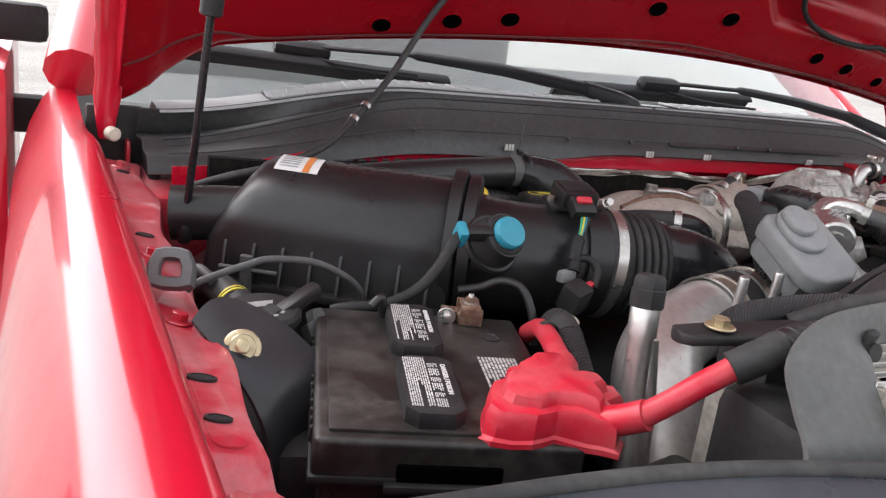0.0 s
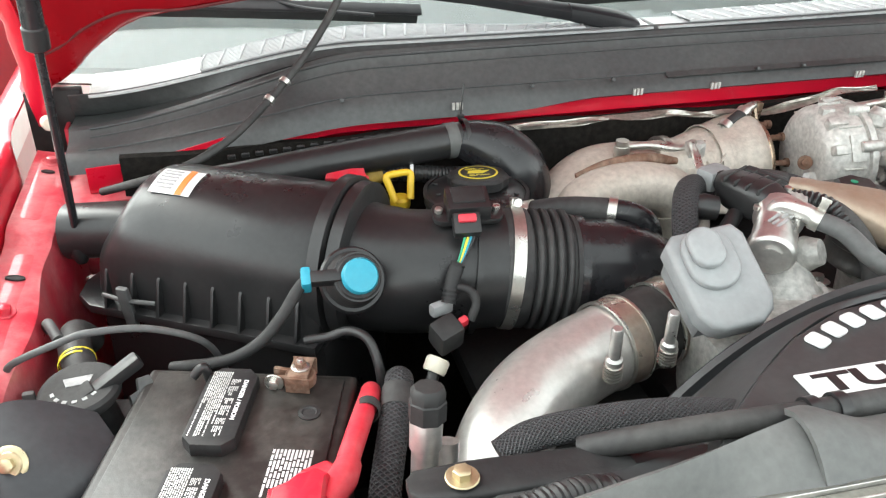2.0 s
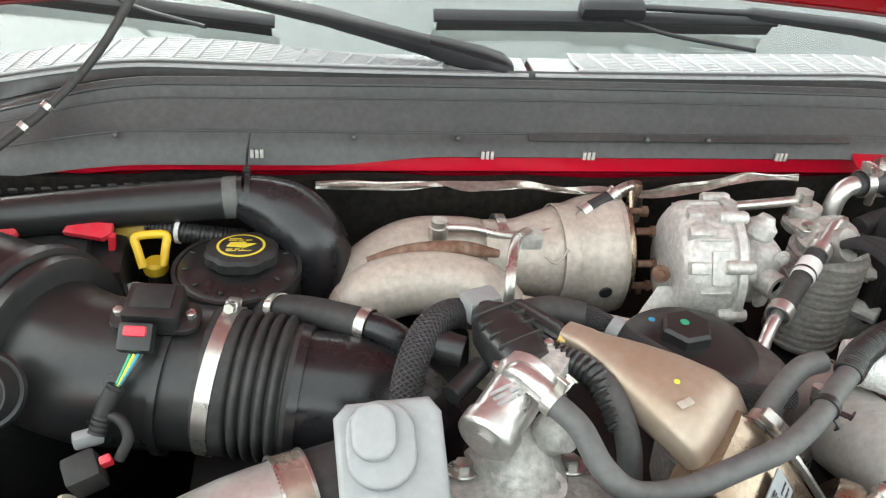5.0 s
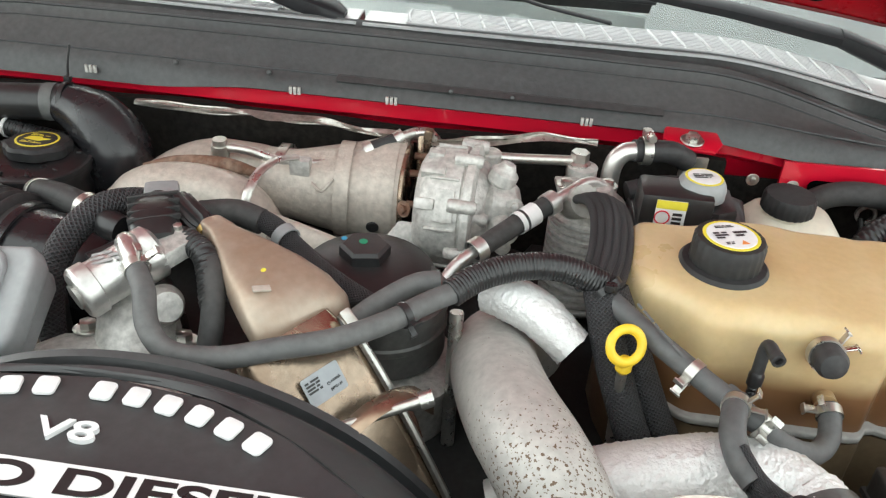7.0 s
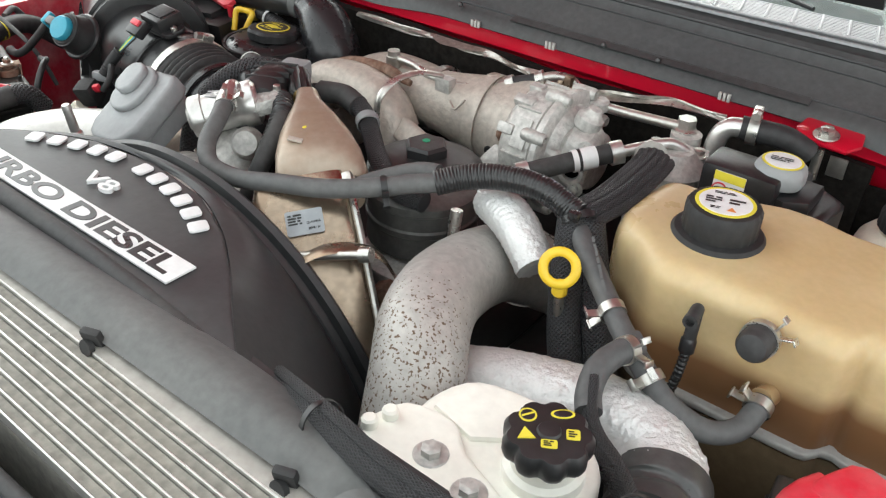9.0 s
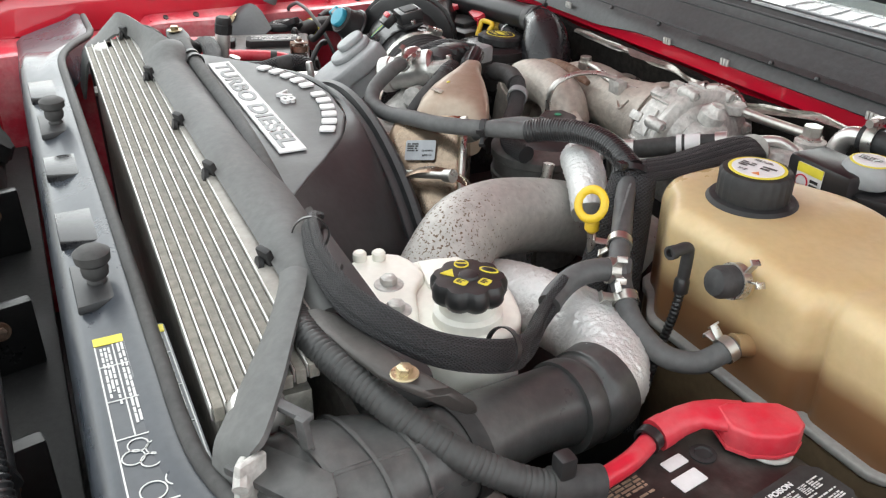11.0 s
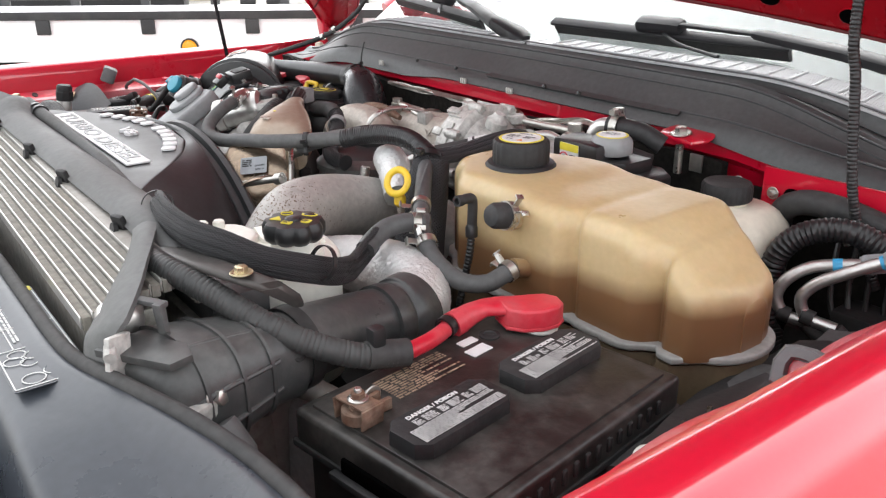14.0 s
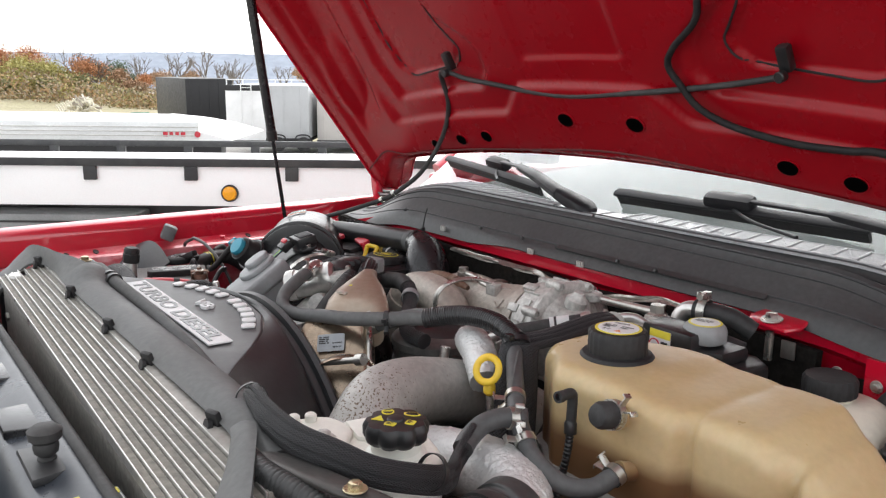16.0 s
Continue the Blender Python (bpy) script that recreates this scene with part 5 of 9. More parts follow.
for k in range(6):
    part("label_line", sheet(lambda u, v: on_lid(u, v, 0.0014), steps(-0.200, -0.180, 2), steps(0.07 + 0.065 * k, 0.095 + 0.065 * k, 2), 0.0003), GREY_INK, ac)
# outlet with sensor, bellows and elbow towards the turbo
it = thing("intake_duct", (-0.33, -0.27, 1.10), "black plastic intake duct with a ribbed rubber bellows", "intake duct")
part("outlet", tube([(-0.470, -0.212, 1.208, 0.066), (-0.440, -0.230, 1.206, 0.064), (-0.405, -0.243, 1.205, 0.0625), (-0.320, -0.257, 1.206, 0.060)], 0.0625, 36, 6), BLACK, it)
part("stop_ring", ring_band((-0.352, -0.254, 1.205), (1, -0.2, -0.1), 0.0610, 0.006, 0.003, 40), BLACK, it)
bw = [(0.0600, 0.0), (0.0612, 0.002), (0.0612, 0.0235), (0.0590, 0.0255)]
for k in range(4):
    z = 0.0265 + 0.0098 * k
    bw += [(0.0545, z), (0.0545, z + 0.0012), (0.0590, z + 0.0022), (0.0618, z + 0.0040), (0.0622, z + 0.0056), (0.0612, z + 0.0074), (0.0580, z + 0.0088)]
bw += [(0.0545, 0.0660), (0.0548, 0.0680), (0.0565, 0.0690), (0.0565, 0.0800), (0.0550, 0.0805)]
part("bellows", lathe(bw, aim((-0.325, -0.2565, 1.206), (0.985, -0.165, -0.075)), 56), RUBBER, it, "black ribbed rubber bellows", 50)
clamp((-0.315, -0.258, 1.2055), (1, -0.2, -0.12), 0.0618, it, 0.012, 70, "hose_clamp")
part("black_band", ring_band((-0.2505, -0.269, 1.200), (1, -0.15, -0.1), 0.0560, 0.008, 0.0012, 40), BLACK_GLOSS, it)
part("elbow", tube([(-0.252, -0.269, 1.200, 0.0535), (-0.235, -0.271, 1.199, 0.053), (-0.205, -0.274, 1.195, 0.053), (-0.175, -0.276, 1.182, 0.051), (-0.160, -0.27, 1.155, 0.051), (-0.155, -0.26, 1.11, 0.050)], 0.07, 32, 8), BLACK_GLOSS, it, "glossy black elbow")

# ---- coolant degas bottle ----
dg = thing("coolant_bottle", (0.49, -0.26, 1.16), "amber translucent coolant bottle, half full and stained", "coolant bottle")
AMBER_TANK = mat("aged_amber_plastic", (0.55, 0.425, 0.24), 0.34, stain=0.6, stain_scale=6, stain_col=(0.47, 0.315, 0.145), grain=0.04, bump=0.03)
AMBER_TANK.node_tree.nodes["Principled BSDF"].inputs["Subsurface Weight"].default_value = 0.18
AMBER_TANK.node_tree.nodes["Principled BSDF"].inputs["Subsurface Radius"].default_value = (0.03, 0.015, 0.006)
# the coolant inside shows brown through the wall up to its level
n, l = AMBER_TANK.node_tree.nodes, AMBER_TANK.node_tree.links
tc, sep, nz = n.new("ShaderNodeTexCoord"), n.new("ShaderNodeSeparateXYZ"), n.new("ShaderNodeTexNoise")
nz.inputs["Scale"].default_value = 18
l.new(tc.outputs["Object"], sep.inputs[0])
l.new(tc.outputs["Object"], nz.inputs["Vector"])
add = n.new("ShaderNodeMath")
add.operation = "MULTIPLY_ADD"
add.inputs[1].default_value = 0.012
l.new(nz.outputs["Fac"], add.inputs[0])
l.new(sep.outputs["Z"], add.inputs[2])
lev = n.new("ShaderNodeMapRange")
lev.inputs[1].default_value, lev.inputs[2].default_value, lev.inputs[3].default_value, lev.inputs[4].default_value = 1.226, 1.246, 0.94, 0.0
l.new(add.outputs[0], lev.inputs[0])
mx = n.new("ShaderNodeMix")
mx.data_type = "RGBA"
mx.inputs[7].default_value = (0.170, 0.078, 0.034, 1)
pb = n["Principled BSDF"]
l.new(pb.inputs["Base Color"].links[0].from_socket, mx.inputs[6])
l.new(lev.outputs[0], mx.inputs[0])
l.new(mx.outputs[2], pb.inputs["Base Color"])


def bottle_top(x):
    """The height of the bottle's shoulder along its length: it steps down towards the wing."""
    return 1.290 - 0.004 * smooth(0.43, 0.47, x) - 0.018 * smooth(0.572, 0.612, x) - 0.020 * smooth(0.608, 0.645, x) - 0.0015 * math.exp(-((x - 0.518) / 0.010) ** 2)


def bottle_front(x):
    groove = 0.009 * math.exp(-((x - 0.518) / 0.006) ** 2) + 0.010 * math.exp(-((x - 0.606) / 0.006) ** 2)
    return -0.318 - 0.030 * smooth(0.32, 0.37, x) + 0.012 * smooth(0.50, 0.53, x) + 0.014 * smooth(0.58, 0.61, x) + 0.010 * smooth(0.64, 0.655, x) + groove


def bottle_back(x):
    return -0.205 + 0.02 * smooth(0.35, 0.42, x) - 0.025 * smooth(0.56, 0.64, x)


X0, X1 = 0.298, 0.662


def bottle_ring(x):
    """An upright section across the bottle: straight walls, rounded shoulders, both ends rounded in plan."""
    f, b, t = bottle_front(x), bottle_back(x), bottle_top(x)
    c, h = (f + b) / 2, (b - f) / 2
    e, r = 0.0, 0.020
    for gap, reach in ((x - X0, 0.030), (X1 - x, 0.030)):
        if gap < reach:
            e = max(e, 1 - gap / reach)
    h *= max(0.30, math.sqrt(max(0.0, 1 - e ** 2.4)))
    t -= 0.018 * e ** 3
    r = min(r, h * 0.8)
    ring = [(x, c - h, 1.181 + (t - r - 1.181) * k / 8) for k in range(8)]
    ring += [(x, c - h + r - r * math.cos(math.pi * k / 16), t - r + r * math.sin(math.pi * k / 16)) for k in range(9)]
    ring += [(x, c + (h - r) * (k - 3) / 3, t + 0.0012 * (1 - ((k - 3) / 3) ** 2)) for k in range(1, 6)]
    ring += [(x, c + h - r + r * math.sin(math.pi * k / 16), t - r + r * math.cos(math.pi * k / 16)) for k in range(9)]
    return ring + [(x, c + h, t - r + (1.181 - t + r) * k / 8) for k in range(1, 9)]


xs = [X0 + 0.030 * (k / 10) ** 2 for k in range(10)] + steps(X0 + 0.030, X1 - 0.030, 90) + [X1 - 0.030 * (k / 10) ** 2 for k in range(9, -1, -1)]
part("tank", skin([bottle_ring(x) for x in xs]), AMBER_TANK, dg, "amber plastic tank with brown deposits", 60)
o = [(x, bottle_front(x) - 0.008) for x in steps(0.320, 0.632, 40)]
o += [(0.634 + 0.038 * math.sin(a), -0.258 - 0.052 * math.cos(a)) for a in steps(radians(22), radians(160), 14)]
o += [(0.62, -0.190), (0.52, -0.176), (0.40, -0.174), (0.33, -0.186), (0.300, -0.21), (0.291, -0.25), (0.296, -0.29), (0.306, -0.315)]
part("seam_flange", slab(o, 1.178, 1.185, None, 0.0025, 3), mat("pale_seam_plastic", (0.34, 0.335, 0.32), 0.42, stain=0.4, stain_col=(0.22, 0.21, 0.19)), dg, "pale grey moulded seam flange", 50)
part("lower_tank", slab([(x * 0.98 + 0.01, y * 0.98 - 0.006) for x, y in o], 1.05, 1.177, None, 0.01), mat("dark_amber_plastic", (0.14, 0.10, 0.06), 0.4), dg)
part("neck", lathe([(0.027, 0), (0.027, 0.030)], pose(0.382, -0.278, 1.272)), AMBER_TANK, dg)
cap = part("cap", lathe([(0.0290, 0.006), (0.0295, 0.010), (0.0300, 0.012), (0.0300, 0.032), (0.028, 0.035), (0.024, 0.0355)], pose(0.382, -0.278, 1.283), 96, lobes=24, depth=0.03), BLACK_MATT, dg, "black ribbed screw cap")
part("cap_skirt", lathe([(0.0350, 0), (0.0370, 0.002), (0.0375, 0.008), (0.0350, 0.011), (0.0300, 0.012)], pose(0.382, -0.278, 1.283), 48), BLACK_MATT, cap)
capm = pose(0.382, -0.278, 1.3187, 0, 0, 18) @ Matrix.Scale(0.86, 4)
part("cap_label", disc(0.0275, 0.0008, capm, 40), YELLOW_LABEL, cap, "yellow warning disc with a reflection painted white")
# white disc stands in for the sky's reflection on the cap face
part("cap_field", disc(0.0242, 0.0012, capm, 40), WHITE_INK, cap)
bars(capm @ pose(-0.010, 0, 0.0012), 0.016, 0.013, 3, BLACK, cap, 4)
bars(capm @ pose(0.011, 0.001, 0.0012), 0.016, 0.011, 2, BLACK, cap, 14)
bars(capm @ pose(0, 0.015, 0.0012), 0.022, 0.005, 2, BLACK, cap, 6)
part("cap_sign", slab([(-0.004, -0.003), (0.004, -0.003), (0, 0.004)], 0.0012, 0.0016, capm @ pose(0.006, -0.014, 0), 0), ORANGE_LABEL, cap)
bars(capm @ pose(-0.008, -0.014, 0.0012), 0.010, 0.005, 2, BLACK, cap, 7)
# moulded print on the shoulder and side
for i in range(5):
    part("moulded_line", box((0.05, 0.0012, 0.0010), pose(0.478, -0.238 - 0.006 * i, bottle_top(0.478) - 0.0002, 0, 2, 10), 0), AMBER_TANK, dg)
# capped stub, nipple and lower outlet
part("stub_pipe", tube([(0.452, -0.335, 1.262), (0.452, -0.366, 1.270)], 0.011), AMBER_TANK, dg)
part("stub_cap", lathe([(0.0115, 0), (0.0125, 0.006), (0.0125, 0.022), (0.010, 0.027), (0.005, 0.029)], aim((0.452, -0.352, 1.268), (0, -1, 0.22))), RUBBER, dg, "black rubber stub cap")
spring_clip((0.452, -0.358, 1.2695), (0, -1, 0.22), 0.0127, dg, 40)
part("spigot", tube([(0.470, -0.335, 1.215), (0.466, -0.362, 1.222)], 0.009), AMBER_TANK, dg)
lv = thing("level_sensor_lead", (0.405, -0.362, 1.16), "black elbow plug on a thin corrugated lead", "sensor")
part("plug", tube([(0.405, -0.3625, 1.246), (0.405, -0.3618, 1.268), (0.406, -0.3650, 1.2765), (0.408, -0.3800, 1.2775)], 0.0050, 14, 6), RUBBER, lv)
part("plug_tip", ring_band((0.4082, -0.3815, 1.2775), (0.1, -1, 0.05), 0.0034, 0.006, 0.0022, 16), RUBBER, lv)
part("plug_foot", lathe([(0.0062, 0), (0.0062, 0.010), (0.0045, 0.013)], pose(0.405, -0.3630, 1.236), 14), BLACK, lv)
part("lead", tube([(0.405, -0.363, 1.238), (0.404, -0.365, 1.215), (0.400, -0.370, 1.18), (0.394, -0.378, 1.12)], 0.0036, 10, ripple=0.0012, pitch=0.004), BLACK, lv)

# ---- engine top ----
block = thing("engine_block", (0, -0.25, 0.75), "engine top below the pipework, coloured dark for its shade", "engine")
# valley and head covers are near black to imitate crevice shade
part("valley", box((0.42, 0.46, 0.20), pose(0.02, -0.24, 1.02), 0.02), BLACK_MATT, block)
part("left_head_cover", box((0.16, 0.50, 0.10), pose(-0.27, -0.24, 1.06, 0, -18), 0.03), BLACK_MATT, block)
part("right_head_cover", box((0.16, 0.50, 0.10), pose(0.29, -0.24, 1.06, 0, 18), 0.03), BLACK_MATT, block)

# turbocharger, lying across the back of the engine
tb = thing("turbocharger", (0.0, -0.08, 1.10), "tan heat-stained turbocharger with a cast aluminium compressor", "turbocharger")
part("turbine_housing", tube([(-0.070, -0.085, 1.212, 0.038), (-0.045, -0.085, 1.212, 0.038), (-0.020, -0.080, 1.209, 0.043), (0.015, -0.068, 1.203, 0.052), (0.045, -0.060, 1.198, 0.062), (0.070, -0.057, 1.197, 0.066), (0.082, -0.057, 1.197, 0.064)], 0.06, 36, 8), IRON, tb, "tan steel turbine housing", 60)
# black disc painted as the dark of a hole
part("scar_hole", disc(0.0070, 0.003, aim((0.056, -0.1225, 1.191), (0.05, -0.98, -0.10))), BLACK_MATT, tb)
part("downpipe", tube([(-0.052, -0.080, 1.206, 0.037), (-0.095, -0.072, 1.208, 0.038), (-0.145, -0.075, 1.204, 0.040), (-0.185, -0.090, 1.180, 0.041), (-0.203, -0.105, 1.140, 0.041), (-0.205, -0.115, 1.06, 0.041)], 0.046, 32, 10), IRON, tb, "tan exhaust elbow", 60)
part("shield_fold", tube([(-0.190, -0.128, 1.236, 0.004), (-0.15, -0.128, 1.247, 0.007), (-0.10, -0.128, 1.249, 0.008), (-0.062, -0.128, 1.243, 0.004)], 0.008, 14, 8), RUST, tb, "rusty fold of the heat shield")
part("uppipe", tube([(-0.210, -0.158, 1.130, 0.028), (-0.204, -0.155, 1.180, 0.029), (-0.186, -0.152, 1.212, 0.030), (-0.150, -0.150, 1.224, 0.030), (-0.108, -0.150, 1.223, 0.030), (-0.076, -0.154, 1.210, 0.031), (-0.060, -0.160, 1.176, 0.031), (-0.056, -0.165, 1.11, 0.031)], 0.030, 30, 10), IRON, tb, "", 60)
for q, ax, w in (((-0.196, -0.1535, 1.197), (0.5, 0.1, 0.85), 0.012), ((-0.067, -0.157, 1.196), (0.45, -0.15, -0.9), 0.012)):
    part("pipe_bead", ring_band(q, ax, 0.0295, w, 0.0032, 30), IRON, tb)
part("v_clamp", ring_band((-0.052, -0.078, 1.209), (1, 0, 0), 0.0390, 0.010, 0.004, 36), STEEL, tb, "bright band clamp")
bm = skin([oval(c, u, v, a, b, 4, 20) for c, u, v, a, b in (((-0.050, -0.166, 1.205), (0.5, 0.4, 0.7), (0, -0.9, 0.4), 0.016, 0.006), ((-0.015, -0.180, 1.206), (0.5, 0.4, 0.7), (0, -0.9, 0.4), 0.015, 0.006), ((0.025, -0.198, 1.206), (0.4, 0.4, 0.8), (0, -0.9, 0.4), 0.014, 0.006), ((0.070, -0.220, 1.204), (0.3, 0.4, 0.85), (0, -0.9, 0.4), 0.018, 0.006))])
part("stay", bm, IRON, tb, "cast stay below the turbine", 50)
part("dent_ring", ring_band((0.016, -0.068, 1.203), (1, 0.06, -0.02), 0.0525, 0.016, 0.0016, 40), IRON, tb)
part("weld_seam", tube([(-0.012, -0.116, 1.232), (0.000, -0.120, 1.226), (0.012, -0.117, 1.240)], 0.0016, 6), IRON, tb)
part("gap_plate", disc(0.055, 0.006, aim((0.080, -0.065, 1.204), (1, 0, 0)), 40), BRONZE, tb, "brassy end plate")
for a in (20, 75, 120, 165, 205, 250):
    q = Vector((0.090, -0.065 + 0.044 * math.cos(radians(a)), 1.204 + 0.044 * math.sin(radians(a))))
    part("stud", lathe([(0.004, 0), (0.004, 0.016), (0.006, 0.016), (0.006, 0.022)], aim(q, (1, 0, 0)), 8), RUST, tb)
CM = aim((0.108, -0.132, 1.232), (1, -0.06, 0.02)) @ Matrix.Scale(0.82, 4)
comp = part("compressor", lathe([(0.030, 0), (0.058, 0.000), (0.064, 0.003), (0.072, 0.010), (0.0775, 0.018), (0.0785, 0.026), (0.0785, 0.056), (0.0760, 0.0575), (0.0760, 0.060), (0.0820, 0.061), (0.0825, 0.070), (0.0800, 0.072), (0.066, 0.074), (0.060, 0.082), (0.046, 0.092), (0.038, 0.094), (0.038, 0.112), (0.034, 0.114)], CM, 56), CAST, tb, "cast aluminium compressor housing", 32)
for k in range(8):
    a = radians(14 + 45 * k)
    part("boss", lathe([(0.0075, 0), (0.0085, 0.003), (0.0085, 0.030), (0.0065, 0.034), (0.0045, 0.034), (0.0045, 0.030)], CM @ pose(0.0800 * math.cos(a), 0.0800 * math.sin(a), 0.044), 12), CAST, comp)
    part("web", box((0.010, 0.003, 0.036), CM @ pose(0, 0, 0, 0, 0, math.degrees(a) + 22) @ pose(0.0770, 0, 0.036), 0.001, 1), CAST, comp)
for k, (a, z, l) in enumerate(((118, 0.006, 0.030), (96, 0.010, 0.020), (150, 0.004, 0.024))):
    part("lug", box((0.016, 0.014, l), CM @ pose(0, 0, 0, 0, 0, a) @ pose(0.074, 0, z + l / 2), 0.003), CAST, comp)
part("cast_plate", box((0.003, 0.040, 0.022), CM @ pose(0, 0, 0, 0, 0, 150) @ pose(0.0790, 0, 0.040), 0.001), CAST, comp)
# foot and stays on the turbine side
part("foot", skin([oval(c, (1, 0, 0), (0, 0.7, 0.7), a, b, 4, 16) for c, a, b in (((0.086, -0.180, 1.172), 0.022, 0.006), ((0.090, -0.178, 1.200), 0.018, 0.007), ((0.098, -0.170, 1.222), 0.010, 0.008))]), CAST, tb, "ribbed cast foot", 50)
for k in range(3):
    part("foot_rib", box((0.004, 0.010, 0.040), pose(0.076 + 0.010 * k, -0.186, 1.190, 12, 8, 0), 0.001, 1), CAST, tb)
bolt((0.094, -0.158, 1.238), (-0.5, -0.8, 0.3), 0.0050, tb, RUST)
# vane actuator on the far side
AC = Matrix.Translation((0.186, -0.150, 1.240)) @ pose(0, 0, 0, 6, 10, 10)
part("actuator", skin([[AC @ p for p in oval((x, 0, 0), (0, 1, 0), (0, 0, 1), a, b, 3.2, 24)] for x, a, b in ((-0.018, 0.020, 0.026), (-0.012, 0.026, 0.034), (0.010, 0.026, 0.036), (0.018, 0.022, 0.030), (0.020, 0.016, 0.022))]), CAST, tb, "cast actuator block", 40)
part("actuator_head", lathe([(0.012, 0), (0.0145, 0.003), (0.0145, 0.014), (0.010, 0.018), (0.007, 0.024)], AC @ pose(-0.004, 0.006, 0.032, -8, 10, 0), 20), CAST, tb)
part("actuator_port", lathe([(0.013, 0), (0.013, 0.020), (0.0085, 0.020), (0.0085, 0.010)], AC @ aim((0.002, -0.022, 0.004), (0.2, -1, 0.15)), 20), CAST, tb)
# near-black disc stands in for the shade inside the port
part("port_shade", disc(0.0085, 0.004, AC @ aim((0.0045, -0.033, 0.0057), (0.2, -1, 0.15))), HOLE_SHADE, tb)
part("actuator_arm", tube([AC @ Vector(q) for q in ((-0.062, -0.020, 0.010), (-0.040, -0.024, 0.009), (-0.014, -0.024, 0.006))], 0.0075, 12), CAST, tb)
for q in ((0.010, -0.022, 0.028), (0.012, -0.024, -0.022), (-0.016, -0.024, -0.026)):
    bolt(AC @ Vector(q), (0.1, -1, 0.1), 0.0050, tb, CAST)
part("lever", box((0.010, 0.012, 0.075), pose(0.098, -0.035, 1.235, 0, 8, 0), 0.003), BRONZE, tb)
part("lever_rod", tube([(0.094, -0.040, 1.265), (0.098, -0.060, 1.215), (0.100, -0.070, 1.175)], 0.004, 8), BRONZE, tb)

ol = thing("oil_feed_line", (-0.117, -0.10, 1.25), "bright steel oil feed line over the turbocharger", "pipe")
part("banjo", lathe([(0.009, 0), (0.010, 0.003), (0.010, 0.014), (0.008, 0.014), (0.008, 0.021)], pose(-0.118, -0.094, 1.240), 12), STEEL, ol)
part("line", tube([(-0.120, -0.092, 1.251), (-0.085, -0.096, 1.252), (-0.050, -0.100, 1.246), (-0.010, -0.092, 1.244), (0.020, -0.076, 1.247), (0.042, -0.063, 1.254)], 0.0052, 10), STEEL, ol)
part("sleeve", tube([(0.038, -0.064, 1.2525), (0.074, -0.048, 1.264)], 0.0078, 12), RUBBER, ol)
for q in ((0.040, -0.063, 1.253), (0.072, -0.049, 1.2635)):
    part("ferrule", ring_band(q, (0.8, 0.4, 0.45), 0.0082, 0.010), STEEL, ol)
part("tail", tube([(0.070, -0.050, 1.263), (0.088, -0.040, 1.268), (0.104, -0.028, 1.262), (0.114, -0.016, 1.240), (0.118, -0.01, 1.21)], 0.0062, 10), STEEL, ol)
part("bracket", box((0.022, 0.014, 0.018), pose(-0.026, -0.106, 1.246), 0.002), CAST, ol)
part("loop", tube([(-0.030, -0.106, 1.256), (-0.046, -0.130, 1.262), (-0.056, -0.160, 1.260), (-0.061, -0.184, 1.246), (-0.062, -0.190, 1.220), (-0.060, -0.188, 1.19)], 0.0052, 12, flat=0.6), STEEL, ol)

fl = thing("hydraulic_line", (0.268, -0.085, 1.27), "steel line with a hex fitting", "pipe")
part("line", tube([(0.165, -0.098, 1.278), (0.20, -0.090, 1.275), (0.262, -0.080, 1.275)], 0.0055, 10), STEEL, fl)
part("fitting", lathe([(0.012, 0), (0.013, 0.006), (0.013, 0.018), (0.010, 0.020), (0.010, 0.030)], pose(0.268, -0.080, 1.256), 6), STEEL, fl)
part("eye", disc(0.012, 0.012, pose(0.174, -0.098, 1.272)), CAST, fl)

hc = thing("hydraulic_cooler", (0.278, -0.105, 1.12), "ribbed cast aluminium hydraulic cooler", "cooler")
prof = [(0.036, 0)]
for k in range(13):
    z = 0.006 + 0.0085 * k
    prof += [(0.040, z), (0.040, z + 0.003), (0.035, z + 0.0042), (0.035, z + 0.0078)]
part("ribbed_body", lathe(prof + [(0.036, 0.122), (0.026, 0.130), (0.018, 0.140)], pose(0.281, -0.132, 1.135), 36), CAST, hc, "", 30)
part("mount_ear", box((0.060, 0.030, 0.006), pose(0.275, -0.112, 1.262, 4, 0, 8), 0.002), CAST, hc)
for q in ((0.255, -0.120, 1.266), (0.298, -0.112, 1.266)):
    bolt(q, (0, 0, 1), 0.006, hc)
part("neck", lathe([(0.016, 0), (0.020, 0.004), (0.020, 0.010), (0.016, 0.014), (0.016, 0.030)], pose(0.272, -0.085, 1.242)), CAST, hc)
part("elbow_pipe", tube([(0.302, -0.085, 1.245), (0.303, -0.083, 1.275), (0.312, -0.080, 1.290), (0.330, -0.076, 1.293)], 0.010, 14), ALU, hc)
part("return_hose", tube([(0.322, -0.078, 1.293), (0.345, -0.071, 1.292), (0.365, -0.062, 1.288), (0.385, -0.05, 1.275)], 0.0120, 14), RUBBER, hc)
clamp((0.334, -0.075, 1.293), (1, 0.2, 0), 0.0138, hc)
part("second_hose", tube([(0.318, -0.115, 1.262), (0.345, -0.108, 1.268), (0.375, -0.10, 1.268), (0.40, -0.09, 1.262)], 0.012, 14), RUBBER, hc)
part("nut", lathe([(0.010, 0), (0.010, 0.020), (0.007, 0.020), (0.007, 0.034)], aim((0.300, -0.145, 1.232), (0.9, -0.4, 0)), 6), CAST, hc)
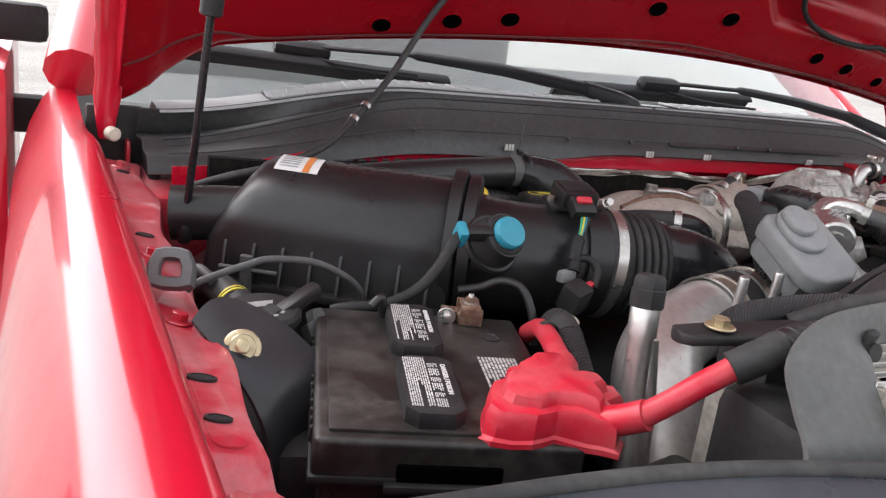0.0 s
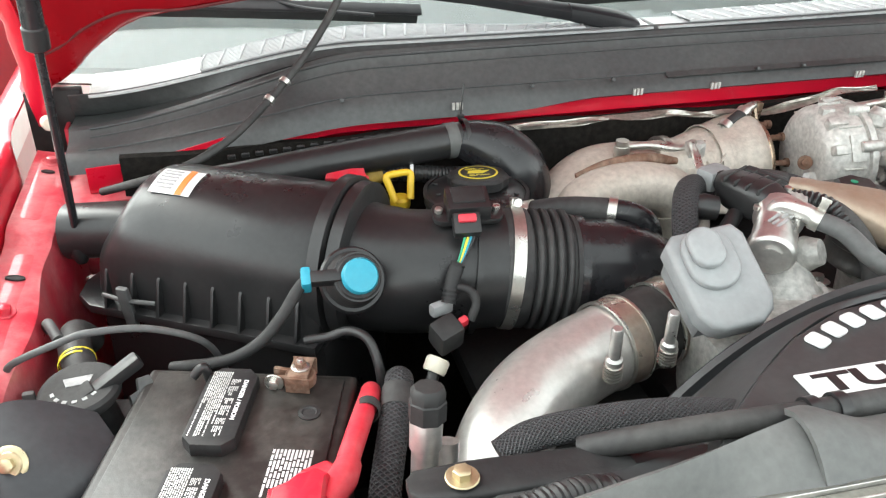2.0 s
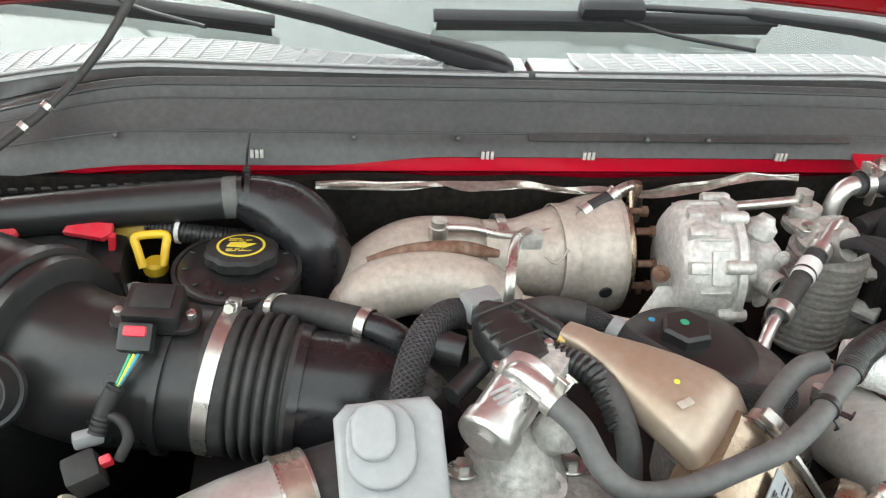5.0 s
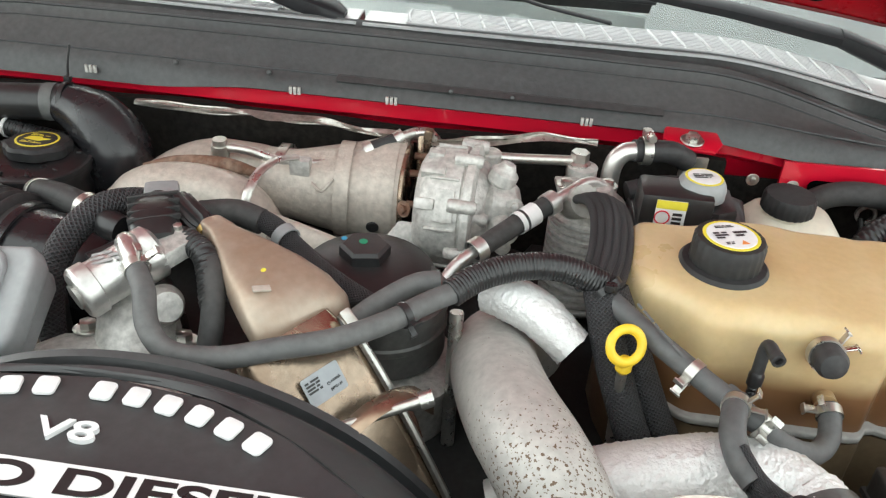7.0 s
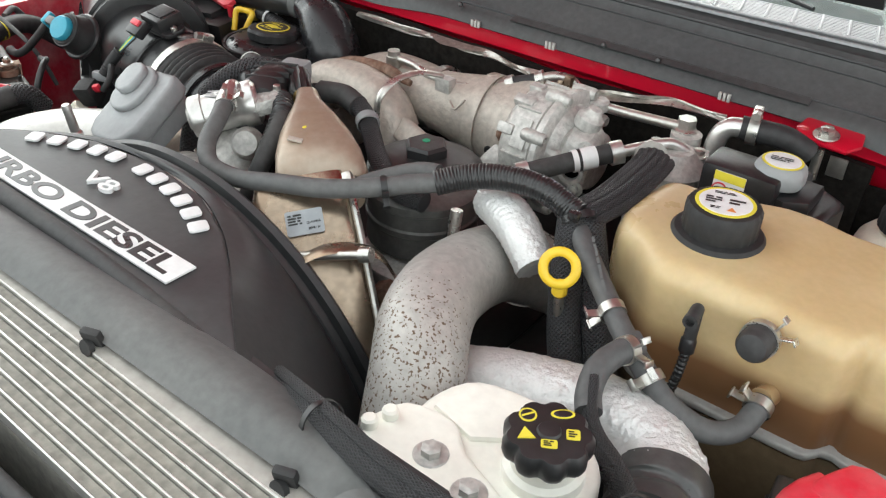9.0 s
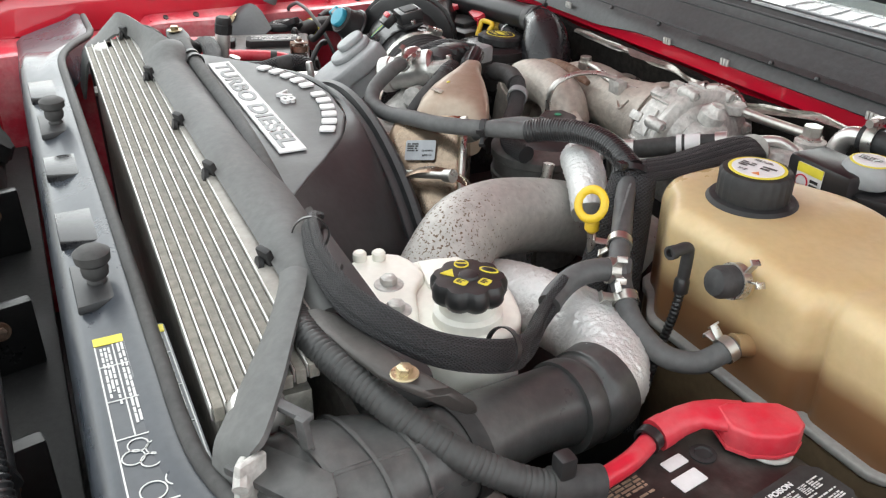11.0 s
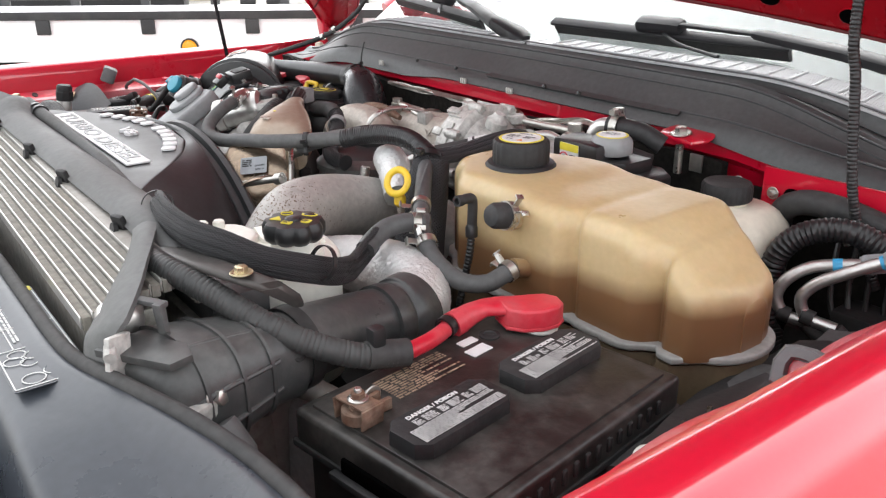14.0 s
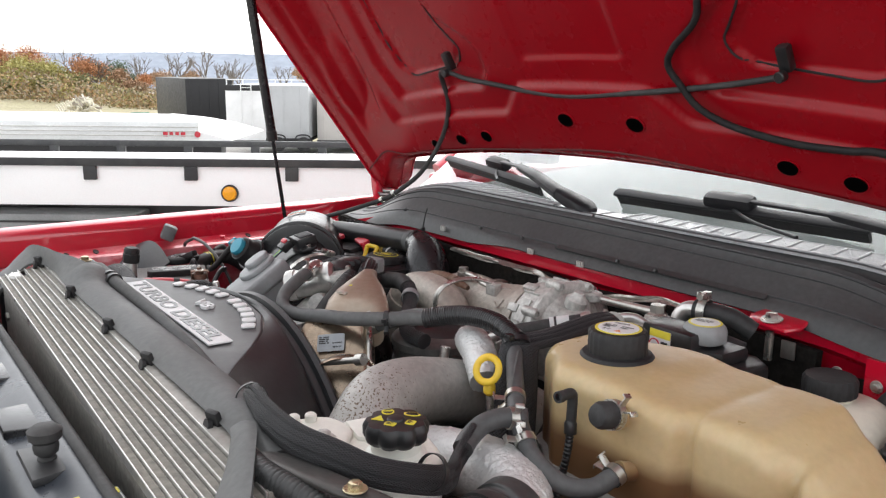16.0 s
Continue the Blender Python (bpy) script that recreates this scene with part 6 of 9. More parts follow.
part("plug", disc(0.010, 0.03, aim((0.312, -0.15, 1.190), (0.7, -0.7, 0)), 8), CAST, hc)

lh = thing("labelled_hose", (0.149, -0.266, 1.23), "black hose with a white tag and crimped steel ends", "hose")
part("lower_pipe", tube([(0.140, -0.285, 1.205), (0.144, -0.278, 1.228), (0.158, -0.258, 1.246), (0.176, -0.238, 1.253)], 0.0058, 10), ALU, lh)
part("hose", tube([(0.172, -0.243, 1.252), (0.214, -0.200, 1.266), (0.240, -0.172, 1.273)], 0.0098, 14), RUBBER, lh)
part("tag", ring_band((0.216, -0.198, 1.2665), (0.68, 0.72, 0.18), 0.0105, 0.024, 0.0006), WHITE_INK, lh, "white paper tag")
part("tag_print", ring_band((0.2125, -0.2015, 1.2655), (0.68, 0.72, 0.18), 0.0108, 0.003, 0.0005), BLACK, lh)
for q in ((0.174, -0.241, 1.2525), (0.238, -0.175, 1.2725)):
    part("ferrule", ring_band(q, (0.68, 0.72, 0.2), 0.0103, 0.012), ALU, lh)
part("upper_pipe", tube([(0.238, -0.175, 1.2725), (0.256, -0.155, 1.277), (0.275, -0.135, 1.280), (0.290, -0.125, 1.272)], 0.0058, 10), ALU, lh)

# braided loom from the split back over the cooler
bl = thing("braided_loom", (0.28, -0.3, 1.2), "black braided wiring loom with a split corrugated branch", "wiring loom")
back = [(0.276, -0.326, 1.284), (0.287, -0.282, 1.287), (0.291, -0.238, 1.293), (0.288, -0.200, 1.293), (0.279, -0.176, 1.284), (0.268, -0.160, 1.262)]
for k, dx in enumerate((-0.0155, -0.0093, -0.0031, 0.0031, 0.0093, 0.0155)):
    part("back_strand", tube([(x + dx * 0.95, y - dx * 0.10, z + 0.0045 * math.cos(dx * 110) - 0.0020) for x, y, z in back], 0.0044, 10, 10), STRANDS, bl)
part("back_sleeve", tube([(0.272, -0.168, 1.276), (0.262, -0.150, 1.262)], 0.0165, 18, 6), PIPE_GREY, bl, "grey crimped sleeve")
part("corrugated_branch", tube([(0.160, -0.363, 1.288), (0.180, -0.345, 1.294), (0.210, -0.330, 1.298), (0.245, -0.323, 1.297), (0.280, -0.323, 1.286)], 0.0112, 16, 10, ripple=0.0009, pitch=0.0030), BLACK, bl, "black corrugated conduit")
part("lower_branch", tube([(0.278, -0.325, 1.283), (0.292, -0.352, 1.240), (0.312, -0.378, 1.195), (0.338, -0.395, 1.14), (0.35, -0.40, 1.08)], 0.0142, 16), LOOM, bl)
part("second_lower_branch", tube([(0.288, -0.318, 1.278), (0.312, -0.340, 1.235), (0.335, -0.362, 1.19), (0.362, -0.378, 1.14), (0.375, -0.38, 1.08)], 0.0142, 16), LOOM, bl)
part("cable_tie", ring_band((0.2805, -0.325, 1.283), (0.6, -0.4, -0.6), 0.0145, 0.006), BLACK, bl)
part("tie_head", box((0.010, 0.008, 0.008), pose(0.284, -0.338, 1.294), 0.002), BLACK, bl)
part("white_tie", ring_band((0.326, -0.382, 1.172), (0.5, -0.4, -0.9), 0.019, 0.003), GREY_PLASTIC, bl)

# heater hose
hh = thing("heater_hose", (0.0, -0.44, 1.25), "grey rubber heater hose with spring clips", "hose")
part("hose", tube([(-0.078, -0.392, 1.300), (-0.062, -0.415, 1.296), (-0.050, -0.440, 1.283), (-0.030, -0.452, 1.272), (0.005, -0.449, 1.270), (0.045, -0.438, 1.276), (0.085, -0.424, 1.280), (0.120, -0.400, 1.284), (0.145, -0.376, 1.287), (0.165, -0.360, 1.289)], 0.0086, 16), HOSE, hh, "", 60)
spring_clip((-0.076, -0.394, 1.2995), (0.6, -0.7, -0.2), 0.0090, hh, 60)
spring_clip((0.128, -0.393, 1.2848), (0.7, 0.7, 0.1), 0.0088, hh, 200, BLACK, 0.7)
part("stub", tube([(-0.100, -0.362, 1.285), (-0.095, -0.368, 1.303), (-0.084, -0.384, 1.304), (-0.074, -0.396, 1.299)], 0.0085, 12), ALU, hh)
part("branch_hose", tube([(0.080, -0.392, 1.262), (0.105, -0.368, 1.274), (0.130, -0.350, 1.283), (0.150, -0.345, 1.286)], 0.0088, 14), HOSE, hh)
clamp((0.086, -0.387, 1.265), (0.7, 0.6, 0.35), 0.0092, hh, 0.010, 120)

h2 = thing("bypass_hose", (-0.03, -0.38, 1.2), "short black hose curving down beside the manifold", "hose")
part("hose", tube([(-0.085, -0.318, 1.280), (-0.060, -0.335, 1.290), (-0.030, -0.365, 1.288), (-0.018, -0.40, 1.265), (-0.020, -0.425, 1.225), (-0.025, -0.43, 1.18)], 0.0092, 14), RUBBER, h2)
part("inner", tube([(-0.060, -0.335, 1.2905), (-0.036, -0.358, 1.2900), (-0.020, -0.392, 1.270)], 0.0098, 14, ripple=0.002), BLACK, h2)

# EGR valve and the cast manifold under it
eg = thing("egr_valve", (-0.10, -0.38, 1.2), "cast aluminium valve with a round cap and black actuator", "valve")
d = Vector((0.050, 0.062, 0.018))
c0 = Vector((-0.122, -0.402, 1.272))
part("motor", lathe([(0.019, 0), (0.0215, 0.002), (0.0220, 0.004), (0.0220, 0.014), (0.0200, 0.015), (0.0200, 0.050), (0.023, 0.054), (0.023, 0.066), (0.018, 0.070)], aim(c0, d), 32), ALU, eg, "round motor body")
part("cap_boss", lathe([(0.009, 0), (0.011, -0.003)], aim(c0, d), 20), ALU, eg)
bars(aim(c0 + d * 0.42 + Vector((0.0, -0.006, 0.0195)), (-0.15, -0.25, 1), 52), 0.030, 0.014, 3, GREY_INK, eg, 12)
part("flange", box((0.046, 0.018, 0.040), Matrix.Translation(c0 + d * 0.92) @ d.to_track_quat("Z", "Y").to_matrix().to_4x4(), 0.008), CAST, eg)
part("side_lobe", lathe([(0.015, 0), (0.017, 0.008), (0.012, 0.022)], aim((-0.070, -0.375, 1.252), (0.5, -0.6, 0.4))), CAST, eg)
part("actuator", skin([oval(c, (0.87, 0.5, 0), (-0.1, 0.15, 1), a, b, 3.6, 24) for c, a, b in (((-0.078, -0.352, 1.288), 0.017, 0.014), ((-0.084, -0.340, 1.290), 0.020, 0.018), ((-0.094, -0.318, 1.290), 0.021, 0.019), ((-0.102, -0.298, 1.290), 0.018, 0.017), ((-0.106, -0.288, 1.290), 0.012, 0.012))]), BLACK, eg, "black actuator", 45)
for k in range(4):
    part("actuator_rib", box((0.042, 0.0025, 0.006), Matrix.Translation((-0.086 - 0.005 * k, -0.334 + 0.0115 * k, 1.3055)) @ pose(0, 0, 0, 0, 0, 28), 0.0008, 1), BLACK_MATT, eg)
for q in ((-0.066, -0.336, 1.300), (-0.106, -0.350, 1.292)):
    bolt(q, (0, -0.1, 1), 0.0038, eg, washer=False)
part("actuator_neck", tube([(-0.100, -0.300, 1.288), (-0.105, -0.280, 1.292)], 0.010, 14), BLACK, eg)
part("connector", box((0.030, 0.022, 0.022), pose(-0.106, -0.272, 1.290, 0, 0, 20), 0.005), GREY_PLASTIC, eg, "pale grey connector")
part("side_plug", lathe([(0.012, 0), (0.013, 0.014), (0.010, 0.024)], aim((-0.125, -0.315, 1.278), (-0.9, 0.3, 0.1))), BLACK, eg)
part("solenoid", tube([(-0.138, -0.352, 1.268), (-0.128, -0.342, 1.270), (-0.112, -0.328, 1.276)], 0.008, 12), BLACK, eg)
im = thing("intake_manifold", (-0.09, -0.41, 1.12), "dull cast aluminium intake manifold", "manifold")
bm = skin([oval(c, u, (0, 0, 1), a, b, 3, 28) for c, u, a, b in (((-0.185, -0.425, 1.165), (0, 1, 0), 0.040, 0.045), ((-0.150, -0.425, 1.175), (0, 1, 0), 0.052, 0.052), ((-0.095, -0.422, 1.178), (0, 1, 0), 0.056, 0.055), ((-0.045, -0.418, 1.174), (0, 1, 0), 0.054, 0.052), ((0.0, -0.412, 1.160), (0, 1, 0), 0.046, 0.045), ((0.03, -0.40, 1.14), (0, 1, 0), 0.03, 0.03))])
part("runner", bm, CAST, im, "", 55)
part("pad", box((0.055, 0.020, 0.010), pose(-0.060, -0.462, 1.214, 35), 0.003), CAST, im)
part("rib", tube([(-0.150, -0.470, 1.200), (-0.110, -0.478, 1.205), (-0.085, -0.478, 1.203)], 0.008, 10), CAST, im)
part("lug", lathe([(0.012, 0), (0.012, 0.012), (0.007, 0.012), (0.007, 0.008)], pose(-0.072, -0.408, 1.224, 14)), CAST, im)
part("throat", tube([(-0.100, -0.36, 1.235, 0.030), (-0.090, -0.38, 1.222, 0.034), (-0.085, -0.40, 1.20, 0.038)], 0.03, 24), CAST, im)
for x in (-0.13, -0.05):
    bolt((x, -0.385, 1.225), (0, 0.2, 1), 0.007, im)

gc = thing("grey_cover", (-0.185, -0.43, 1.25), "light grey rubber cap over a duct flange", "cover")
gm = Matrix.Translation((-0.186, -0.431, 1.277)) @ Vector((-0.10, -0.52, 0.85)).to_track_quat("Z", "Y").to_matrix().to_4x4() @ pose(0, 0, 0, 0, 0, 192) @ Matrix.Scale(0.90, 4)
part("plate", slab([(-0.032, -0.054), (0.030, -0.054), (0.040, -0.044), (0.038, 0.030), (0.030, 0.044), (0.018, 0.050), (-0.020, 0.050), (-0.034, 0.040), (-0.040, 0.026), (-0.040, -0.042)], -0.026, 0.0, gm, 0.006, 3), GREY_PLASTIC, gc, "", 50)
part("skirt", slab([(-0.028, -0.048), (0.026, -0.048), (0.034, -0.038), (0.030, 0.034), (-0.030, 0.034), (-0.034, -0.036)], -0.052, -0.024, gm, 0.004, 2), GREY_PLASTIC, gc)
part("boss", slab(rounded(0.050, 0.064, 0.024, 8, 0.006, -0.020), -0.001, 0.008, gm, 0.0035, 3), GREY_PLASTIC, gc, "", 50)
part("button", slab(rounded(0.032, 0.042, 0.015, 8, 0.010, -0.028), 0.007, 0.017, gm, 0.004, 3), GREY_PLASTIC, gc, "", 50)

# exhaust cooler: a stained funnel and the tarnished box below it
ec = thing("egr_cooler", (0.08, -0.42, 1.10), "copper-stained funnel and tarnished steel exhaust cooler box", "cooler")
secs = []
for (x, y, z, a, b) in ((-0.046, -0.314, 1.290, 0.0115, 0.011), (-0.034, -0.324, 1.290, 0.0130, 0.012), (-0.030, -0.328, 1.289, 0.0135, 0.013), (-0.022, -0.334, 1.287, 0.0175, 0.014), (-0.004, -0.348, 1.283, 0.0265, 0.017), (0.016, -0.364, 1.278, 0.035, 0.020), (0.036, -0.380, 1.272, 0.041, 0.022), (0.050, -0.391, 1.264, 0.043, 0.022), (0.058, -0.400, 1.252, 0.040, 0.020)):
    secs.append(oval((x, y, z), Vector((0.70, 0.70, 0.0)), Vector((-0.10, 0.08, 1)).normalized(), a, b, 3.0, 32))
part("funnel", skin(secs), FUNNEL, ec, "copper-stained pressed-steel funnel", 60)
part("paint_dot", disc(0.0022, 0.001, aim((0.0175, -0.379, 1.3000), (-0.1, -0.15, 1))), YELLOW_LABEL, ec)
part("dimple", box((0.014, 0.006, 0.002), pose(0.020, -0.394, 1.2940, 10, 8, 30), 0.0008), IRON, ec)
secs = [oval(c, Vector((0.60, 0.75, 0.10)).normalized(), Vector((0.55, -0.45, 0.70)).normalized(), a, b, 5, 32) for c, a, b in (((0.036, -0.408, 1.262), 0.040, 0.020), ((0.050, -0.418, 1.246), 0.046, 0.026), ((0.075, -0.434, 1.215), 0.047, 0.027), ((0.105, -0.452, 1.175), 0.047, 0.027), ((0.135, -0.470, 1.130), 0.047, 0.027), ((0.16, -0.485, 1.09), 0.045, 0.026))]
part("cooler_box", skin(secs), BRONZE, ec, "tarnished bronze-brown steel box", 50)
part("strap", tube([(0.088, -0.482, 1.225), (0.120, -0.455, 1.248), (0.146, -0.425, 1.240), (0.150, -0.40, 1.20)], 0.009, 8, flat=0.18), BRONZE, ec)
part("strap_bolt", lathe([(0.004, 0), (0.004, 0.060), (0.007, 0.060), (0.007, 0.070)], aim((0.095, -0.468, 1.236), (0.9, 0.35, 0.25)), 10), STEEL, ec)
lbx = Matrix(((0.60, 0.54, 0.55, 0.076), (0.75, -0.36, -0.45, -0.440), (0.10, -0.76, 0.70, 1.248), (0, 0, 0, 1)))
part("paper_label", slab(rounded(0.034, 0.022, 0.002), 0, 0.001, lbx @ pose(0, 0, 0.0045), 0), DIM_LABEL, ec, "pale grey part label")
bars(lbx @ pose(-0.008, -0.003, 0.0056), 0.014, 0.010, 4, BLACK, ec, 21)
for k, w in enumerate(("Made in", "Germany")):
    lettering(w, 0.0034, lbx @ pose(0.008, 0.006 - 0.005 * k, 0.0058), BLACK, ec, "label_words", 0.0001)
for w in (-1, 1):
    part("box_edge", tube([Vector(c) + Vector((0.60, 0.75, 0.10)).normalized() * a * w * 0.94 + Vector((0.55, -0.45, 0.70)).normalized() * b * 0.97 for c, a, b in (((0.050, -0.418, 1.246), 0.046, 0.026), ((0.075, -0.434, 1.215), 0.047, 0.027), ((0.105, -0.452, 1.175), 0.047, 0.027), ((0.135, -0.470, 1.130), 0.047, 0.027))], 0.0035, 8), STEEL, ec, "bright seam")
ts = thing("temperature_sensor", (-0.055, -0.31, 1.28), "ribbed black sensor plug on a brass stem", "sensor")
part("plug", lathe([(0.009, 0), (0.0125, 0.004), (0.0125, 0.040), (0.010, 0.044)], aim((-0.052, -0.3165, 1.290), (-0.75, 0.62, 0.15)), 40, lobes=14, depth=0.16), BLACK, ts)
part("stem", lathe([(0.006, -0.012), (0.006, 0), (0.009, 0), (0.009, 0.006)], aim((-0.047, -0.3205, 1.289), (-0.75, 0.62, 0.15)), 12), BRASS, ts)

# filter housing between turbo and pipe
ff = thing("oil_filter_housing", (0.085, -0.285, 1.05), "black oil filter housing with a hexagon on its cap", "filter housing")
part("cap", lathe([(0.058, 0), (0.060, 0.006), (0.060, 0.014), (0.056, 0.018), (0.040, 0.023), (0.022, 0.025)], pose(0.080, -0.275, 1.226), 40), BLACK, ff, "dull black cap")
part("hexagon", lathe([(0.023, 0), (0.023, 0.010), (0.020, 0.013)], pose(0.075, -0.268, 1.250, 0, 0, 12), 6), BLACK, ff)
part("green_dot", disc(0.004, 0.0008, pose(0.073, -0.266, 1.2632)), GREEN, ff)
part("blue_dot", disc(0.003, 0.0008, pose(0.052, -0.248, 1.2525)), BLUE, ff)
part("black_drum", lathe([(0.050, 0), (0.057, 0.003), (0.057, 0.008), (0.0555, 0.010), (0.0555, 0.026), (0.0575, 0.028), (0.0575, 0.033), (0.0555, 0.035), (0.0555, 0.050), (0.058, 0.052), (0.058, 0.060), (0.052, 0.064)], pose(0.098, -0.300, 1.180), 44), CAN, ff, "dull dark grey ribbed canister")
part("grey_drum", lathe([(0.050, 0), (0.056, 0.02), (0.058, 0.06), (0.060, 0.064), (0.060, 0.070), (0.054, 0.072)], pose(0.112, -0.318, 1.105), 36), CAST, ff, "dull grey canister")
part("drain_plug", lathe([(0.016, 0), (0.016, 0.02), (0.010, 0.024)], aim((0.128, -0.385, 1.165), (0.3, -0.9, 0.1)), 8), RUST, ff)
part("guide_tube", tube([(0.165, -0.335, 1.25), (0.166, -0.345, 1.20), (0.168, -0.355, 1.12)], 0.006, 10), STEEL, ff)
lo = thing("rear_loom", (0.05, -0.25, 1.25), "black taped loom running behind the filter", "wiring loom")
part("loom", tube([(-0.085, -0.268, 1.270), (-0.045, -0.262, 1.276), (-0.010, -0.270, 1.272), (0.020, -0.290, 1.262), (0.055, -0.318, 1.256), (0.10, -0.345, 1.252), (0.135, -0.345, 1.250)], 0.0098, 14), LOOM, lo)
part("hose_part", tube([(-0.075, -0.266, 1.273), (-0.045, -0.262, 1.276), (-0.018, -0.268, 1.273)], 0.0118, 14), RUBBER, lo)
part("band", ring_band((0.006, -0.280, 1.267), (0.75, -0.6, -0.2), 0.0108, 0.010), GREY_PLASTIC, lo)

# grey intake pipe, foil-wrapped pipes, dipstick
hp = thing("charge_pipe", (0.23, -0.42, 1.05), "oxidised grey charge pipe with speckled paint loss", "pipe")
part("pipe", tube([(0.235, -0.252, 1.160), (0.213, -0.280, 1.180), (0.201, -0.312, 1.196), (0.201, -0.350, 1.209), (0.207, -0.388, 1.221), (0.218, -0.430, 1.231), (0.236, -0.470, 1.234), (0.255, -0.500, 1.220), (0.269, -0.528, 1.188), (0.278, -0.550, 1.14), (0.283, -0.565, 1.06)], 0.0370, 40, 10), SPECK, hp, "", 60)
clamp((0.212, -0.282, 1.181), (0.45, -0.75, 0.45), 0.0378, hp, 0.012, 200)
rng = random.Random(8)
f1 = thing("foil_sleeve", (0.23, -0.335, 1.24), "crinkled silver heat sleeve on a short hose", "heat sleeve")
part("sleeve", crumple(tube([(0.188, -0.318, 1.262, 0.017), (0.205, -0.325, 1.264, 0.019), (0.232, -0.336, 1.258, 0.019), (0.262, -0.352, 1.240, 0.017)], 0.018, 64, 30), 0.0009, 260), FOIL, f1, "", 60)
f2 = thing("foil_pipe", (0.36, -0.46, 1.10), "large pipe wrapped in crinkled silver foil", "pipe")
part("wrap", crumple(tube([(0.215, -0.468, 1.160), (0.278, -0.452, 1.186), (0.330, -0.443, 1.199), (0.375, -0.436, 1.205), (0.412, -0.438, 1.203), (0.436, -0.455, 1.198), (0.444, -0.480, 1.197)], 0.0313, 96, 30), 0.0010, 230), FOIL, f2, "crinkled foil wrap", 70)
part("collar", crumple(tube([(0.430, -0.449, 1.200), (0.4405, -0.466, 1.1975)], 0.0336, 96, 14), 0.0010, 240), FOIL, f2, "", 70)
cc = thing("charge_hose", (0.46, -0.57, 1.10), "black rubber charge hose with a stepped end", "hose")
part("cuff", tube([(0.438, -0.460, 1.198, 0.0355), (0.444, -0.478, 1.197, 0.0360), (0.446, -0.488, 1.198, 0.0320), (0.448, -0.495, 1.199, 0.0345), (0.450, -0.506, 1.200, 0.0345)], 0.046, 32, 5), TANK, cc)
part("hose", tube([(0.446, -0.490, 1.198, 0.031), (0.455, -0.535, 1.208, 0.0285), (0.467, -0.580, 1.215, 0.0300), (0.478, -0.622, 1.217, 0.0335)], 0.04, 32, 8), TANK, cc)
part("dark_band", ring_band((0.472, -0.600, 1.216), (0.2, -1, 0), 0.0332, 0.012, 0.0018), BLACK_MATT, cc)
part("band_boss", lathe([(0.007, 0), (0.0075, 0.003), (0.0065, 0.008), (0.0035, 0.008), (0.003, 0.004)], aim((0.503, -0.614, 1.228), (0.85, 0.2, 0.45)), 16), BLACK_MATT, cc)
tk = thing("intercooler_tank", (0.49, -0.67, 1.05), "ribbed black plastic intercooler end tank", "intercooler tank")


def tank(parent, s, k):
    us, vs = Vector((s * 0.97, 0.2, 0)).normalized(), Vector((0, 0, 1))
    secs = [((s * 0.478, -0.612, 1.217), 0.033, 0.033), ((s * 0.480, -0.638, 1.2205), 0.037, 0.0355), ((s * 0.481, -0.662, 1.2195), 0.044, 0.0405), ((s * 0.482, -0.690, 1.2155), 0.049, 0.0485), ((s * 0.482, -0.722, 1.199), 0.048, 0.064), ((s * 0.480, -0.735, 1.190), 0.045, 0.064)]
    part("moulding", skin([oval(c, us, vs, a, b, 2.6, 36) for c, a, b in secs]), TANK, parent, "black plastic moulding", 50)
    for c, a, b in (((s * 0.4803, -0.646, 1.2202), 0.0393, 0.0372), ((s * 0.4813, -0.672, 1.2181), 0.0458, 0.0434), ((s * 0.482, -0.700, 1.2105), 0.0488, 0.0533)):
        part("rib", skin([oval(Vector(c) + Vector((0, d, 0)), us, vs, a + e, b + e, 2.6, 36) for d, e in ((-0.0018, -0.004), (-0.0012, 0.0022), (0.0012, 0.0022), (0.0018, -0.004))]), TANK, parent, "", 30)
    for z, w in ((0.9, 0.45), (0.35, 0.94), (-0.25, 0.97)):
        part("cross_rib", tube([Vector(c) + us * a * w * 1.01 + vs * b * z * 1.01 for c, a, b in secs[1:5]], 0.0022, 8), TANK, parent)
    part("bracket", slab([(-0.034, -0.012), (0.026, -0.014), (0.034, 0.0), (0.022, 0.012), (-0.034, 0.012)], -0.003, 0.003, pose(s * 0.497, -0.716, 1.262, 6, 0, s * 35), 0.001), TANK, parent)
    part("clip_plate", box((0.005, 0.020, 0.050), pose(s * 0.492, -0.736, 1.252, -8, 0, s * 30), 0.0015), CAST, parent, "pale steel clip plate")
    part("clip_hook", tube([(s * 0.478, -0.728, 1.262), (s * 0.486, -0.736, 1.270), (s * 0.500, -0.742, 1.266)], 0.0045, 8), CAST, parent)
    part("strap_clip", box((0.034, 0.007, 0.004), pose(s * 0.470, -0.706, 1.286, 0, 0, s * 30), 0.001), HOSE, parent)
    part("strap_leg", box((0.007, 0.005, 0.036), pose(s * 0.482, -0.700, 1.270, 8, 0, s * 30), 0.001), HOSE, parent)
    part("mount", box((0.056, 0.030, 0.014), pose(s * 0.508, -0.706, 1.222, 0, 0, s * 25), 0.003), CAST, parent, "bright cast mount")
    bolt((s * 0.524, -0.684, 1.228), (s * 0.8, 0.5, 0.2), 0.0062, parent, STEEL)
    part("bush", lathe([(0.012, 0), (0.013, 0.004), (0.013, 0.026), (0.011, 0.030)], aim((s * 0.540, -0.690, 1.215), (s * 0.5, 0.3, -0.8)), 20), HOSE, parent)


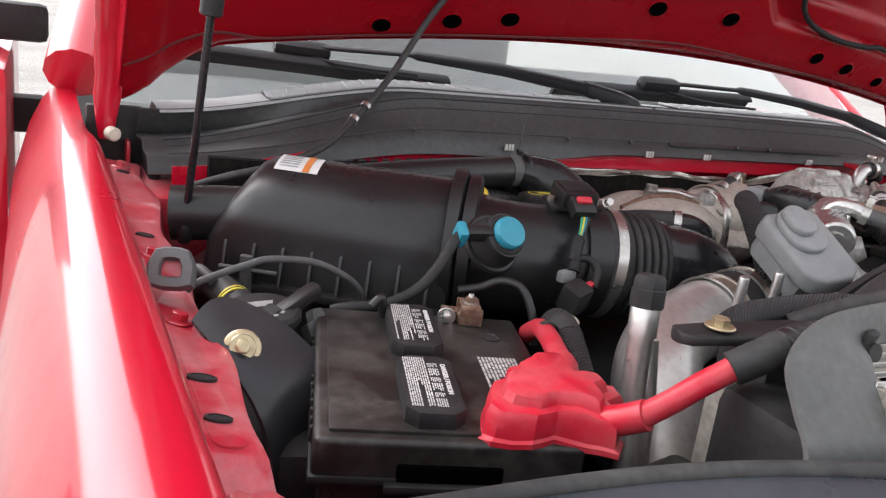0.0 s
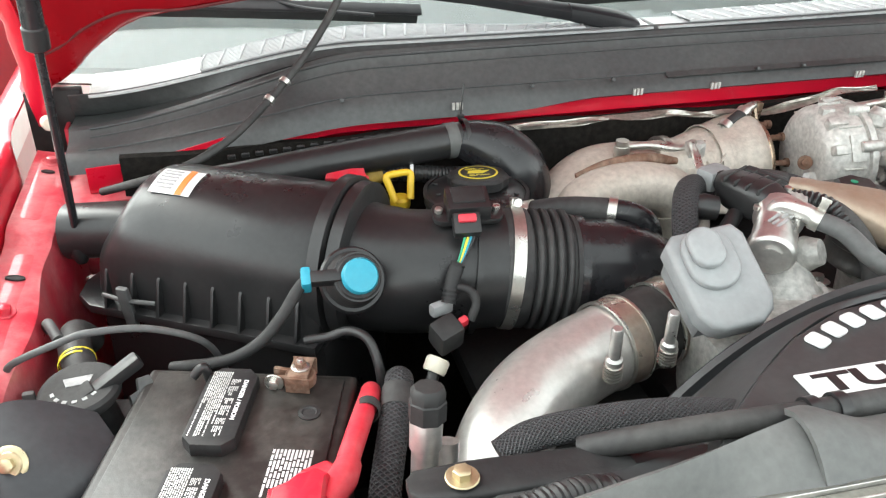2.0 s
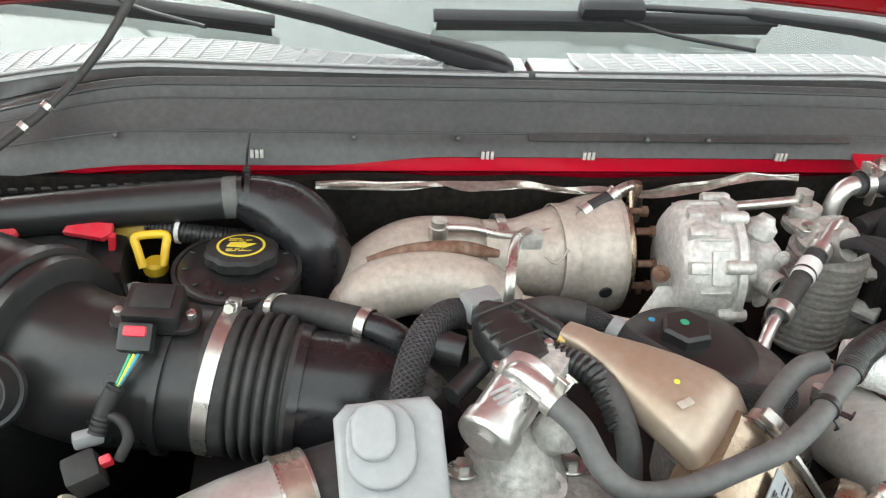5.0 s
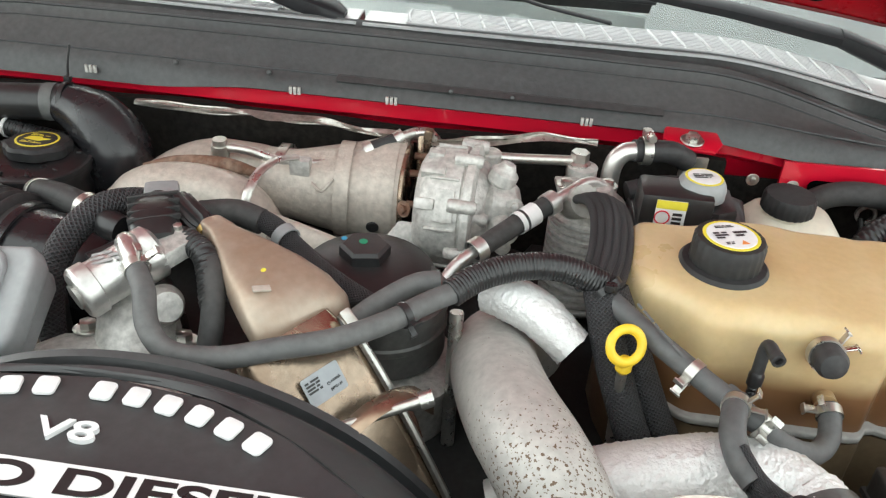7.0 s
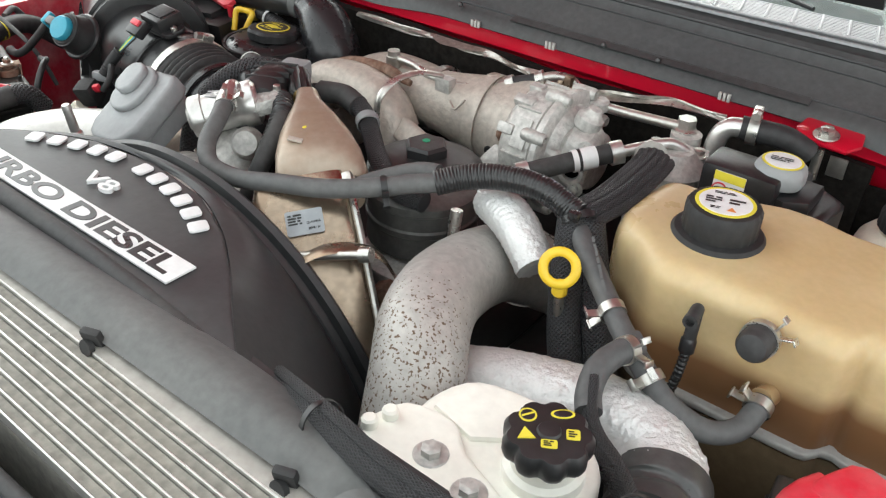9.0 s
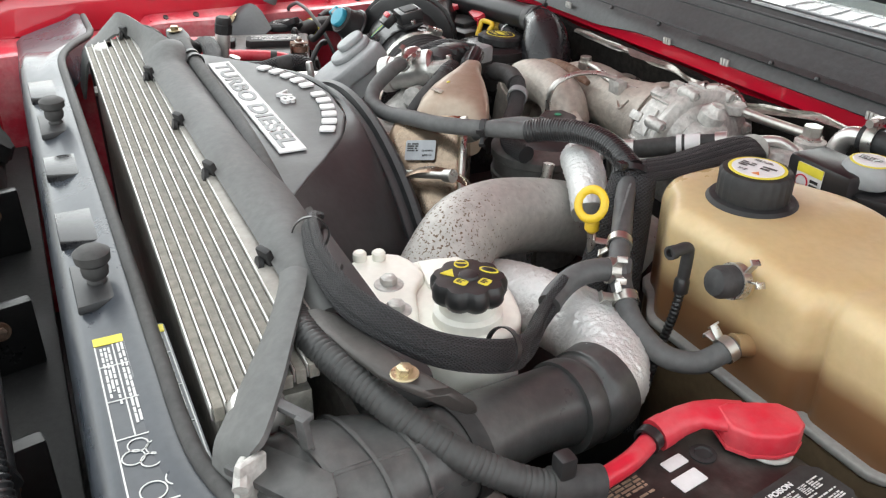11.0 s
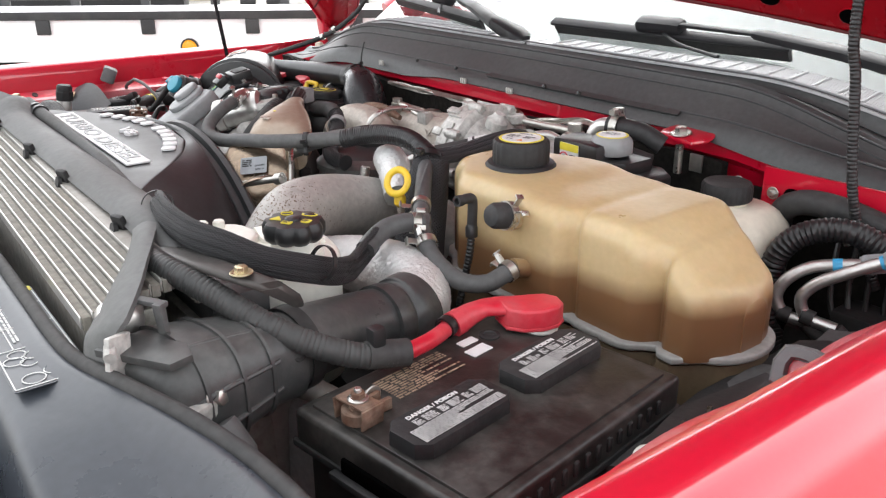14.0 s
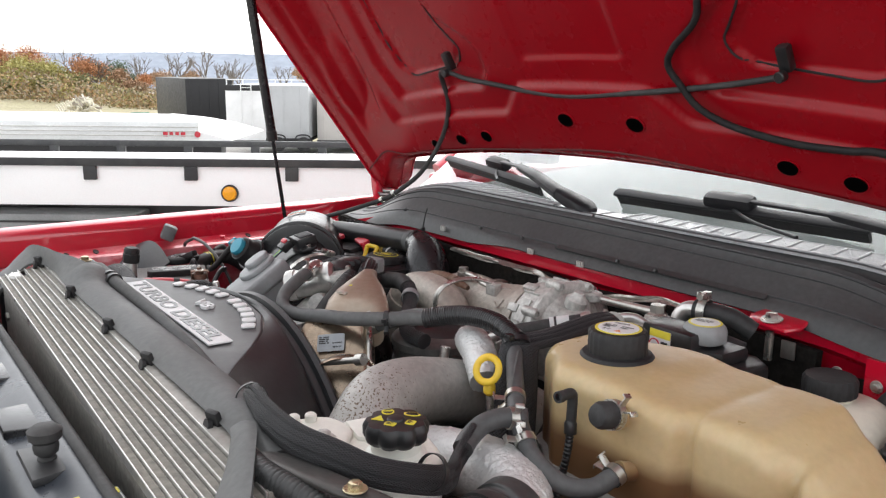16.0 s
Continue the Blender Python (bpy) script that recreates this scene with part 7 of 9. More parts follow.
tank(tk, 1, 0)
pg = thing("pale_pipe", (0.51, -0.63, 1.0), "grey steel pipe dropping beside the battery", "pipe")
part("pipe", tube([(0.500, -0.570, 1.165), (0.474, -0.596, 1.182), (0.461, -0.606, 1.172), (0.453, -0.611, 1.136), (0.450, -0.613, 1.0)], 0.0105, 16), PIPE_GREY, pg)
part("splash_panel", box((0.120, 0.004, 0.26), pose(0.430, -0.596, 1.055, 0, 4, 12), 0.001), PALE_PANEL, pg, "grey splash panel painted paler for the light on it")
ds = thing("oil_dipstick", (0.30, -0.375, 1.10), "yellow ring-handled oil dipstick in a steel tube", "dipstick")
t = bmesh.new()
ring = []
for i in range(28):
    a = 2 * math.pi * i / 28
    ring.append([t.verts.new(((0.0132 + 0.0040 * math.cos(b)) * math.cos(a), (0.0132 + 0.0040 * math.cos(b)) * math.sin(a), 0.0030 * math.sin(b))) for b in (2 * math.pi * k / 10 for k in range(10))])
for i in range(28):
    for k in range(10):
        t.faces.new((ring[i][k], ring[(i + 1) % 28][k], ring[(i + 1) % 28][(k + 1) % 10], ring[i][(k + 1) % 10]))
part("ring_handle", put(bmesh.new(), t, aim((0.2975, -0.378, 1.270), (0.30, -0.85, 0.42))), YELLOW, ds, "yellow plastic ring")
part("grip", lathe([(0.004, 0), (0.0065, 0.003), (0.0065, 0.010), (0.004, 0.014)], pose(0.2995, -0.3765, 1.243)), YELLOW, ds)
part("tube", tube([(0.2995, -0.376, 1.242), (0.302, -0.373, 1.194), (0.306, -0.37, 1.13), (0.31, -0.36, 1.05)], 0.0042, 12), STEEL, ds)

# overflow tee and hoses to the bottle
te = thing("coolant_tee_hose", (0.38, -0.405, 1.2), "grey rubber coolant hose with a tee and spring clips", "hose")
part("hose", tube([(0.280, -0.325, 1.280), (0.305, -0.348, 1.272), (0.335, -0.372, 1.262), (0.365, -0.396, 1.254), (0.392, -0.412, 1.244), (0.418, -0.418, 1.228), (0.445, -0.410, 1.214), (0.462, -0.392, 1.212), (0.467, -0.374, 1.218), (0.468, -0.362, 1.222)], 0.0088, 16), HOSE, te, "", 60)
part("down_hose", tube([(0.381, -0.405, 1.252), (0.375, -0.422, 1.255), (0.371, -0.442, 1.252), (0.375, -0.461, 1.245), (0.383, -0.474, 1.241)], 0.0096, 16), HOSE, te, "", 60)
part("tee", box((0.020, 0.015, 0.015), pose(0.378, -0.402, 1.251, 0, 15, -40), 0.005), HOSE, te)
spring_clip((0.378, -0.413, 1.2535), (-0.3, -0.9, 0.15), 0.0094, te, 30)
spring_clip((0.350, -0.385, 1.258), (0.7, -0.6, -0.2), 0.0092, te, 200)
spring_clip((0.400, -0.4145, 1.239), (0.7, -0.3, -0.4), 0.0092, te, 140)
spring_clip((0.467, -0.368, 1.220), (0, 1, 0.3), 0.0092, te, 30)
bars(aim((0.325, -0.365, 1.2765), (-0.1, -0.5, 0.9), -40), 0.060, 0.0035, 1, BAFFLE, te, 31)

# loom along the front and battery cable
fl2 = thing("front_loom", (0.40, -0.62, 1.25), "flat black ribbed loom sweeping round the reservoir", "wiring loom")
line = [(0.375, -0.459, 1.246), (0.387, -0.481, 1.239), (0.403, -0.499, 1.240), (0.426, -0.519, 1.247), (0.450, -0.543, 1.258), (0.460, -0.572, 1.271), (0.456, -0.607, 1.285), (0.435, -0.632, 1.297), (0.400, -0.645, 1.300), (0.350, -0.645, 1.300), (0.310, -0.638, 1.298), (0.265, -0.625, 1.285), (0.22, -0.605, 1.26)]
for k, (dz, dn) in enumerate(((0.0095, -0.004), (0.0060, 0.000), (0.0022, 0.002), (-0.0020, 0.0025), (-0.0060, 0.001), (-0.0095, -0.003), (0.0, -0.006))):
    part("strand", tube([(x + dn * (0.9 if x > 0.44 else 0.2), y - dn * (0.3 if x > 0.44 else 1.0), z + dz + 0.0010 * math.sin(9 * x + 2 * k)) for x, y, z in line], 0.0038, 8, 10), STRANDS, fl2)
for q, dd in (((0.458, -0.560, 1.274), (0.2, -0.9, 0.35)), ((0.290, -0.632, 1.293), (1, -0.2, 0.2))):
    part("tie", ring_band(q, dd, 0.0135, 0.004, 0.0010), BLACK, fl2)
bc = thing("battery_cable", (0.50, -0.62, 1.2), "thick black corrugated battery cable with a red end", "cable")
part("conduit", tube([(0.330, -0.655, 1.262), (0.368, -0.668, 1.278), (0.410, -0.672, 1.284), (0.455, -0.655, 1.274), (0.490, -0.630, 1.254), (0.513, -0.604, 1.238), (0.530, -0.575, 1.226), (0.538, -0.545, 1.220)], 0.0098, 16, 10, ripple=0.0009, pitch=0.0038), CONDUIT, bc, "black corrugated conduit")
part("tape", tube([(0.532, -0.568, 1.2245), (0.539, -0.535, 1.219)], 0.0112, 16), RUBBER, bc)
part("tie_head", box((0.012, 0.012, 0.018), pose(0.534, -0.560, 1.238), 0.003), BLACK, bc)
part("red_cable", tube([(0.539, -0.540, 1.219), (0.530, -0.505, 1.217), (0.516, -0.475, 1.215)], 0.0068, 14), RED_PLASTIC, bc, "faded red cable")
part("tie", ring_band((0.519, -0.482, 1.217), (-0.35, 0.9, 0.1), 0.0074, 0.007, 0.002), BLACK, bc)
rb = thing("terminal_boot", (0.535, -0.42, 1.204), "bright red rubber boot over a battery terminal", "terminal cover", "terminal boots")
bm = skin([oval(c, u, (0, 0, 1), a, b, 2.6, 24) for c, u, a, b in (((0.5155, -0.474, 1.214), (1, 0.3, 0), 0.0098, 0.0098), ((0.515, -0.464, 1.2160), (1, 0.1, 0), 0.0102, 0.0100), ((0.515, -0.453, 1.2185), (1, -0.1, 0), 0.0100, 0.0088), ((0.518, -0.441, 1.2220), (1, -0.4, 0), 0.0105, 0.0060), ((0.526, -0.429, 1.2235), (1, -0.5, 0), 0.0135, 0.0046), ((0.536, -0.415, 1.2235), (1, -0.5, 0), 0.0150, 0.0042))])
part("boot", bm, RED_PLASTIC, rb, "", 50)
part("boot_collar", ring_band((0.5148, -0.469, 1.2148), (-0.1, 1, 0.12), 0.0098, 0.010, 0.0016, 24), RED_PLASTIC, rb)
hood_o = [(0.543, -0.436), (0.556, -0.428), (0.564, -0.414), (0.566, -0.400), (0.561, -0.389), (0.549, -0.384), (0.537, -0.389), (0.529, -0.403), (0.521, -0.420), (0.522, -0.430)]
part("hood", slab(hood_o, 1.2105, 1.2285, None, 0.003, 3), RED_PLASTIC, rb, "", 50)
part("hood_lip", slab([(0.545 + (x - 0.545) * 1.04, -0.409 + (y + 0.409) * 1.04) for x, y in hood_o], 1.2095, 1.2125, None, 0.0008), RED_PLASTIC, rb)
part("washer", disc(0.0155, 0.0035, pose(0.553, -0.408, 1.2058)), CAST, rb, "grey lead terminal foot")
part("terminal_post", disc(0.010, 0.006, pose(0.550, -0.408, 1.2070)), CAST, rb)

# power steering reservoir
ps = thing("steering_reservoir", (0.37, -0.55, 1.12), "ivory plastic power steering reservoir with a black cap", "reservoir")
o = curve([(0.300, -0.575), (0.301, -0.535), (0.316, -0.509), (0.354, -0.500), (0.384, -0.505), (0.410, -0.516), (0.425, -0.538), (0.424, -0.572), (0.404, -0.592), (0.368, -0.600), (0.325, -0.597), (0.304, -0.588)], 3)
part("tank", slab([(q[0], q[1]) for q in o], 1.14, 1.257, None, 0.008, 3), MILK, ps, "ivory tank", 50)
o = curve([(0.285, -0.588), (0.296, -0.562), (0.330, -0.556), (0.352, -0.573), (0.390, -0.588), (0.397, -0.604), (0.362, -0.612), (0.320, -0.607), (0.292, -0.602)], 3)
part("ledge", slab([(q[0], q[1]) for q in o], 1.246, 1.263, None, 0.004, 3), MILK, ps, "moulded ivory mounting ledge", 50)
part("top_step", slab([(0.310, -0.552), (0.316, -0.520), (0.352, -0.508), (0.380, -0.514), (0.372, -0.540), (0.345, -0.560)], 1.255, 1.2615, None, 0.003, 2), MILK, ps, "", 50)
for q in ((0.292, -0.594), (0.297, -0.580)):
    part("stud", lathe([(0.0055, 0), (0.0055, 0.006), (0.004, 0.0075)], pose(q[0], q[1], 1.263), 10), MILK, ps)
part("neck", lathe([(0.026, 0), (0.025, 0.012), (0.021, 0.014), (0.021, 0.026)], pose(0.393, -0.551, 1.252)), MILK, ps)
pcap = part("cap", lathe([(0.023, 0), (0.0265, 0.003), (0.0275, 0.006), (0.0275, 0.013), (0.025, 0.017), (0.018, 0.0175)], pose(0.393, -0.551, 1.274, 0, 0, 10), 72, lobes=9, depth=0.12), BLACK, ps, "black lobed cap with yellow symbols")
SM = pose(0.393, -0.551, 1.2916, 0, 0, 39.7)
part("cap_dome", lathe([(0.0075, 0), (0.0065, 0.0016), (0.003, 0.0022)], SM, 20), BLACK, pcap)
for x, y, r in ((-0.0110, 0.0125, 0.0054), (0.0100, 0.0130, 0.0050)):
    ringm = SM @ pose(x, y, 0) @ Matrix.Diagonal((1.0 if x < 0 else 1.45, 1.0 if x < 0 else 0.72, 1, 1))
    part("mark", lathe([(r - 0.0010, 0), (r, 0), (r, 0.0006), (r - 0.0010, 0.0006)], ringm, 24), YELLOW_LABEL, pcap)
    part("mark_field", disc(r - 0.0010, 0.0009, ringm, 20), BLACK, pcap)
part("mark", slab([(-0.0040, -0.0006), (0.0040, -0.0006), (0.0040, 0.0006), (-0.0040, 0.0006)], 0.0009, 0.0013, SM @ pose(-0.0110, 0.0125, 0, 0, 0, 20), 0), YELLOW_LABEL, pcap)
part("mark", slab([(-0.0052, -0.0040), (0.0052, -0.0040), (0, 0.0050)], 0, 0.0007, SM @ pose(-0.0140, -0.0020, 0), 0), YELLOW_LABEL, pcap)
for x, y, w, h in ((-0.0015, -0.0105, 0.0095, 0.0064), (0.0135, -0.0035, 0.0080, 0.0080)):
    part("mark", slab(rounded(w, h, 0.0014), 0, 0.0006, SM @ pose(x, y, 0, 0, 0, -8), 0), YELLOW_LABEL, pcap)
    bars(SM @ pose(x, y, 0.0003, 0, 0, -8), w * 0.7, h * 0.7, 3, BLACK, pcap, 91)
bolt((0.336, -0.588, 1.262), (0, 0, 1), 0.0065, ps, CAST)
bolt((0.371, -0.597, 1.262), (0, 0, 1), 0.0065, ps, CAST)
pb_ = thing("reservoir_bracket", (0.46, -0.64, 1.26), "flat dark steel bracket with a flange bolt", "bracket")
part("arm", skin([oval((x, y, z), (0.25, 0.95, 0.0), (0, 0, 1), a, 0.0030, 4, 20) for x, y, z, a in ((0.385, -0.662, 1.287, 0.006), (0.395, -0.660, 1.288, 0.011), (0.440, -0.648, 1.289, 0.012), (0.472, -0.638, 1.288, 0.012), (0.488, -0.622, 1.281, 0.010), (0.491, -0.606, 1.268, 0.007), (0.488, -0.599, 1.260, 0.004))]), mat("dark_steel", (0.075, 0.070, 0.066), 0.4, metal=0.4), pb_, "", 50)
part("stay", tube([(0.40, -0.655, 1.286), (0.392, -0.640, 1.25), (0.385, -0.625, 1.20)], 0.006, 10), BLACK_MATT, pb_)
bolt((0.476, -0.637, 1.291), (0, 0, 1), 0.0050, pb_, YELLOW_ZINC)

# brake master reservoir, washer bottle
bmr = thing("brake_reservoir", (0.37, -0.14, 1.15), "black brake fluid reservoir with a grey cap and yellow label", "reservoir")
part("tank", slab([(0.322, -0.168), (0.400, -0.176), (0.432, -0.165), (0.440, -0.10), (0.418, -0.085), (0.330, -0.095), (0.318, -0.12)], 1.175, 1.262, None, 0.008, 3), BLACK, bmr, "", 50)
part("shoulder", slab([(0.352, -0.162), (0.400, -0.168), (0.420, -0.155), (0.420, -0.11), (0.352, -0.108)], 1.26, 1.278, None, 0.006), BLACK, bmr)
part("front_block", box((0.070, 0.045, 0.085), pose(0.358, -0.152, 1.252), 0.006), BLACK, bmr)
bcap = part("cap", lathe([(0.0225, 0), (0.0240, 0.002), (0.0240, 0.012), (0.0225, 0.017), (0.019, 0.0205)], pose(0.384, -0.140, 1.281), 60, lobes=6, depth=0.05), GREY_PLASTIC, bmr, "grey screw cap")
part("cap_label", disc(0.0185, 0.0008, pose(0.384, -0.140, 1.3015), 30), YELLOW_LABEL, bcap)
part("cap_field", disc(0.0162, 0.0012, pose(0.384, -0.140, 1.3015), 30), WHITE_INK, bcap)
bars(pose(0.384, -0.140, 1.3028, 0, 0, 10), 0.022, 0.010, 3, BLACK, bcap, 41)
lm = pose(0.352, -0.1756, 1.276, 88, 0, 0) @ Matrix.Diagonal((0.72, 0.86, 1, 1))
part("label", slab(rounded(0.040, 0.034, 0.001), 0, 0.0008, lm, 0), WHITE_INK, bmr, "white label with a yellow head")
part("label_head", slab(rounded(0.040, 0.010, 0.001), 0.0008, 0.0013, lm @ pose(0, 0.012, 0), 0), YELLOW_LABEL, bmr)
part("label_sign", ring_band(lm @ Vector((-0.010, -0.004, 0.0012)), lm.to_3x3() @ Vector((0, 0, 1)), 0.0062, 0.0006, 0.0014, 20), RED_PLASTIC, bmr)
bars(lm @ pose(0.010, -0.004, 0.0009), 0.014, 0.016, 3, BLACK, bmr, 43)
part("side_cap", lathe([(0.012, 0), (0.013, 0.01), (0.008, 0.018)], aim((0.395, -0.176, 1.235), (0.2, -1, 0)), 16), GREY_PLASTIC, bmr)
part("cylinder", tube([(0.30, -0.13, 1.16), (0.46, -0.12, 1.16)], 0.03, 20), CAST, bmr)
wb = thing("washer_bottle", (0.50, -0.07, 1.08), "ivory plastic bottle with a black ribbed cap", "bottle")
part("tank", skin([oval((0.505, -0.066, z), (1, 0, 0), (0, 1, 0), a, b, 3.2, 32) for z, a, b in ((1.06, 0.050, 0.045), (1.12, 0.056, 0.050), (1.195, 0.057, 0.050), (1.217, 0.053, 0.047), (1.231, 0.042, 0.038), (1.237, 0.031, 0.029))]), WHITE_PLASTIC, wb, "", 55)
part("neck", lathe([(0.024, 0), (0.024, 0.026)], pose(0.495, -0.072, 1.217)), WHITE_PLASTIC, wb)
part("cap", lathe([(0.026, 0), (0.0280, 0.002), (0.0280, 0.016), (0.0255, 0.020), (0.018, 0.0205)], pose(0.495, -0.072, 1.240), 72, lobes=24, depth=0.04), BLACK_MATT, wb, "dusty black ribbed cap")

# lines and looms at the driver side
al = thing("refrigerant_lines", (0.64, -0.12, 1.15), "two bent aluminium lines with grey connectors", "pipe")
for k, way in enumerate(([(0.690, -0.052, 1.222), (0.660, -0.076, 1.215), (0.622, -0.095, 1.206), (0.603, -0.110, 1.191), (0.597, -0.117, 1.171), (0.607, -0.115, 1.154), (0.628, -0.108, 1.150)], [(0.712, -0.070, 1.240), (0.684, -0.082, 1.228), (0.652, -0.096, 1.208), (0.630, -0.106, 1.192), (0.621, -0.113, 1.175), (0.630, -0.112, 1.158), (0.656, -0.104, 1.152)])):
    part("line", tube(way, 0.0062, 14), ALU, al)
    a, b = Vector(way[0]), Vector(way[1])
    d = a - b
    part("connector", lathe([(0.0085, 0), (0.0105, 0.004), (0.0105, 0.020), (0.0085, 0.023), (0.0085, 0.034), (0.0070, 0.040)], aim(b - d * 0.1, d), 8), GREY_PLASTIC, al)
    part("connector_tab", box((0.010, 0.006, 0.016), aim(b + d * 0.3, d) @ pose(0.010, 0, 0), 0.002), GREY_PLASTIC, al)
    part("paint_band", ring_band(tuple(b.lerp(Vector(way[2]), 0.55 if k == 0 else 0.05)), b - Vector(way[2]), 0.0063, 0.009, 0.0008), BLUE, al, "blue paint band")
    part("crimp", ring_band(way[5], Vector(way[6]) - Vector(way[5]), 0.0064, 0.012, 0.0018), RUBBER, al)
    part("foot", tube([way[6], Vector(way[6]) + Vector((0.02, 0.006, -0.02)), Vector(way[6]) + Vector((0.03, 0.01, -0.06))], 0.008, 12), RUBBER, al)
sl = thing("side_loom", (0.57, -0.06, 1.1), "fat black corrugated loom arching to the firewall", "wiring loom")
part("loom", tube([(0.586, -0.100, 1.02), (0.577, -0.094, 1.09), (0.570, -0.090, 1.159), (0.575, -0.086, 1.204), (0.596, -0.072, 1.229), (0.632, -0.056, 1.236), (0.67, -0.04, 1.22)], 0.0122, 18, 10, ripple=0.0018, pitch=0.0055), BLACK, sl)
part("upper_loom", tube([(0.53, -0.012, 1.19), (0.535, -0.022, 1.225), (0.56, -0.026, 1.243), (0.60, -0.024, 1.245), (0.65, -0.018, 1.235)], 0.014, 14), RUBBER, sl)
part("branch", tube([(0.565, -0.085, 1.12), (0.61, -0.10, 1.10), (0.66, -0.11, 1.10), (0.71, -0.10, 1.09)], 0.013, 14, 8, ripple=0.0024, pitch=0.005), BLACK, sl)
part("plug_block", box((0.03, 0.02, 0.03), pose(0.62, -0.10, 1.125), 0.004), BLACK, sl)
part("ground_eye", ring_band((0.605, -0.012, 1.215), (0, 1, 0), 0.008, 0.004, 0.004), STEEL, sl)
for k in range(4):
    part("thin_wire", tube([(0.60 + 0.02 * k, -0.014, 1.21), (0.61 + 0.02 * k, -0.035, 1.17 - 0.01 * k), (0.625 + 0.02 * k, -0.05, 1.14), (0.66 + 0.01 * k, -0.06, 1.12)], 0.003, 8), BLACK, sl)
part("module", box((0.10, 0.05, 0.10), pose(0.675, -0.035, 1.10), 0.006), BLACK_MATT, sl)
sb = thing("bottle_shelf", (0.70, -0.30, 1.1), "black plastic shelf beside the coolant bottle", "shelf")
part("shelf", slab([(0.66, -0.33), (0.675, -0.42), (0.69, -0.50), (0.735, -0.52), (0.738, -0.15), (0.70, -0.13), (0.66, -0.18)], 1.150, 1.168, None, 0.006), BLACK_MATT, sb)
part("ridge", slab([(0.715, -0.50), (0.735, -0.50), (0.738, -0.30), (0.70, -0.30), (0.69, -0.40)], 1.165, 1.195, None, 0.008), BLACK_MATT, sb)
bolt((0.722, -0.470, 1.196), (0.3, -0.5, 0.8), 0.0055, sb)
part("splash_sheet", sheet(lambda u, v: (0.668 + 0.078 * v, u, 1.165 + 0.045 * v ** 1.5 + 0.006 * math.sin(u * 40) * (1 - v)), steps(-0.47, -0.14, 24), steps(0, 1, 8), 0.004), HOSE, sb, "grey splash sheet", 60)
for y in (-0.405, -0.435):
    # thin black boxes imitate the shade in two slits
    part("slit", box((0.004, 0.026, 0.003), pose(0.722, y, 1.203, 0, -25, 30), 0.001), BLACK, sb)

# ---- passenger side ----
pe = thing("cast_charge_pipe", (-0.33, -0.44, 1.05), "bright cast aluminium charge pipe elbow with band clamps", "pipe")
part("elbow", tube([(-0.255, -0.380, 1.185), (-0.300, -0.399, 1.183), (-0.350, -0.428, 1.177), (-0.388, -0.468, 1.162), (-0.406, -0.508, 1.125), (-0.415, -0.54, 1.06)], 0.0395, 36, 10), DULL_CAST, pe, "bright cast elbow", 60)
part("sleeve", tube([(-0.172, -0.352, 1.186), (-0.215, -0.366, 1.186), (-0.260, -0.382, 1.185)], 0.0392, 36, 6), RUBBER, pe, "dark rubber sleeve")
for x, y in ((-0.193, -0.359), (-0.252, -0.3795)):
    part("band", ring_band((x, y, 1.1857), (0.083, 0.028, 0), 0.0402, 0.022, 0.0014, 40), BAND, pe, "tan steel band with a reddish reflection in its colour")
    for k in (-1, 1):
        part("band_edge", ring_band((x + 0.0108 * k, y + 0.0036 * k, 1.1857), (0.083, 0.028, 0), 0.0404, 0.0024, 0.0024, 40), STEEL, pe)
for x, y in ((-0.282, -0.440), (-0.226, -0.430)):
    part("t_bolt", lathe([(0.0075, 0), (0.0075, 0.018), (0.0052, 0.020), (0.0052, 0.050), (0.004, 0.052)], pose(x, y, 1.200, 6, -4, 0), 12), ALU, pe)
    prof = []
    for k in range(5):
        prof += [(0.0085, 0.0035 * k), (0.0085, 0.0035 * k + 0.002), (0.0068, 0.0035 * k + 0.0024)]
    part("spring", lathe(prof, pose(x, y, 1.196, 6, -4, 0), 14), STEEL, pe)

pr = thing("filler_tube", (-0.47, -0.54, 1.05), "aluminium filler tube with a square black cap", "tube")
part("tube", tube([(-0.464, -0.5225, 1.262), (-0.468, -0.530, 1.20), (-0.476, -0.55, 1.12), (-0.48, -0.56, 1.02)], 0.0098, 16), ALU, pr)
part("collar", lathe([(0.0115, 0), (0.0115, 0.030), (0.010, 0.032)], aim((-0.4655, -0.525, 1.236), (0.06, 0.12, 1))), ALU, pr)
part("cap", lathe([(0.0135, 0), (0.0135, 0.014), (0.0125, 0.015), (0.0125, 0.022), (0.010, 0.025)], aim((-0.4635, -0.522, 1.258), (0.06, 0.12, 1)), 8), BLACK_MATT, pr)
pr2 = thing("steel_tube", (-0.445, -0.52, 1.1), "second plain aluminium tube", "tube")
part("tube", tube([(-0.446, -0.512, 1.225), (-0.452, -0.53, 1.17), (-0.458, -0.55, 1.05)], 0.0085, 14), ALU, pr2)

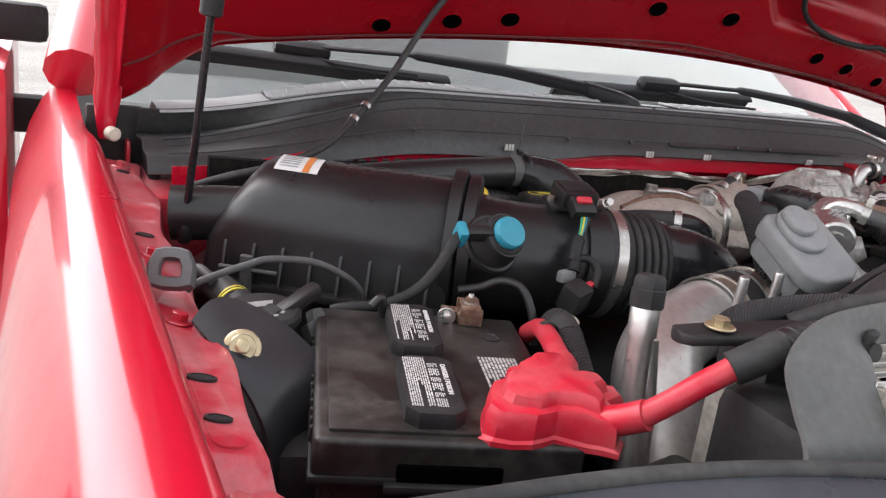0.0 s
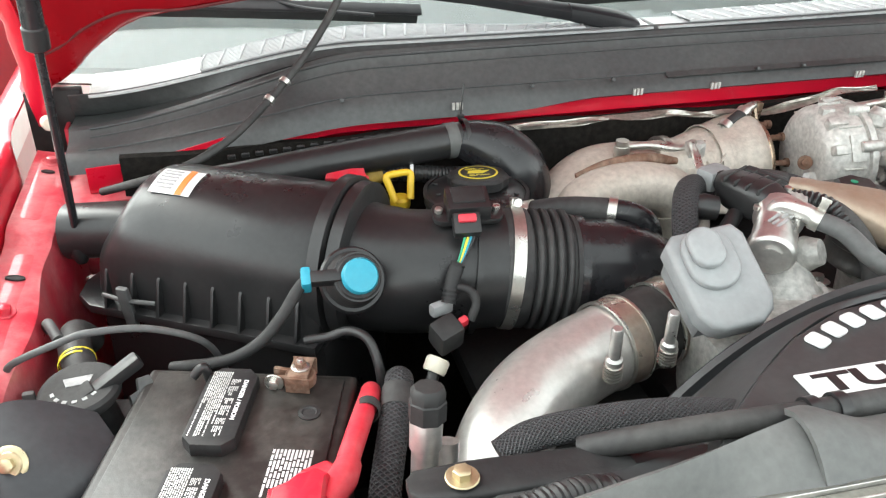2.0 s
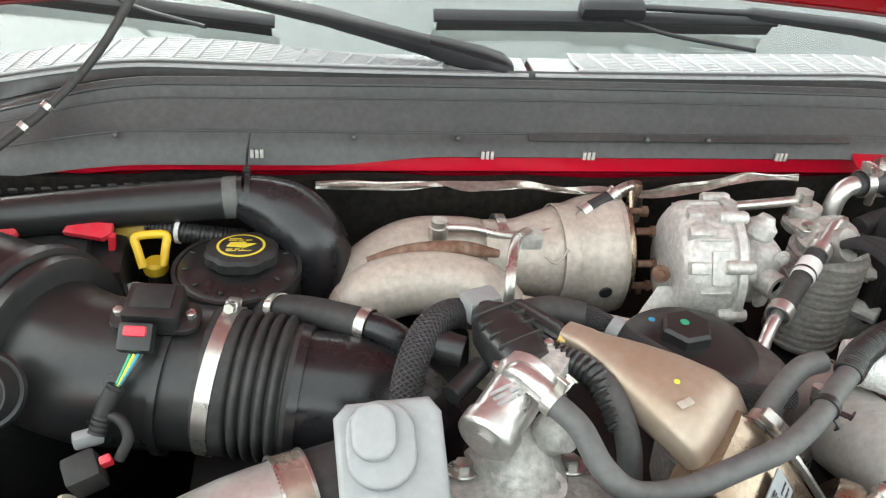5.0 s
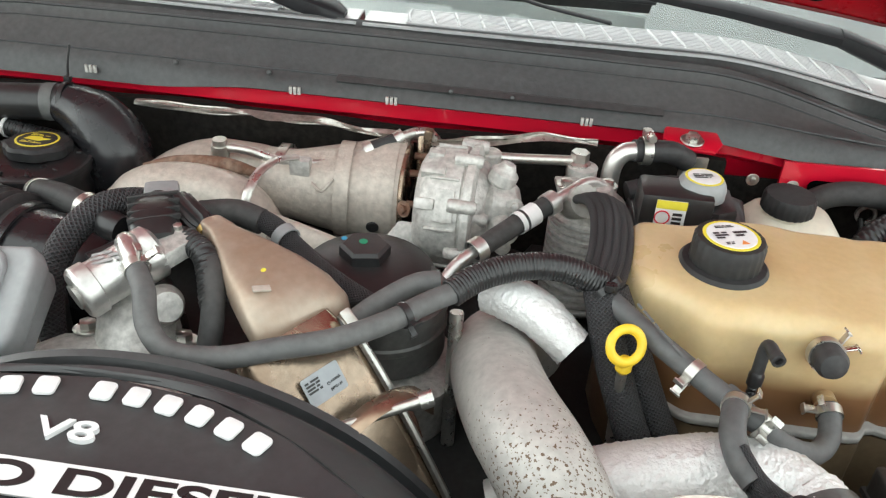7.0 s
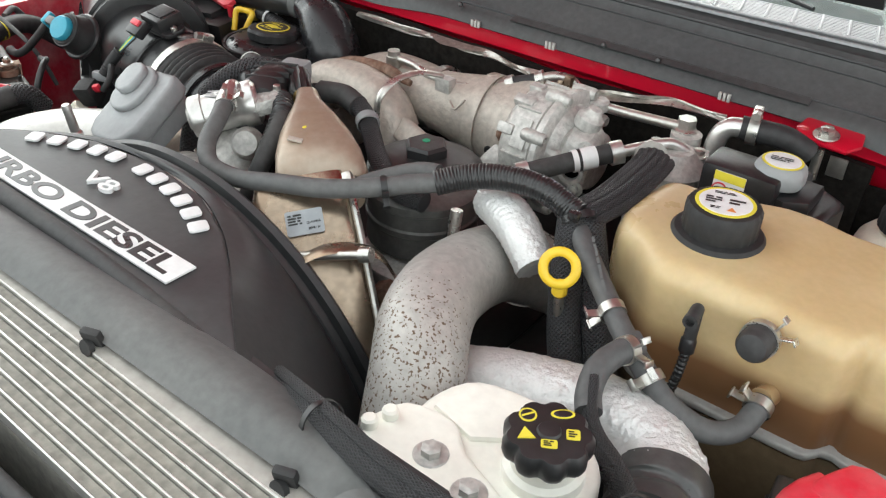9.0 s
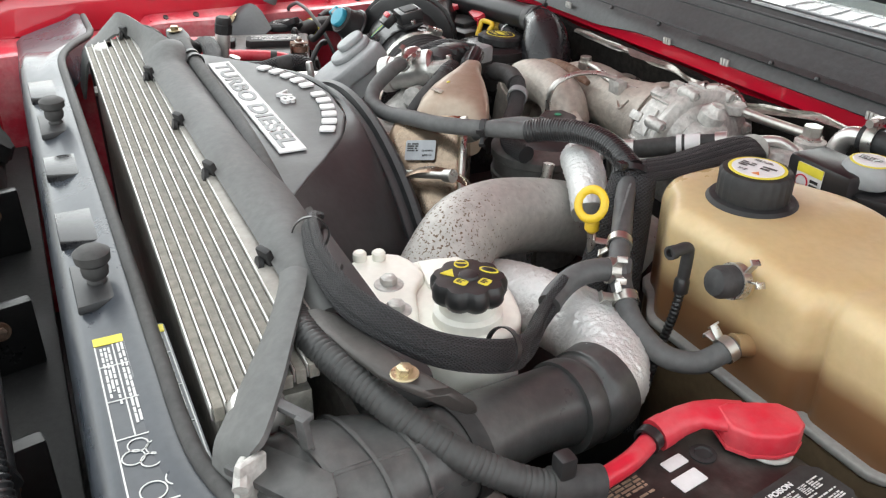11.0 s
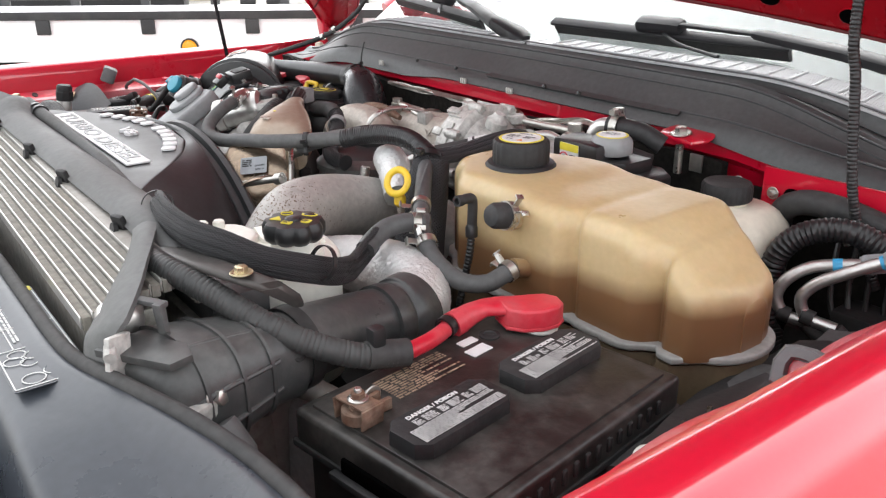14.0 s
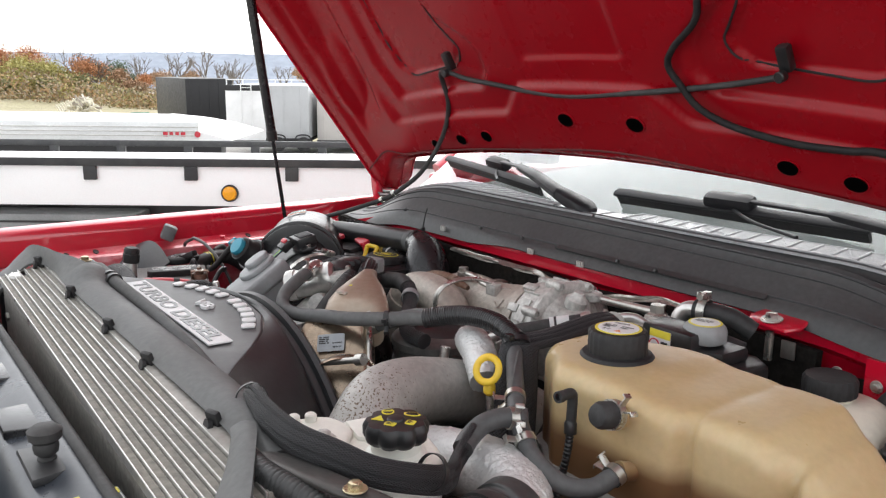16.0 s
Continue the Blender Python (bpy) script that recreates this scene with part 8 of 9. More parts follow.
rc = thing("red_battery_cable", (-0.50, -0.45, 1.19), "faded red battery cable with grey tape", "cable")
part("cable", tube([(-0.482, -0.395, 1.185), (-0.487, -0.420, 1.200), (-0.500, -0.455, 1.206), (-0.512, -0.485, 1.207), (-0.522, -0.510, 1.207)], 0.0088, 14), RED_PLASTIC, rc)
part("tape", ring_band((-0.492, -0.440, 1.204), (-0.25, -0.95, 0.15), 0.009, 0.010, 0.001), RUBBER, rc)
cl = thing("short_loom", (-0.475, -0.47, 1.15), "short black ribbed loom standing between battery and pipe", "wiring loom")
part("loom", tube([(-0.456, -0.385, 1.175), (-0.459, -0.403, 1.198), (-0.466, -0.430, 1.199), (-0.478, -0.465, 1.190), (-0.492, -0.505, 1.172), (-0.500, -0.53, 1.14)], 0.0125, 18, 12), STRANDS, cl)
part("tape", tube([(-0.463, -0.418, 1.2005), (-0.469, -0.440, 1.197)], 0.0135, 16), RUBBER, cl)

pbt = thing("terminal_boot", (-0.575, -0.585, 1.194), "bright red moulded boot over battery terminals", "terminal cover", "terminal boots")
o = [(-0.622, -0.570), (-0.618, -0.580), (-0.595, -0.591), (-0.577, -0.588), (-0.560, -0.598), (-0.545, -0.612), (-0.532, -0.600), (-0.528, -0.580), (-0.512, -0.575), (-0.508, -0.560), (-0.522, -0.552), (-0.534, -0.556), (-0.528, -0.530), (-0.520, -0.505), (-0.530, -0.492), (-0.548, -0.498), (-0.560, -0.508), (-0.575, -0.514), (-0.578, -0.530), (-0.600, -0.536), (-0.612, -0.552)]
mid = Vector((-0.564, -0.556))


def boot_ring(k, z, soft):
    """The boot's outline shrunk to k at height z, its lobes softened."""
    n = len(o)
    ring = []
    for i in range(2 * n):
        a, b = Vector(o[(i // 2) % n]), Vector(o[(i // 2 + i % 2) % n])
        q = (a + b) / 2 - mid
        r = q.length * (1 - soft) + 0.040 * soft
        q = q.normalized() * r * k + mid
        ring.append(Vector((q.x, q.y, z + 0.0025 * noise.noise((q.x * 60, q.y * 60, z * 40)))))
    return ring


part("skirt", skin([boot_ring(1.06, 1.190, 0.0), boot_ring(1.06, 1.194, 0.0), boot_ring(1.0, 1.196, 0.0), boot_ring(0.98, 1.210, 0.03), boot_ring(0.93, 1.214, 0.05), boot_ring(0.76, 1.2155, 0.05), boot_ring(0.72, 1.222, 0.1), boot_ring(0.66, 1.2245, 0.15), boot_ring(0.12, 1.226, 0.5)]), RED_PLASTIC, pbt, "", 32)
part("cable_entry", tube([(-0.516, -0.498, 1.206, 0.0098), (-0.524, -0.514, 1.207, 0.0115), (-0.540, -0.535, 1.208, 0.0105)], 0.0105, 14), RED_PLASTIC, pbt)
part("nozzle", tube([(-0.548, -0.588, 1.204), (-0.538, -0.603, 1.212), (-0.529, -0.617, 1.222)], 0.0105, 16), RED_PLASTIC, pbt)
rc2 = thing("starter_cable", (-0.47, -0.63, 1.23), "red cable entering a black corrugated conduit", "cable")
part("red_cable", tube([(-0.532, -0.614, 1.219), (-0.515, -0.621, 1.232), (-0.500, -0.627, 1.245), (-0.484, -0.632, 1.256), (-0.472, -0.638, 1.266)], 0.0082, 14), RED_PLASTIC, rc2)
part("sleeve", tube([(-0.482, -0.633, 1.258), (-0.466, -0.640, 1.269), (-0.452, -0.640, 1.274)], 0.0115, 16), RUBBER, rc2)
part("conduit", tube([(-0.456, -0.640, 1.273), (-0.435, -0.636, 1.276), (-0.40, -0.628, 1.274), (-0.37, -0.62, 1.262)], 0.0105, 16, 10, ripple=0.002, pitch=0.0045), BLACK, rc2)
pk = thing("side_bracket", (-0.43, -0.59, 1.26), "black pressed bracket with a flange bolt", "bracket")
part("arm", skin([oval((x, y, 1.264), (0, 1, 0), (0, 0, 1), a, 0.0045, 3.5, 20) for x, y, a in ((-0.492, -0.590, 0.006), (-0.486, -0.590, 0.013), (-0.450, -0.592, 0.016), (-0.41, -0.594, 0.015), (-0.38, -0.596, 0.015), (-0.35, -0.60, 0.015))]), BLACK_MATT, pk, "", 50)
part("web", box((0.07, 0.012, 0.085), pose(-0.365, -0.588, 1.215), 0.004), BLACK_MATT, pk)
part("front_box", box((0.075, 0.05, 0.10), pose(-0.375, -0.625, 1.185), 0.010), BLACK_MATT, pk)
bolt((-0.459, -0.594, 1.270), (0, 0, 1), 0.0062, pk, YELLOW_ZINC)
bl2 = thing("cover_loom", (-0.35, -0.57, 1.26), "black braided loom beside the shroud", "wiring loom")
part("loom", tube([(-0.425, -0.566, 1.255), (-0.40, -0.562, 1.264), (-0.35, -0.566, 1.270), (-0.30, -0.574, 1.272), (-0.25, -0.585, 1.268)], 0.0125, 16, 10, flat=0.7), LOOM, bl2)
ph = thing("lower_charge_hose", (-0.50, -0.62, 1.0), "dark rubber charge hose beside the battery", "hose")
part("hose", tube([(-0.476, -0.622, 1.150), (-0.485, -0.605, 1.130), (-0.500, -0.585, 1.09), (-0.51, -0.57, 1.02)], 0.036, 28), RUBBER, ph)

ws_ = thing("washer_filler", (-0.72, -0.37, 1.05), "black plastic washer filler guard with a bolt", "filler guard")
bm = sheet(lambda u, v: tuple(Vector((-0.784, -0.420, 1.222)).lerp(Vector((-0.700, -0.383, 1.197)), u) + Vector((-0.012 * math.sin(u * 3.14), 0.006 * math.sin(u * 3.14), 0.020 * math.sin(u * 3.14))) + Vector((0.045, -0.085, -0.12)) * v * (1 - 0.25 * u) + Vector((0.016, -0.024, 0.010)) * math.sin(v * 3.1)), steps(0, 1, 16), steps(0, 1, 10), 0.004)
part("guard", bm, GUARD, ws_, "curved black plastic guard", 60)
part("bolt_washer", lathe([(0.0135, 0), (0.0138, 0.0015), (0.0120, 0.0028), (0.006, 0.0032)], aim((-0.752, -0.4415, 1.2075), (-0.15, -0.80, 0.55)), 24), YELLOW_ZINC, ws_, "wide yellow zinc washer")
bolt((-0.752, -0.444, 1.209), (-0.15, -0.80, 0.55), 0.0056, ws_, YELLOW_ZINC)
part("tank", box((0.085, 0.20, 0.16), pose(-0.70, -0.40, 1.07, 0, 0, -12), 0.02), BLACK_MATT, ws_)
wcap_m = pose(-0.716, -0.352, 1.190, 4, -4, 0)
part("cap", lathe([(0.030, 0), (0.033, 0.004), (0.033, 0.010), (0.030, 0.013), (0.020, 0.014)], wcap_m, 32), BLACK_MATT, ws_, "round black cap with a faded symbol")
part("cap_symbol", slab([(-0.012, 0.010), (0.012, 0.010), (0.009, 0.0), (-0.009, 0.0)], 0.0141, 0.0146, wcap_m, 0), GREY_INK, ws_)
for k in range(7):
    a = radians(200 + 23 * k)
    part("cap_print", box((0.004, 0.003, 0.0006), wcap_m @ pose(0.020 * math.cos(a), 0.020 * math.sin(a), 0.0143, 0, 0, math.degrees(a) + 90), 0), GREY_INK, ws_)
part("grey_lug", slab([(-0.016, -0.012), (0.014, -0.012), (0.016, 0.004), (0.006, 0.008), (0.004, 0.016), (-0.006, 0.016), (-0.008, 0.006), (-0.016, 0.004)], -0.006, 0.006, pose(-0.664, -0.350, 1.182, 50, 0, 20), 0.002), HOSE, ws_)

wl_ = thing("wing_loom", (-0.72, -0.30, 1.15), "taped wiring at the wing with yellow bands", "wiring loom")
part("loom", tube([(-0.735, -0.19, 1.14), (-0.735, -0.24, 1.18), (-0.728, -0.285, 1.188), (-0.715, -0.325, 1.178), (-0.70, -0.345, 1.14)], 0.0145, 16), RUBBER, wl_)
for y in (-0.292, -0.298):
    part("yellow_band", ring_band((-0.7265, y, 1.1865), (0.2, -1, -0.15), 0.015, 0.002, 0.0008), YELLOW_LABEL, wl_)
part("spiral", tube([(-0.758, -0.24, 1.19), (-0.752, -0.255, 1.205), (-0.742, -0.275, 1.20)], 0.005, 10), HOSE, wl_)
part("front_wire", tube([(-0.775, -0.325, 1.200), (-0.768, -0.328, 1.216), (-0.726, -0.328, 1.232), (-0.703, -0.328, 1.237), (-0.660, -0.322, 1.230), (-0.620, -0.312, 1.205), (-0.605, -0.300, 1.172), (-0.60, -0.29, 1.135)], 0.0032, 10), HOSE, wl_)
part("orange_wire", tube([(-0.722, -0.345, 1.196), (-0.712, -0.360, 1.195), (-0.700, -0.352, 1.196), (-0.694, -0.335, 1.192)], 0.002, 8), ORANGE_LABEL, wl_)
part("plug", box((0.050, 0.014, 0.012), pose(-0.688, -0.352, 1.206, 0, -24, 22), 0.004), BLACK, wl_)
part("plug_head", box((0.022, 0.018, 0.016), pose(-0.712, -0.360, 1.196, 0, -24, 22), 0.004), BLACK_MATT, wl_)
part("grey_branch", tube([(-0.625, -0.365, 1.205), (-0.616, -0.364, 1.212), (-0.612, -0.362, 1.195), (-0.606, -0.362, 1.175), (-0.59, -0.365, 1.165)], 0.0042, 10), BLACK, wl_)
part("clip_grey", box((0.010, 0.006, 0.016), pose(-0.757, -0.345, 1.19), 0.002), HOSE, wl_)

# filter gauge with its teal plug, flow sensor, looms on the duct
fg = thing("filter_gauge", (-0.475, -0.315, 1.24), "black air filter gauge with a teal cap and plug", "gauge")
n_ = Vector((0.10, -0.80, 0.58)).normalized()
g0 = Vector((-0.477, -0.332, 1.262)) - n_ * 0.004
part("base_ring", lathe([(0.0295, 0), (0.031, 0.003), (0.029, 0.006), (0.026, 0.006), (0.025, 0.003)], aim(g0 - n_ * 0.034, n_), 36), BLACK, fg)
part("body", lathe([(0.026, 0), (0.025, 0.010), (0.0225, 0.014), (0.0225, 0.024), (0.019, 0.028)], aim(g0 - n_ * 0.030, n_), 32), BLACK_MATT, fg)
part("body_ring", ring_band(tuple(g0 - n_ * 0.006), n_, 0.0205, 0.004, 0.0016, 32), BLACK, fg)
part("cap", lathe([(0.0155, 0), (0.0162, 0.002), (0.0162, 0.007), (0.0145, 0.0095), (0.009, 0.0100)], aim(g0 - n_ * 0.003, n_), 32), TEAL, fg, "teal cap")
part("arm", box((0.030, 0.012, 0.013), pose(-0.506, -0.322, 1.258, 35, 0, -4), 0.003), BLACK, fg)
part("teal_plug", box((0.009, 0.018, 0.020), pose(-0.523, -0.318, 1.256, 35, 0, -4), 0.003), TEAL, fg)
part("cable", tube([(-0.523, -0.318, 1.256), (-0.532, -0.322, 1.248), (-0.548, -0.331, 1.229), (-0.567, -0.337, 1.2115), (-0.590, -0.338, 1.199), (-0.612, -0.334, 1.193), (-0.632, -0.330, 1.191), (-0.645, -0.322, 1.186)], 0.0054, 12, 10), BLACK_MATT, fg)
mf = thing("flow_sensor", (-0.366, -0.262, 1.275), "black air flow sensor with a red lock and screws", "sensor")
mm = pose(-0.360, -0.258, 1.270, 12, 0, -6) @ Matrix.Scale(1.04, 4)
part("base", slab(rounded(0.066, 0.030, 0.010), 0, 0.006, mm, 0.002), BLACK, mf)
part("body", box((0.040, 0.034, 0.018), mm @ pose(0, 0.002, 0.012), 0.003), BLACK, mf)
part("plate", box((0.030, 0.022, 0.002), mm @ pose(0, 0.004, 0.0215), 0.0005), BLACK_MATT, mf)
for s in (-1, 1):
    bolt(mm @ Vector((s * 0.027, 0, 0.006)), mm.to_3x3() @ Vector((0, 0, 1)), 0.004, mf, washer=False)
part("plug", box((0.026, 0.022, 0.014), pose(-0.369, -0.288, 1.276, 40, 0, -6), 0.003), BLACK, mf)
part("red_lock", box((0.017, 0.008, 0.006), pose(-0.369, -0.290, 1.284, 40, 0, -6), 0.002), RED_PLASTIC, mf, "red lock")
for k, mt in enumerate((GREEN, YELLOW_LABEL, TEAL, BLACK)):
    part("wire", tube([(-0.373 + 0.003 * k, -0.297, 1.268), (-0.379 + 0.002 * k, -0.306, 1.257), (-0.386 + 0.001 * k, -0.314, 1.245)], 0.0013, 6), mt, mf)
part("loom", tube([(-0.383, -0.311, 1.250), (-0.391, -0.320, 1.236), (-0.397, -0.330, 1.220)], 0.0068, 12, 10, ripple=0.001, pitch=0.004), BLACK_MATT, mf)
part("loop", tube([(-0.390, -0.322, 1.232), (-0.378, -0.330, 1.232), (-0.373, -0.338, 1.222), (-0.380, -0.345, 1.208)], 0.0042, 10), BLACK_MATT, mf)
part("grey_clip", box((0.022, 0.010, 0.012), pose(-0.404, -0.330, 1.216, 0, 0, 20), 0.003), GREY_PLASTIC, mf)
part("connector", box((0.026, 0.024, 0.030), pose(-0.404, -0.350, 1.200, 20, -12, 20), 0.005), BLACK_MATT, mf)
part("red_tag", box((0.009, 0.007, 0.010), pose(-0.388, -0.348, 1.210, 20, -12, 20), 0.002), RED_PLASTIC, mf)
part("white_ring", lathe([(0.010, 0), (0.011, 0.003), (0.011, 0.012), (0.009, 0.014)], aim((-0.420, -0.366, 1.172), (0.5, 0.5, 0.7))), WHITE_PLASTIC, mf)
part("lower_wire", tube([(-0.418, -0.365, 1.175), (-0.428, -0.378, 1.160), (-0.44, -0.39, 1.14)], 0.006, 10), BLACK, mf)
pw = thing("post_lead", (-0.51, -0.35, 1.2), "thin black lead from the battery post", "cable")
part("lead", tube([(-0.530, -0.340, 1.208), (-0.510, -0.345, 1.212), (-0.492, -0.352, 1.220), (-0.478, -0.366, 1.218), (-0.472, -0.380, 1.200), (-0.470, -0.39, 1.17)], 0.0042, 10), BLACK, pw)

# ducts and small things behind the air cleaner
sn = thing("snorkel_duct", (-0.45, -0.07, 1.22), "black plastic snorkel duct along the firewall", "duct")
part("tube", tube([(-0.660, -0.075, 1.240), (-0.56, -0.072, 1.248), (-0.45, -0.064, 1.257), (-0.31, -0.056, 1.266)], 0.0205, 24, 8), BLACK, sn, "straight black tube")
part("elbow", tube([(-0.312, -0.056, 1.266, 0.022), (-0.288, -0.060, 1.259, 0.029), (-0.264, -0.068, 1.247, 0.036), (-0.245, -0.078, 1.218, 0.040), (-0.238, -0.085, 1.15, 0.040)], 0.03, 26, 8), BLACK_GLOSS, sn, "black elbow")
for k in range(16):
    part("comb", box((0.009, 0.003, 0.007), pose(-0.575 + 0.0155 * k, -0.050, 1.266 + 0.0009 * k, 30), 0.001, 1), BLACK_MATT, sn)
part("inlet", tube([(-0.752, -0.085, 1.212), (-0.70, -0.10, 1.216), (-0.65, -0.12, 1.22)], 0.030, 24), BLACK, sn)
part("grey_print", ring_band((-0.322, -0.0568, 1.2655), (1, 0.06, 0.07), 0.0207, 0.014, 0.0005), BAFFLE, sn)
zt = thing("cable_tie", (-0.307, -0.043, 1.28), "black cable tie round the duct", "cable tie")
part("band", ring_band((-0.305, -0.0562, 1.2663), (1, 0.02, 0.02), 0.0225, 0.005, 0.0012), BLACK, zt)
part("head", box((0.007, 0.007, 0.006), pose(-0.307, -0.045, 1.290), 0.001), BLACK, zt)
part("tail", tube([(-0.307, -0.044, 1.292), (-0.305, -0.042, 1.310), (-0.302, -0.038, 1.328)], 0.0013, 6), BLACK, zt)
oc = thing("oil_filler", (-0.31, -0.13, 1.10), "black oil filler housing with a cap marked in yellow", "oil filler")
part("drum", lathe([(0.054, 0), (0.057, 0.06), (0.058, 0.095), (0.055, 0.100), (0.055, 0.108), (0.059, 0.110), (0.059, 0.118), (0.054, 0.124), (0.040, 0.128)], pose(-0.312, -0.132, 1.110), 40), BLACK, oc)
part("lid_rim", ring_band((-0.312, -0.132, 1.231), (0, 0, 1), 0.0560, 0.006, 0.004, 44), BLACK_MATT, oc)
OM = pose(-0.308, -0.125, 1.236, -6)
ocap = part("cap", lathe([(0.030, 0), (0.0345, 0.002), (0.0350, 0.011), (0.0320, 0.0145), (0.021, 0.0155)], OM, 72, lobes=8, depth=0.07), BLACK_MATT, oc, "black lobed cap")
part("mark", lathe([(0.0205, 0.0155), (0.0225, 0.0155), (0.0225, 0.0161), (0.0205, 0.0161)], OM, 36), YELLOW_LABEL, ocap)
part("mark_field", disc(0.0203, 0.0010, OM @ pose(0, 0, 0.0154), 32), BLACK_MATT, ocap)
part("mark_sign", slab([(-0.013, -0.003), (0.004, -0.006), (0.014, 0.002), (0.005, 0.0025), (0.003, 0.006), (-0.010, 0.005)], 0.0164, 0.0169, OM, 0), YELLOW_LABEL, ocap)
bars(OM @ pose(0, -0.0105, 0.0160), 0.026, 0.0060, 2, YELLOW_LABEL, ocap, 77)
bars(OM @ pose(0, 0.0110, 0.0160), 0.024, 0.0060, 2, YELLOW_LABEL, ocap, 78)
for k in range(10):
    a = radians(20 + 34 * k)
    part("lid_bolt", box((0.006, 0.0035, 0.0025), pose(-0.312 + 0.047 * math.cos(a), -0.132 + 0.047 * math.sin(a), 1.2375, 0, 0, math.degrees(a)), 0.0008, 1), BLACK, oc)
part("red_arrow", slab([(-0.004, -0.002), (0.004, 0), (-0.004, 0.002)], 0, 0.0008, pose(-0.290, -0.172, 1.2345), 0), RED_PLASTIC, oc)
bars(pose(-0.325, -0.172, 1.2345), 0.03, 0.004, 1, GREY_INK, oc, 51)
cv = thing("breather_hose", (-0.23, -0.21, 1.2), "black breather hose with bright clamps and an elbow", "hose")
part("hose", tube([(-0.290, -0.180, 1.212), (-0.268, -0.198, 1.232), (-0.236, -0.218, 1.243), (-0.200, -0.238, 1.247)], 0.0135, 18), RUBBER, cv)
part("elbow", tube([(-0.205, -0.235, 1.247), (-0.180, -0.248, 1.246), (-0.163, -0.256, 1.235), (-0.158, -0.260, 1.212), (-0.158, -0.262, 1.18)], 0.0125, 18), BLACK_GLOSS, cv)
clamp((-0.270, -0.197, 1.231), (0.7, -0.6, 0.4), 0.014, cv, 0.009, 250)
clamp((-0.196, -0.240, 1.247), (0.85, -0.5, 0), 0.014, cv, 0.009, 250)
vl = thing("loop_loom", (-0.16, -0.31, 1.2), "black braided loom looping down beside the duct", "wiring loom")
part("loom", tube([(-0.105, -0.262, 1.272), (-0.130, -0.276, 1.284), (-0.152, -0.302, 1.287), (-0.168, -0.335, 1.270), (-0.172, -0.362, 1.240), (-0.168, -0.38, 1.20)], 0.0125, 16, 12), STRANDS, vl)
dp = thing("transmission_dipstick", (-0.39, -0.11, 1.12), "yellow trapezoid dipstick handle on a black tube", "dipstick")
hm = aim((-0.394, -0.105, 1.236), (0.12, -0.85, 0.50)) @ Matrix.Scale(0.84, 4)
hb = bmesh.new()
tube([hm @ Vector((x, y, 0)) for x, y in [(-0.011, -0.020), (-0.015, 0.0), (-0.0175, 0.013), (-0.012, 0.0165), (0.0, 0.017), (0.012, 0.0165), (0.0175, 0.013), (0.015, 0.0), (0.011, -0.020)]], 0.0042, 10, 5, bm=hb)
part("handle", hb, YELLOW, dp)
part("collar", lathe([(0.011, 0), (0.012, 0.003), (0.012, 0.010), (0.009, 0.013)], pose(-0.3935, -0.101, 1.208)), YELLOW, dp)
part("tube", tube([(-0.3935, -0.101, 1.212), (-0.392, -0.10, 1.17), (-0.390, -0.10, 1.10)], 0.0092, 14), BLACK, dp)
fb = thing("fuse_box", (-0.50, -0.085, 1.15), "black fuse box with red pull tabs", "fuse box")
part("box", box((0.17, 0.075, 0.06), pose(-0.505, -0.095, 1.195, 4, -3, 4), 0.006), BLACK, fb)
part("cover", box((0.075, 0.050, 0.02), pose(-0.492, -0.092, 1.224, 6, -4, 6), 0.004), BLACK_MATT, fb)
part("red_tab", slab([(-0.024, -0.006), (0.014, -0.010), (0.022, -0.004), (0.020, 0.008), (-0.004, 0.008), (-0.022, 0.006)], -0.004, 0.004, pose(-0.452, -0.088, 1.247, 24, 0, -8), 0.002), RED_PLASTIC, fb)
part("red_leg", box((0.007, 0.008, 0.03), pose(-0.433, -0.092, 1.232, 10, 8), 0.002), RED_PLASTIC, fb)
part("red_tab", slab([(-0.024, -0.006), (0.018, -0.008), (0.024, 0.0), (0.016, 0.008), (-0.020, 0.007)], -0.004, 0.004, pose(-0.540, -0.090, 1.246, 22, 0, -4), 0.002), RED_PLASTIC, fb)
yc = thing("yellow_connector", (-0.42, -0.05, 1.2), "dull yellow cable connector", "connector")
part("plug", lathe([(0.011, 0), (0.012, 0.006), (0.012, 0.020), (0.010, 0.032)], aim((-0.436, -0.058, 1.226), (0.95, -0.1, 0.25)), 10), mat("dull_yellow", (0.50, 0.34, 0.07), 0.5), yc)
part("loom", tube([(-0.405, -0.060, 1.234), (-0.380, -0.070, 1.235), (-0.345, -0.075, 1.232), (-0.31, -0.07, 1.225)], 0.0098, 14, 8, ripple=0.0015, pitch=0.004), BLACK, yc)
part("white_tie", ring_band((-0.373, -0.071, 1.235), (1, -0.2, 0), 0.0112, 0.004, 0.0012), WHITE_INK, yc)
tg = thing("paper_tag", (-0.405, -0.13, 1.18), "crumpled white paper tag with print", "tag")
part("paper", sheet(lambda u, v: (-0.425 + 0.055 * u, -0.128 + 0.012 * math.sin(3 * u + v), 1.165 + 0.035 * v + 0.006 * math.sin(5 * u)), steps(0, 1, 8), steps(0, 1, 5), 0.0008), WHITE_INK, tg)
bars(pose(-0.398, -0.136, 1.184, 80, 0, 0), 0.035, 0.014, 2, BLACK, tg, 61)

# ---- the yard behind ----
YO, YD, YL = Vector((0.944, -0.908, 0)), Vector((-0.810, 0.587, 0)), Vector((0.587, 0.810, 0))


def yard(side, away, z):
    q = YO + YD * away + YL * side
    return Vector((q.x, q.y, z))


